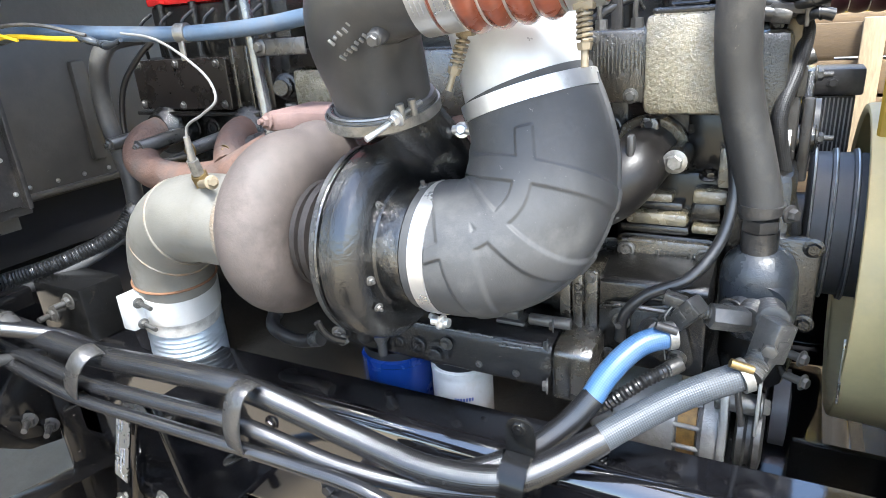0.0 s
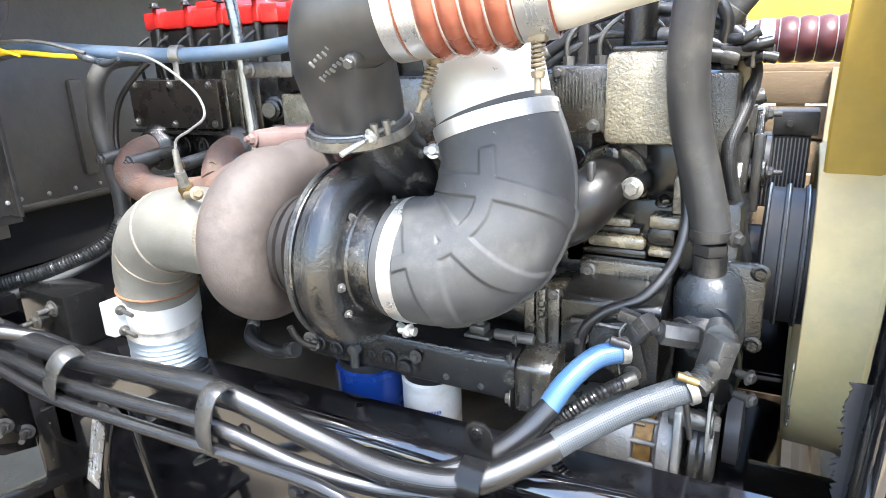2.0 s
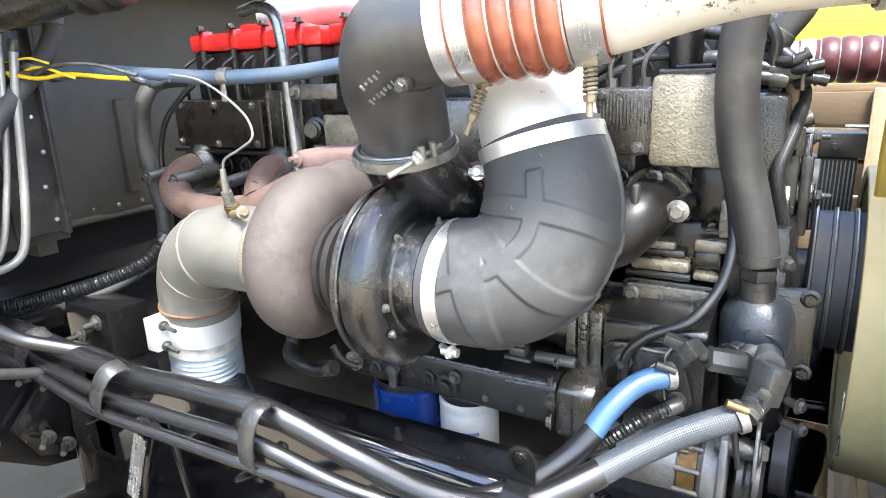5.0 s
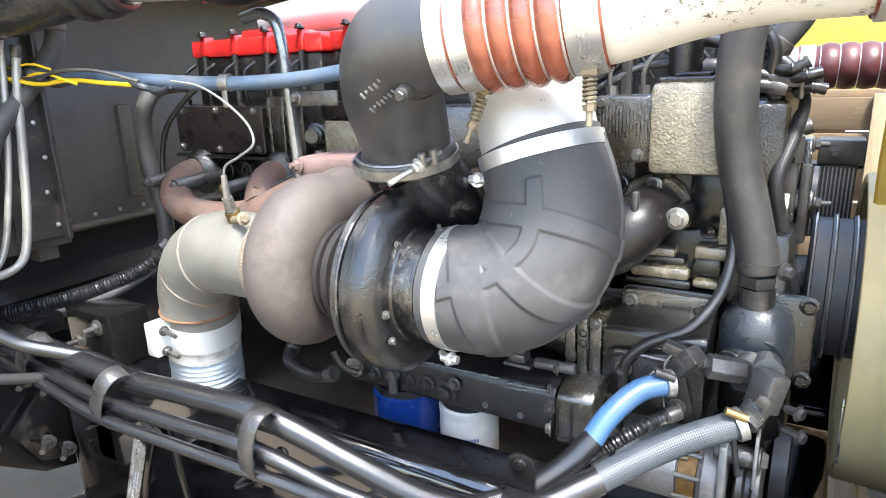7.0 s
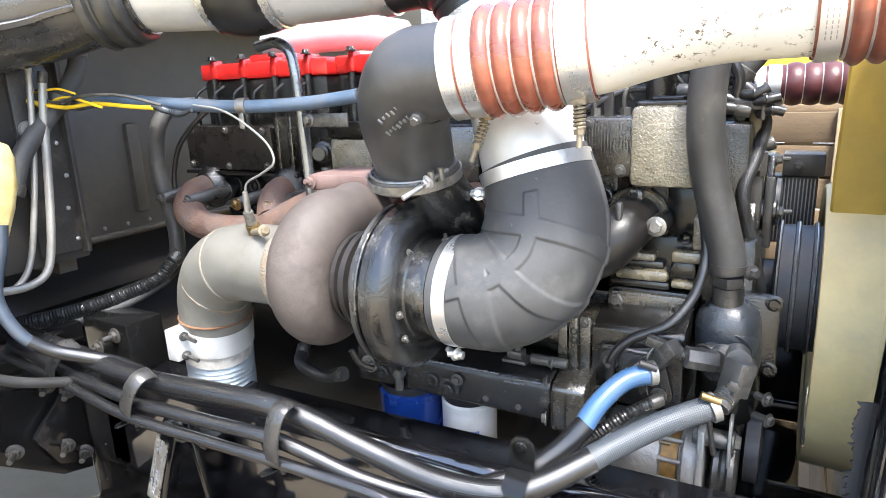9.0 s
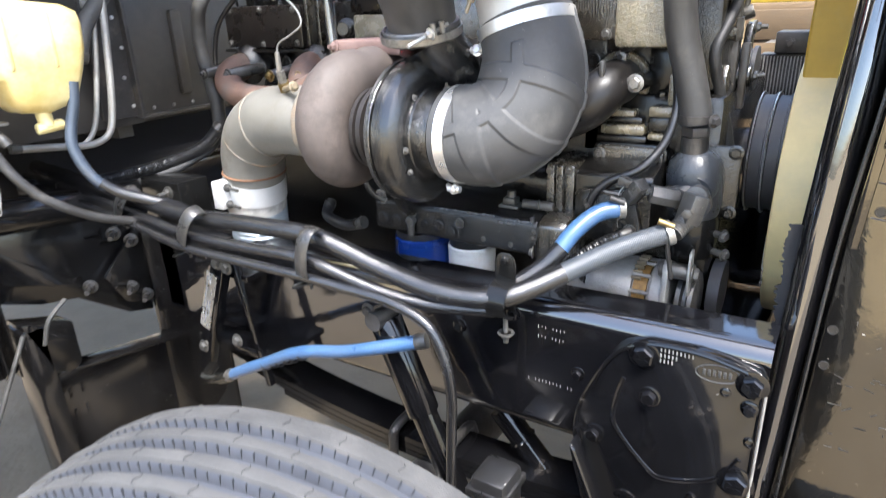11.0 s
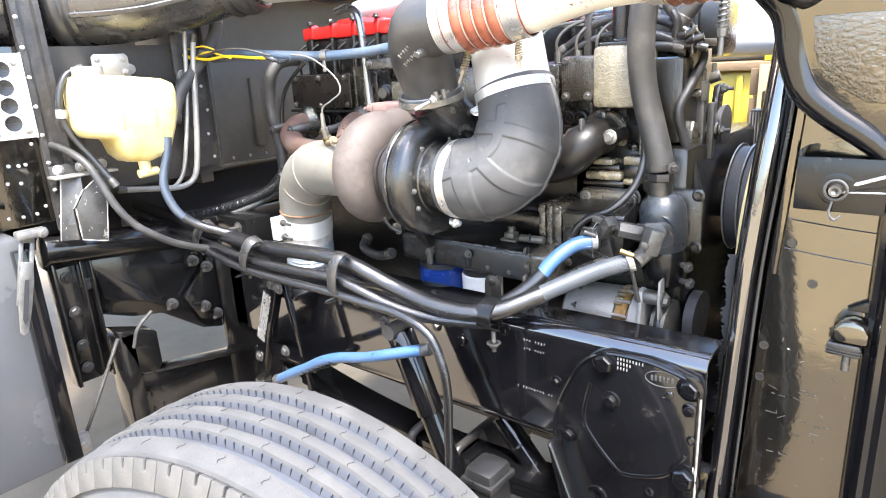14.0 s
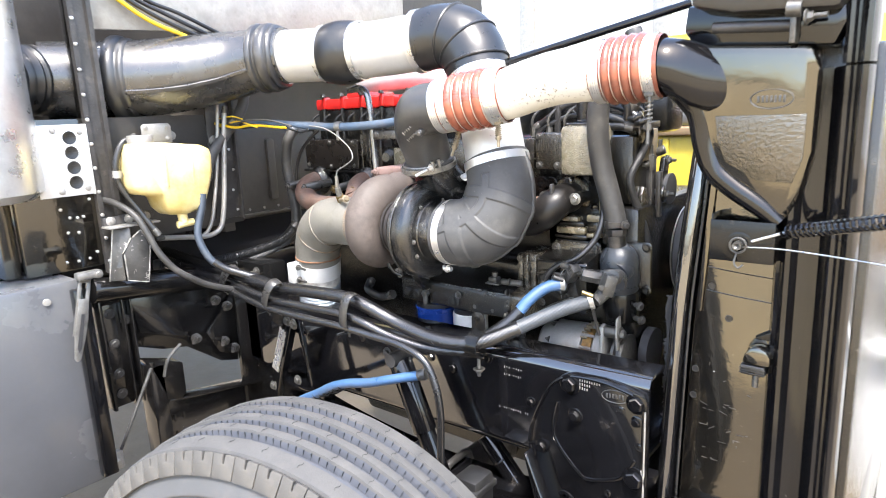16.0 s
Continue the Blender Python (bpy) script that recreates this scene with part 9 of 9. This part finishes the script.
# ends of the hoses
for at, d, r, nm in (((-0.012, 0.098, 1.127), (0.8, 0.5, 0.3), 0.019, "grey"), ((-0.100, 0.122, 1.150), (0.8, 0.55, 0.05), 0.0165, "blue")):
    th = thing("hose_clamp", at, "bright worm-drive clamp at the end of the %s hose" % nm, "clamp", "worm clamps")
    bm = BM()
    band(bm, at, d, r, 0.011)
    part("band", bm, "clamp_worn", th)
    bm = BM()
    c = Vector(at) + V(0, -0.012, r)
    cyl(bm, c - V(0.014, 0.004, -0.004), c + V(0.010, 0.002, -0.004), 0.0055, seg=12)
    part("screw", bm, "brass" if nm == "grey" else "dark_steel", th)
hose("drain_hose", [(-0.66, 0.10, 1.045), (-0.70, 0.10, 1.032), (-0.74, 0.10, 1.035), (-0.775, 0.11, 1.045), (-0.79, 0.14, 1.06)], 0.012, "rubber_black", "black rubber elbow hose below the turbocharger")
hose("oil_drain", [(-0.53, 0.03, 1.20), (-0.53, 0.06, 1.15), (-0.54, 0.10, 1.10), (-0.545, 0.14, 1.08)], 0.016, "black_cast", "black oil drain pipe under the turbocharger")
hose("side_conduit", [(-0.22, 0.12, 0.99), (-0.20, 0.10, 1.02), (-0.16, 0.09, 1.06), (-0.12, 0.11, 1.09), (-0.09, 0.14, 1.10)], 0.009, "rubber_black", "black corrugated conduit below the blue hose", 12, 8, 0.001, 0.006)
hose("drop_wire", [(-0.02, 0.115, 1.12), (-0.015, 0.13, 1.07), (-0.01, 0.14, 1.03)], 0.004, "dark_steel", "thin dark stay under the fitting")
# chrome air cleaner outside the cowl
ACL = thing("air_cleaner", (-1.28, -0.80, 1.45), "bright stainless air cleaner canister beside the cab", "air cleaner")
bm = BM()
lathe(bm, [(0, 0.05), (0.0, 0.14), (0.02, 0.165), (0.56, 0.165), (0.585, 0.14), (0.60, 0.06)], (-1.28, -0.745, 1.40), (0, 0, 1), 48)
part("canister", bm, "steel", ACL)
bm = BM()
band(bm, (-1.28, -0.745, 1.58), (0, 0, 1), 0.166, 0.03)
part("strap", bm, "steel", ACL)
bm = BM()
tube(bm, [(-1.455, -0.46, 1.711), (-1.42, -0.55, 1.711), (-1.37, -0.65, 1.711)], 0.095, 36, 6, True, 0.005, 0.03)
part("neck", bm, "rubber_black", ACL)
# cowl top
COW = thing("cowl_shelf", (-1.28, 0.1, 1.78), "pale bare cowl panel with wires above the firewall", "cowl")
bm = BM()
prism(bm, [V(-1.285, -0.40, 1.84), V(-1.285, 0.9, 1.90), V(-1.285, 0.9, 2.12), V(-1.285, -0.40, 2.12)], (1, 0, 0), 0.01, 0.002)
part("panel", bm, "galv", COW)
for k in range(4):
    bm = BM()
    tube(bm, [(-1.26, -0.42 + 0.03 * k, 2.0), (-1.25, -0.33 + 0.03 * k, 1.93), (-1.24, -0.24 + 0.03 * k, 1.87 + 0.01 * k), (-1.24, -0.12 + 0.05 * k, 1.83)], 0.006, 10, 5)
    part("wire", bm, "rubber_black" if k else "yellow_wire", COW)
# loop clamp on the cable by the tank
LC = thing("loop_clamp", (-1.17, -0.425, 1.44), "dark rubber-lined loop clamp on the tank cable", "clamp")
bm = BM()
band(bm, (-1.17, -0.427, 1.445), (0, 0.1, 1), 0.0105, 0.020, 0.002)
part("loop", bm, "galv", LC)
bm = BM()
box(bm, (-1.172, -0.415, 1.438), (-1.168, -0.398, 1.452), 0.001)
part("tab", bm, "galv", LC)

# ---- yard beyond the truck ----
BLD = thing("building", (0, 14, 0), "pale industrial building across the yard", "building")
bm = BM()
box(bm, (-18, 14, 0), (16, 20, 6.5), 0.05)
part("wall", bm, "building", BLD)
for k in range(9):
    bm = BM()
    box(bm, (-16 + 3.6 * k, 13.85, 0), (-15.6 + 3.6 * k, 14.0, 6.5), 0.02)
    part("pilaster", bm, "galv", BLD)
CRATE = thing("wooden_crate", (0.3, 2.1, 0), "brown boarded wooden crate side", "crate")
for k in range(11):
    bm = BM()
    box(bm, (-0.34, 2.095, 0.02 + 0.128 * k), (1.25, 2.115, 0.136 + 0.128 * k), 0.004)
    part("board", bm, "wood", CRATE)
for x in (-0.30, 0.17, 0.72):
    bm = BM()
    box(bm, (x, 2.070, 0.0), (x + 0.07, 2.0945, 1.43), 0.004)
    part("batten", bm, "wood_pale", CRATE)
PAL = thing("pallet_stack", (0.3, 2.3, 0), "stack of worn brown wooden pallets", "pallets")
for k in range(9):
    for j in range(3):
        bm = BM()
        box(bm, (-0.34, 2.15 + 0.42 * j, 0.12 + 0.152 * k), (1.2, 2.25 + 0.42 * j, 0.14 + 0.152 * k), 0.003)
        part("plank", bm, "wood", PAL)
    for x in (-0.34, 0.0, 0.4, 1.1):
        bm = BM()
        box(bm, (x, 2.16, 0.02 + 0.152 * k), (x + 0.1, 3.1, 0.12 + 0.152 * k), 0.003)
        part("block", bm, "wood", PAL)
BIN = thing("yellow_machine", (-0.8, 2.6, 0), "yellow painted steel machine body beyond the truck", "machine")
bm = BM()
box(bm, (-1.3, 2.3, 0.0), (-0.36, 3.4, 1.40), 0.01)
part("body", bm, "yellow_paint", BIN)
for k in range(5):
    bm = BM()
    box(bm, (-1.25 + 0.2 * k, 2.28, 0.1), (-1.22 + 0.2 * k, 2.302, 1.38), 0.004)
    part("rib", bm, "yellow_paint", BIN)
bm = BM()
box(bm, (-1.35, 2.26, 1.40), (1.4, 3.4, 1.44), 0.006)
part("ledge", bm, "wood", BIN, "brown timber ledge")
bm = BM()
box(bm, (-0.34, 2.30, 1.44), (1.4, 3.4, 1.56), 0.006)
part("beam", bm, "yellow_paint", BIN)
bm = BM()
lathe(bm, [(0, 0.03), (0.0, 0.14), (0.03, 0.17), (0.72, 0.17), (0.76, 0.13), (0.78, 0.03)], (-1.05, 2.62, 1.605), (1, 0, 0), 40)
tagged(part("white_tank", bm, "filter_white"), "white tank lying on the yellow machine", "tank")
MACH = thing("grey_machine", (0.8, 1.8, 0), "pale grey slotted machine housing in the yard", "machine")
bm = BM()
box(bm, (0.50, 1.5, 0.0), (1.4, 2.0, 0.62), 0.02)
box(bm, (0.46, 1.45, 0.62), (1.4, 2.0, 0.66), 0.01)
part("base", bm, "building", MACH)
bm = BM()
box(bm, (0.52, 1.55, 0.66), (1.4, 1.95, 0.92), 0.03)
part("housing", bm, "galv", MACH)
for k in range(2):
    bm = BM()
    prism(bm, round_rect(0.60 + 0.12 * k, 0.50, 0.06, 0.13, 0.025, 1.499), (0, -1, 0), 0.004)
    part("slot", bm, "rubber_black", MACH)
bm = BM()
box(bm, (-1.35, 2.85, 1.44), (0.35, 3.0, 1.98), 0.01)
part("rear_panel", bm, "yellow_paint", BIN)
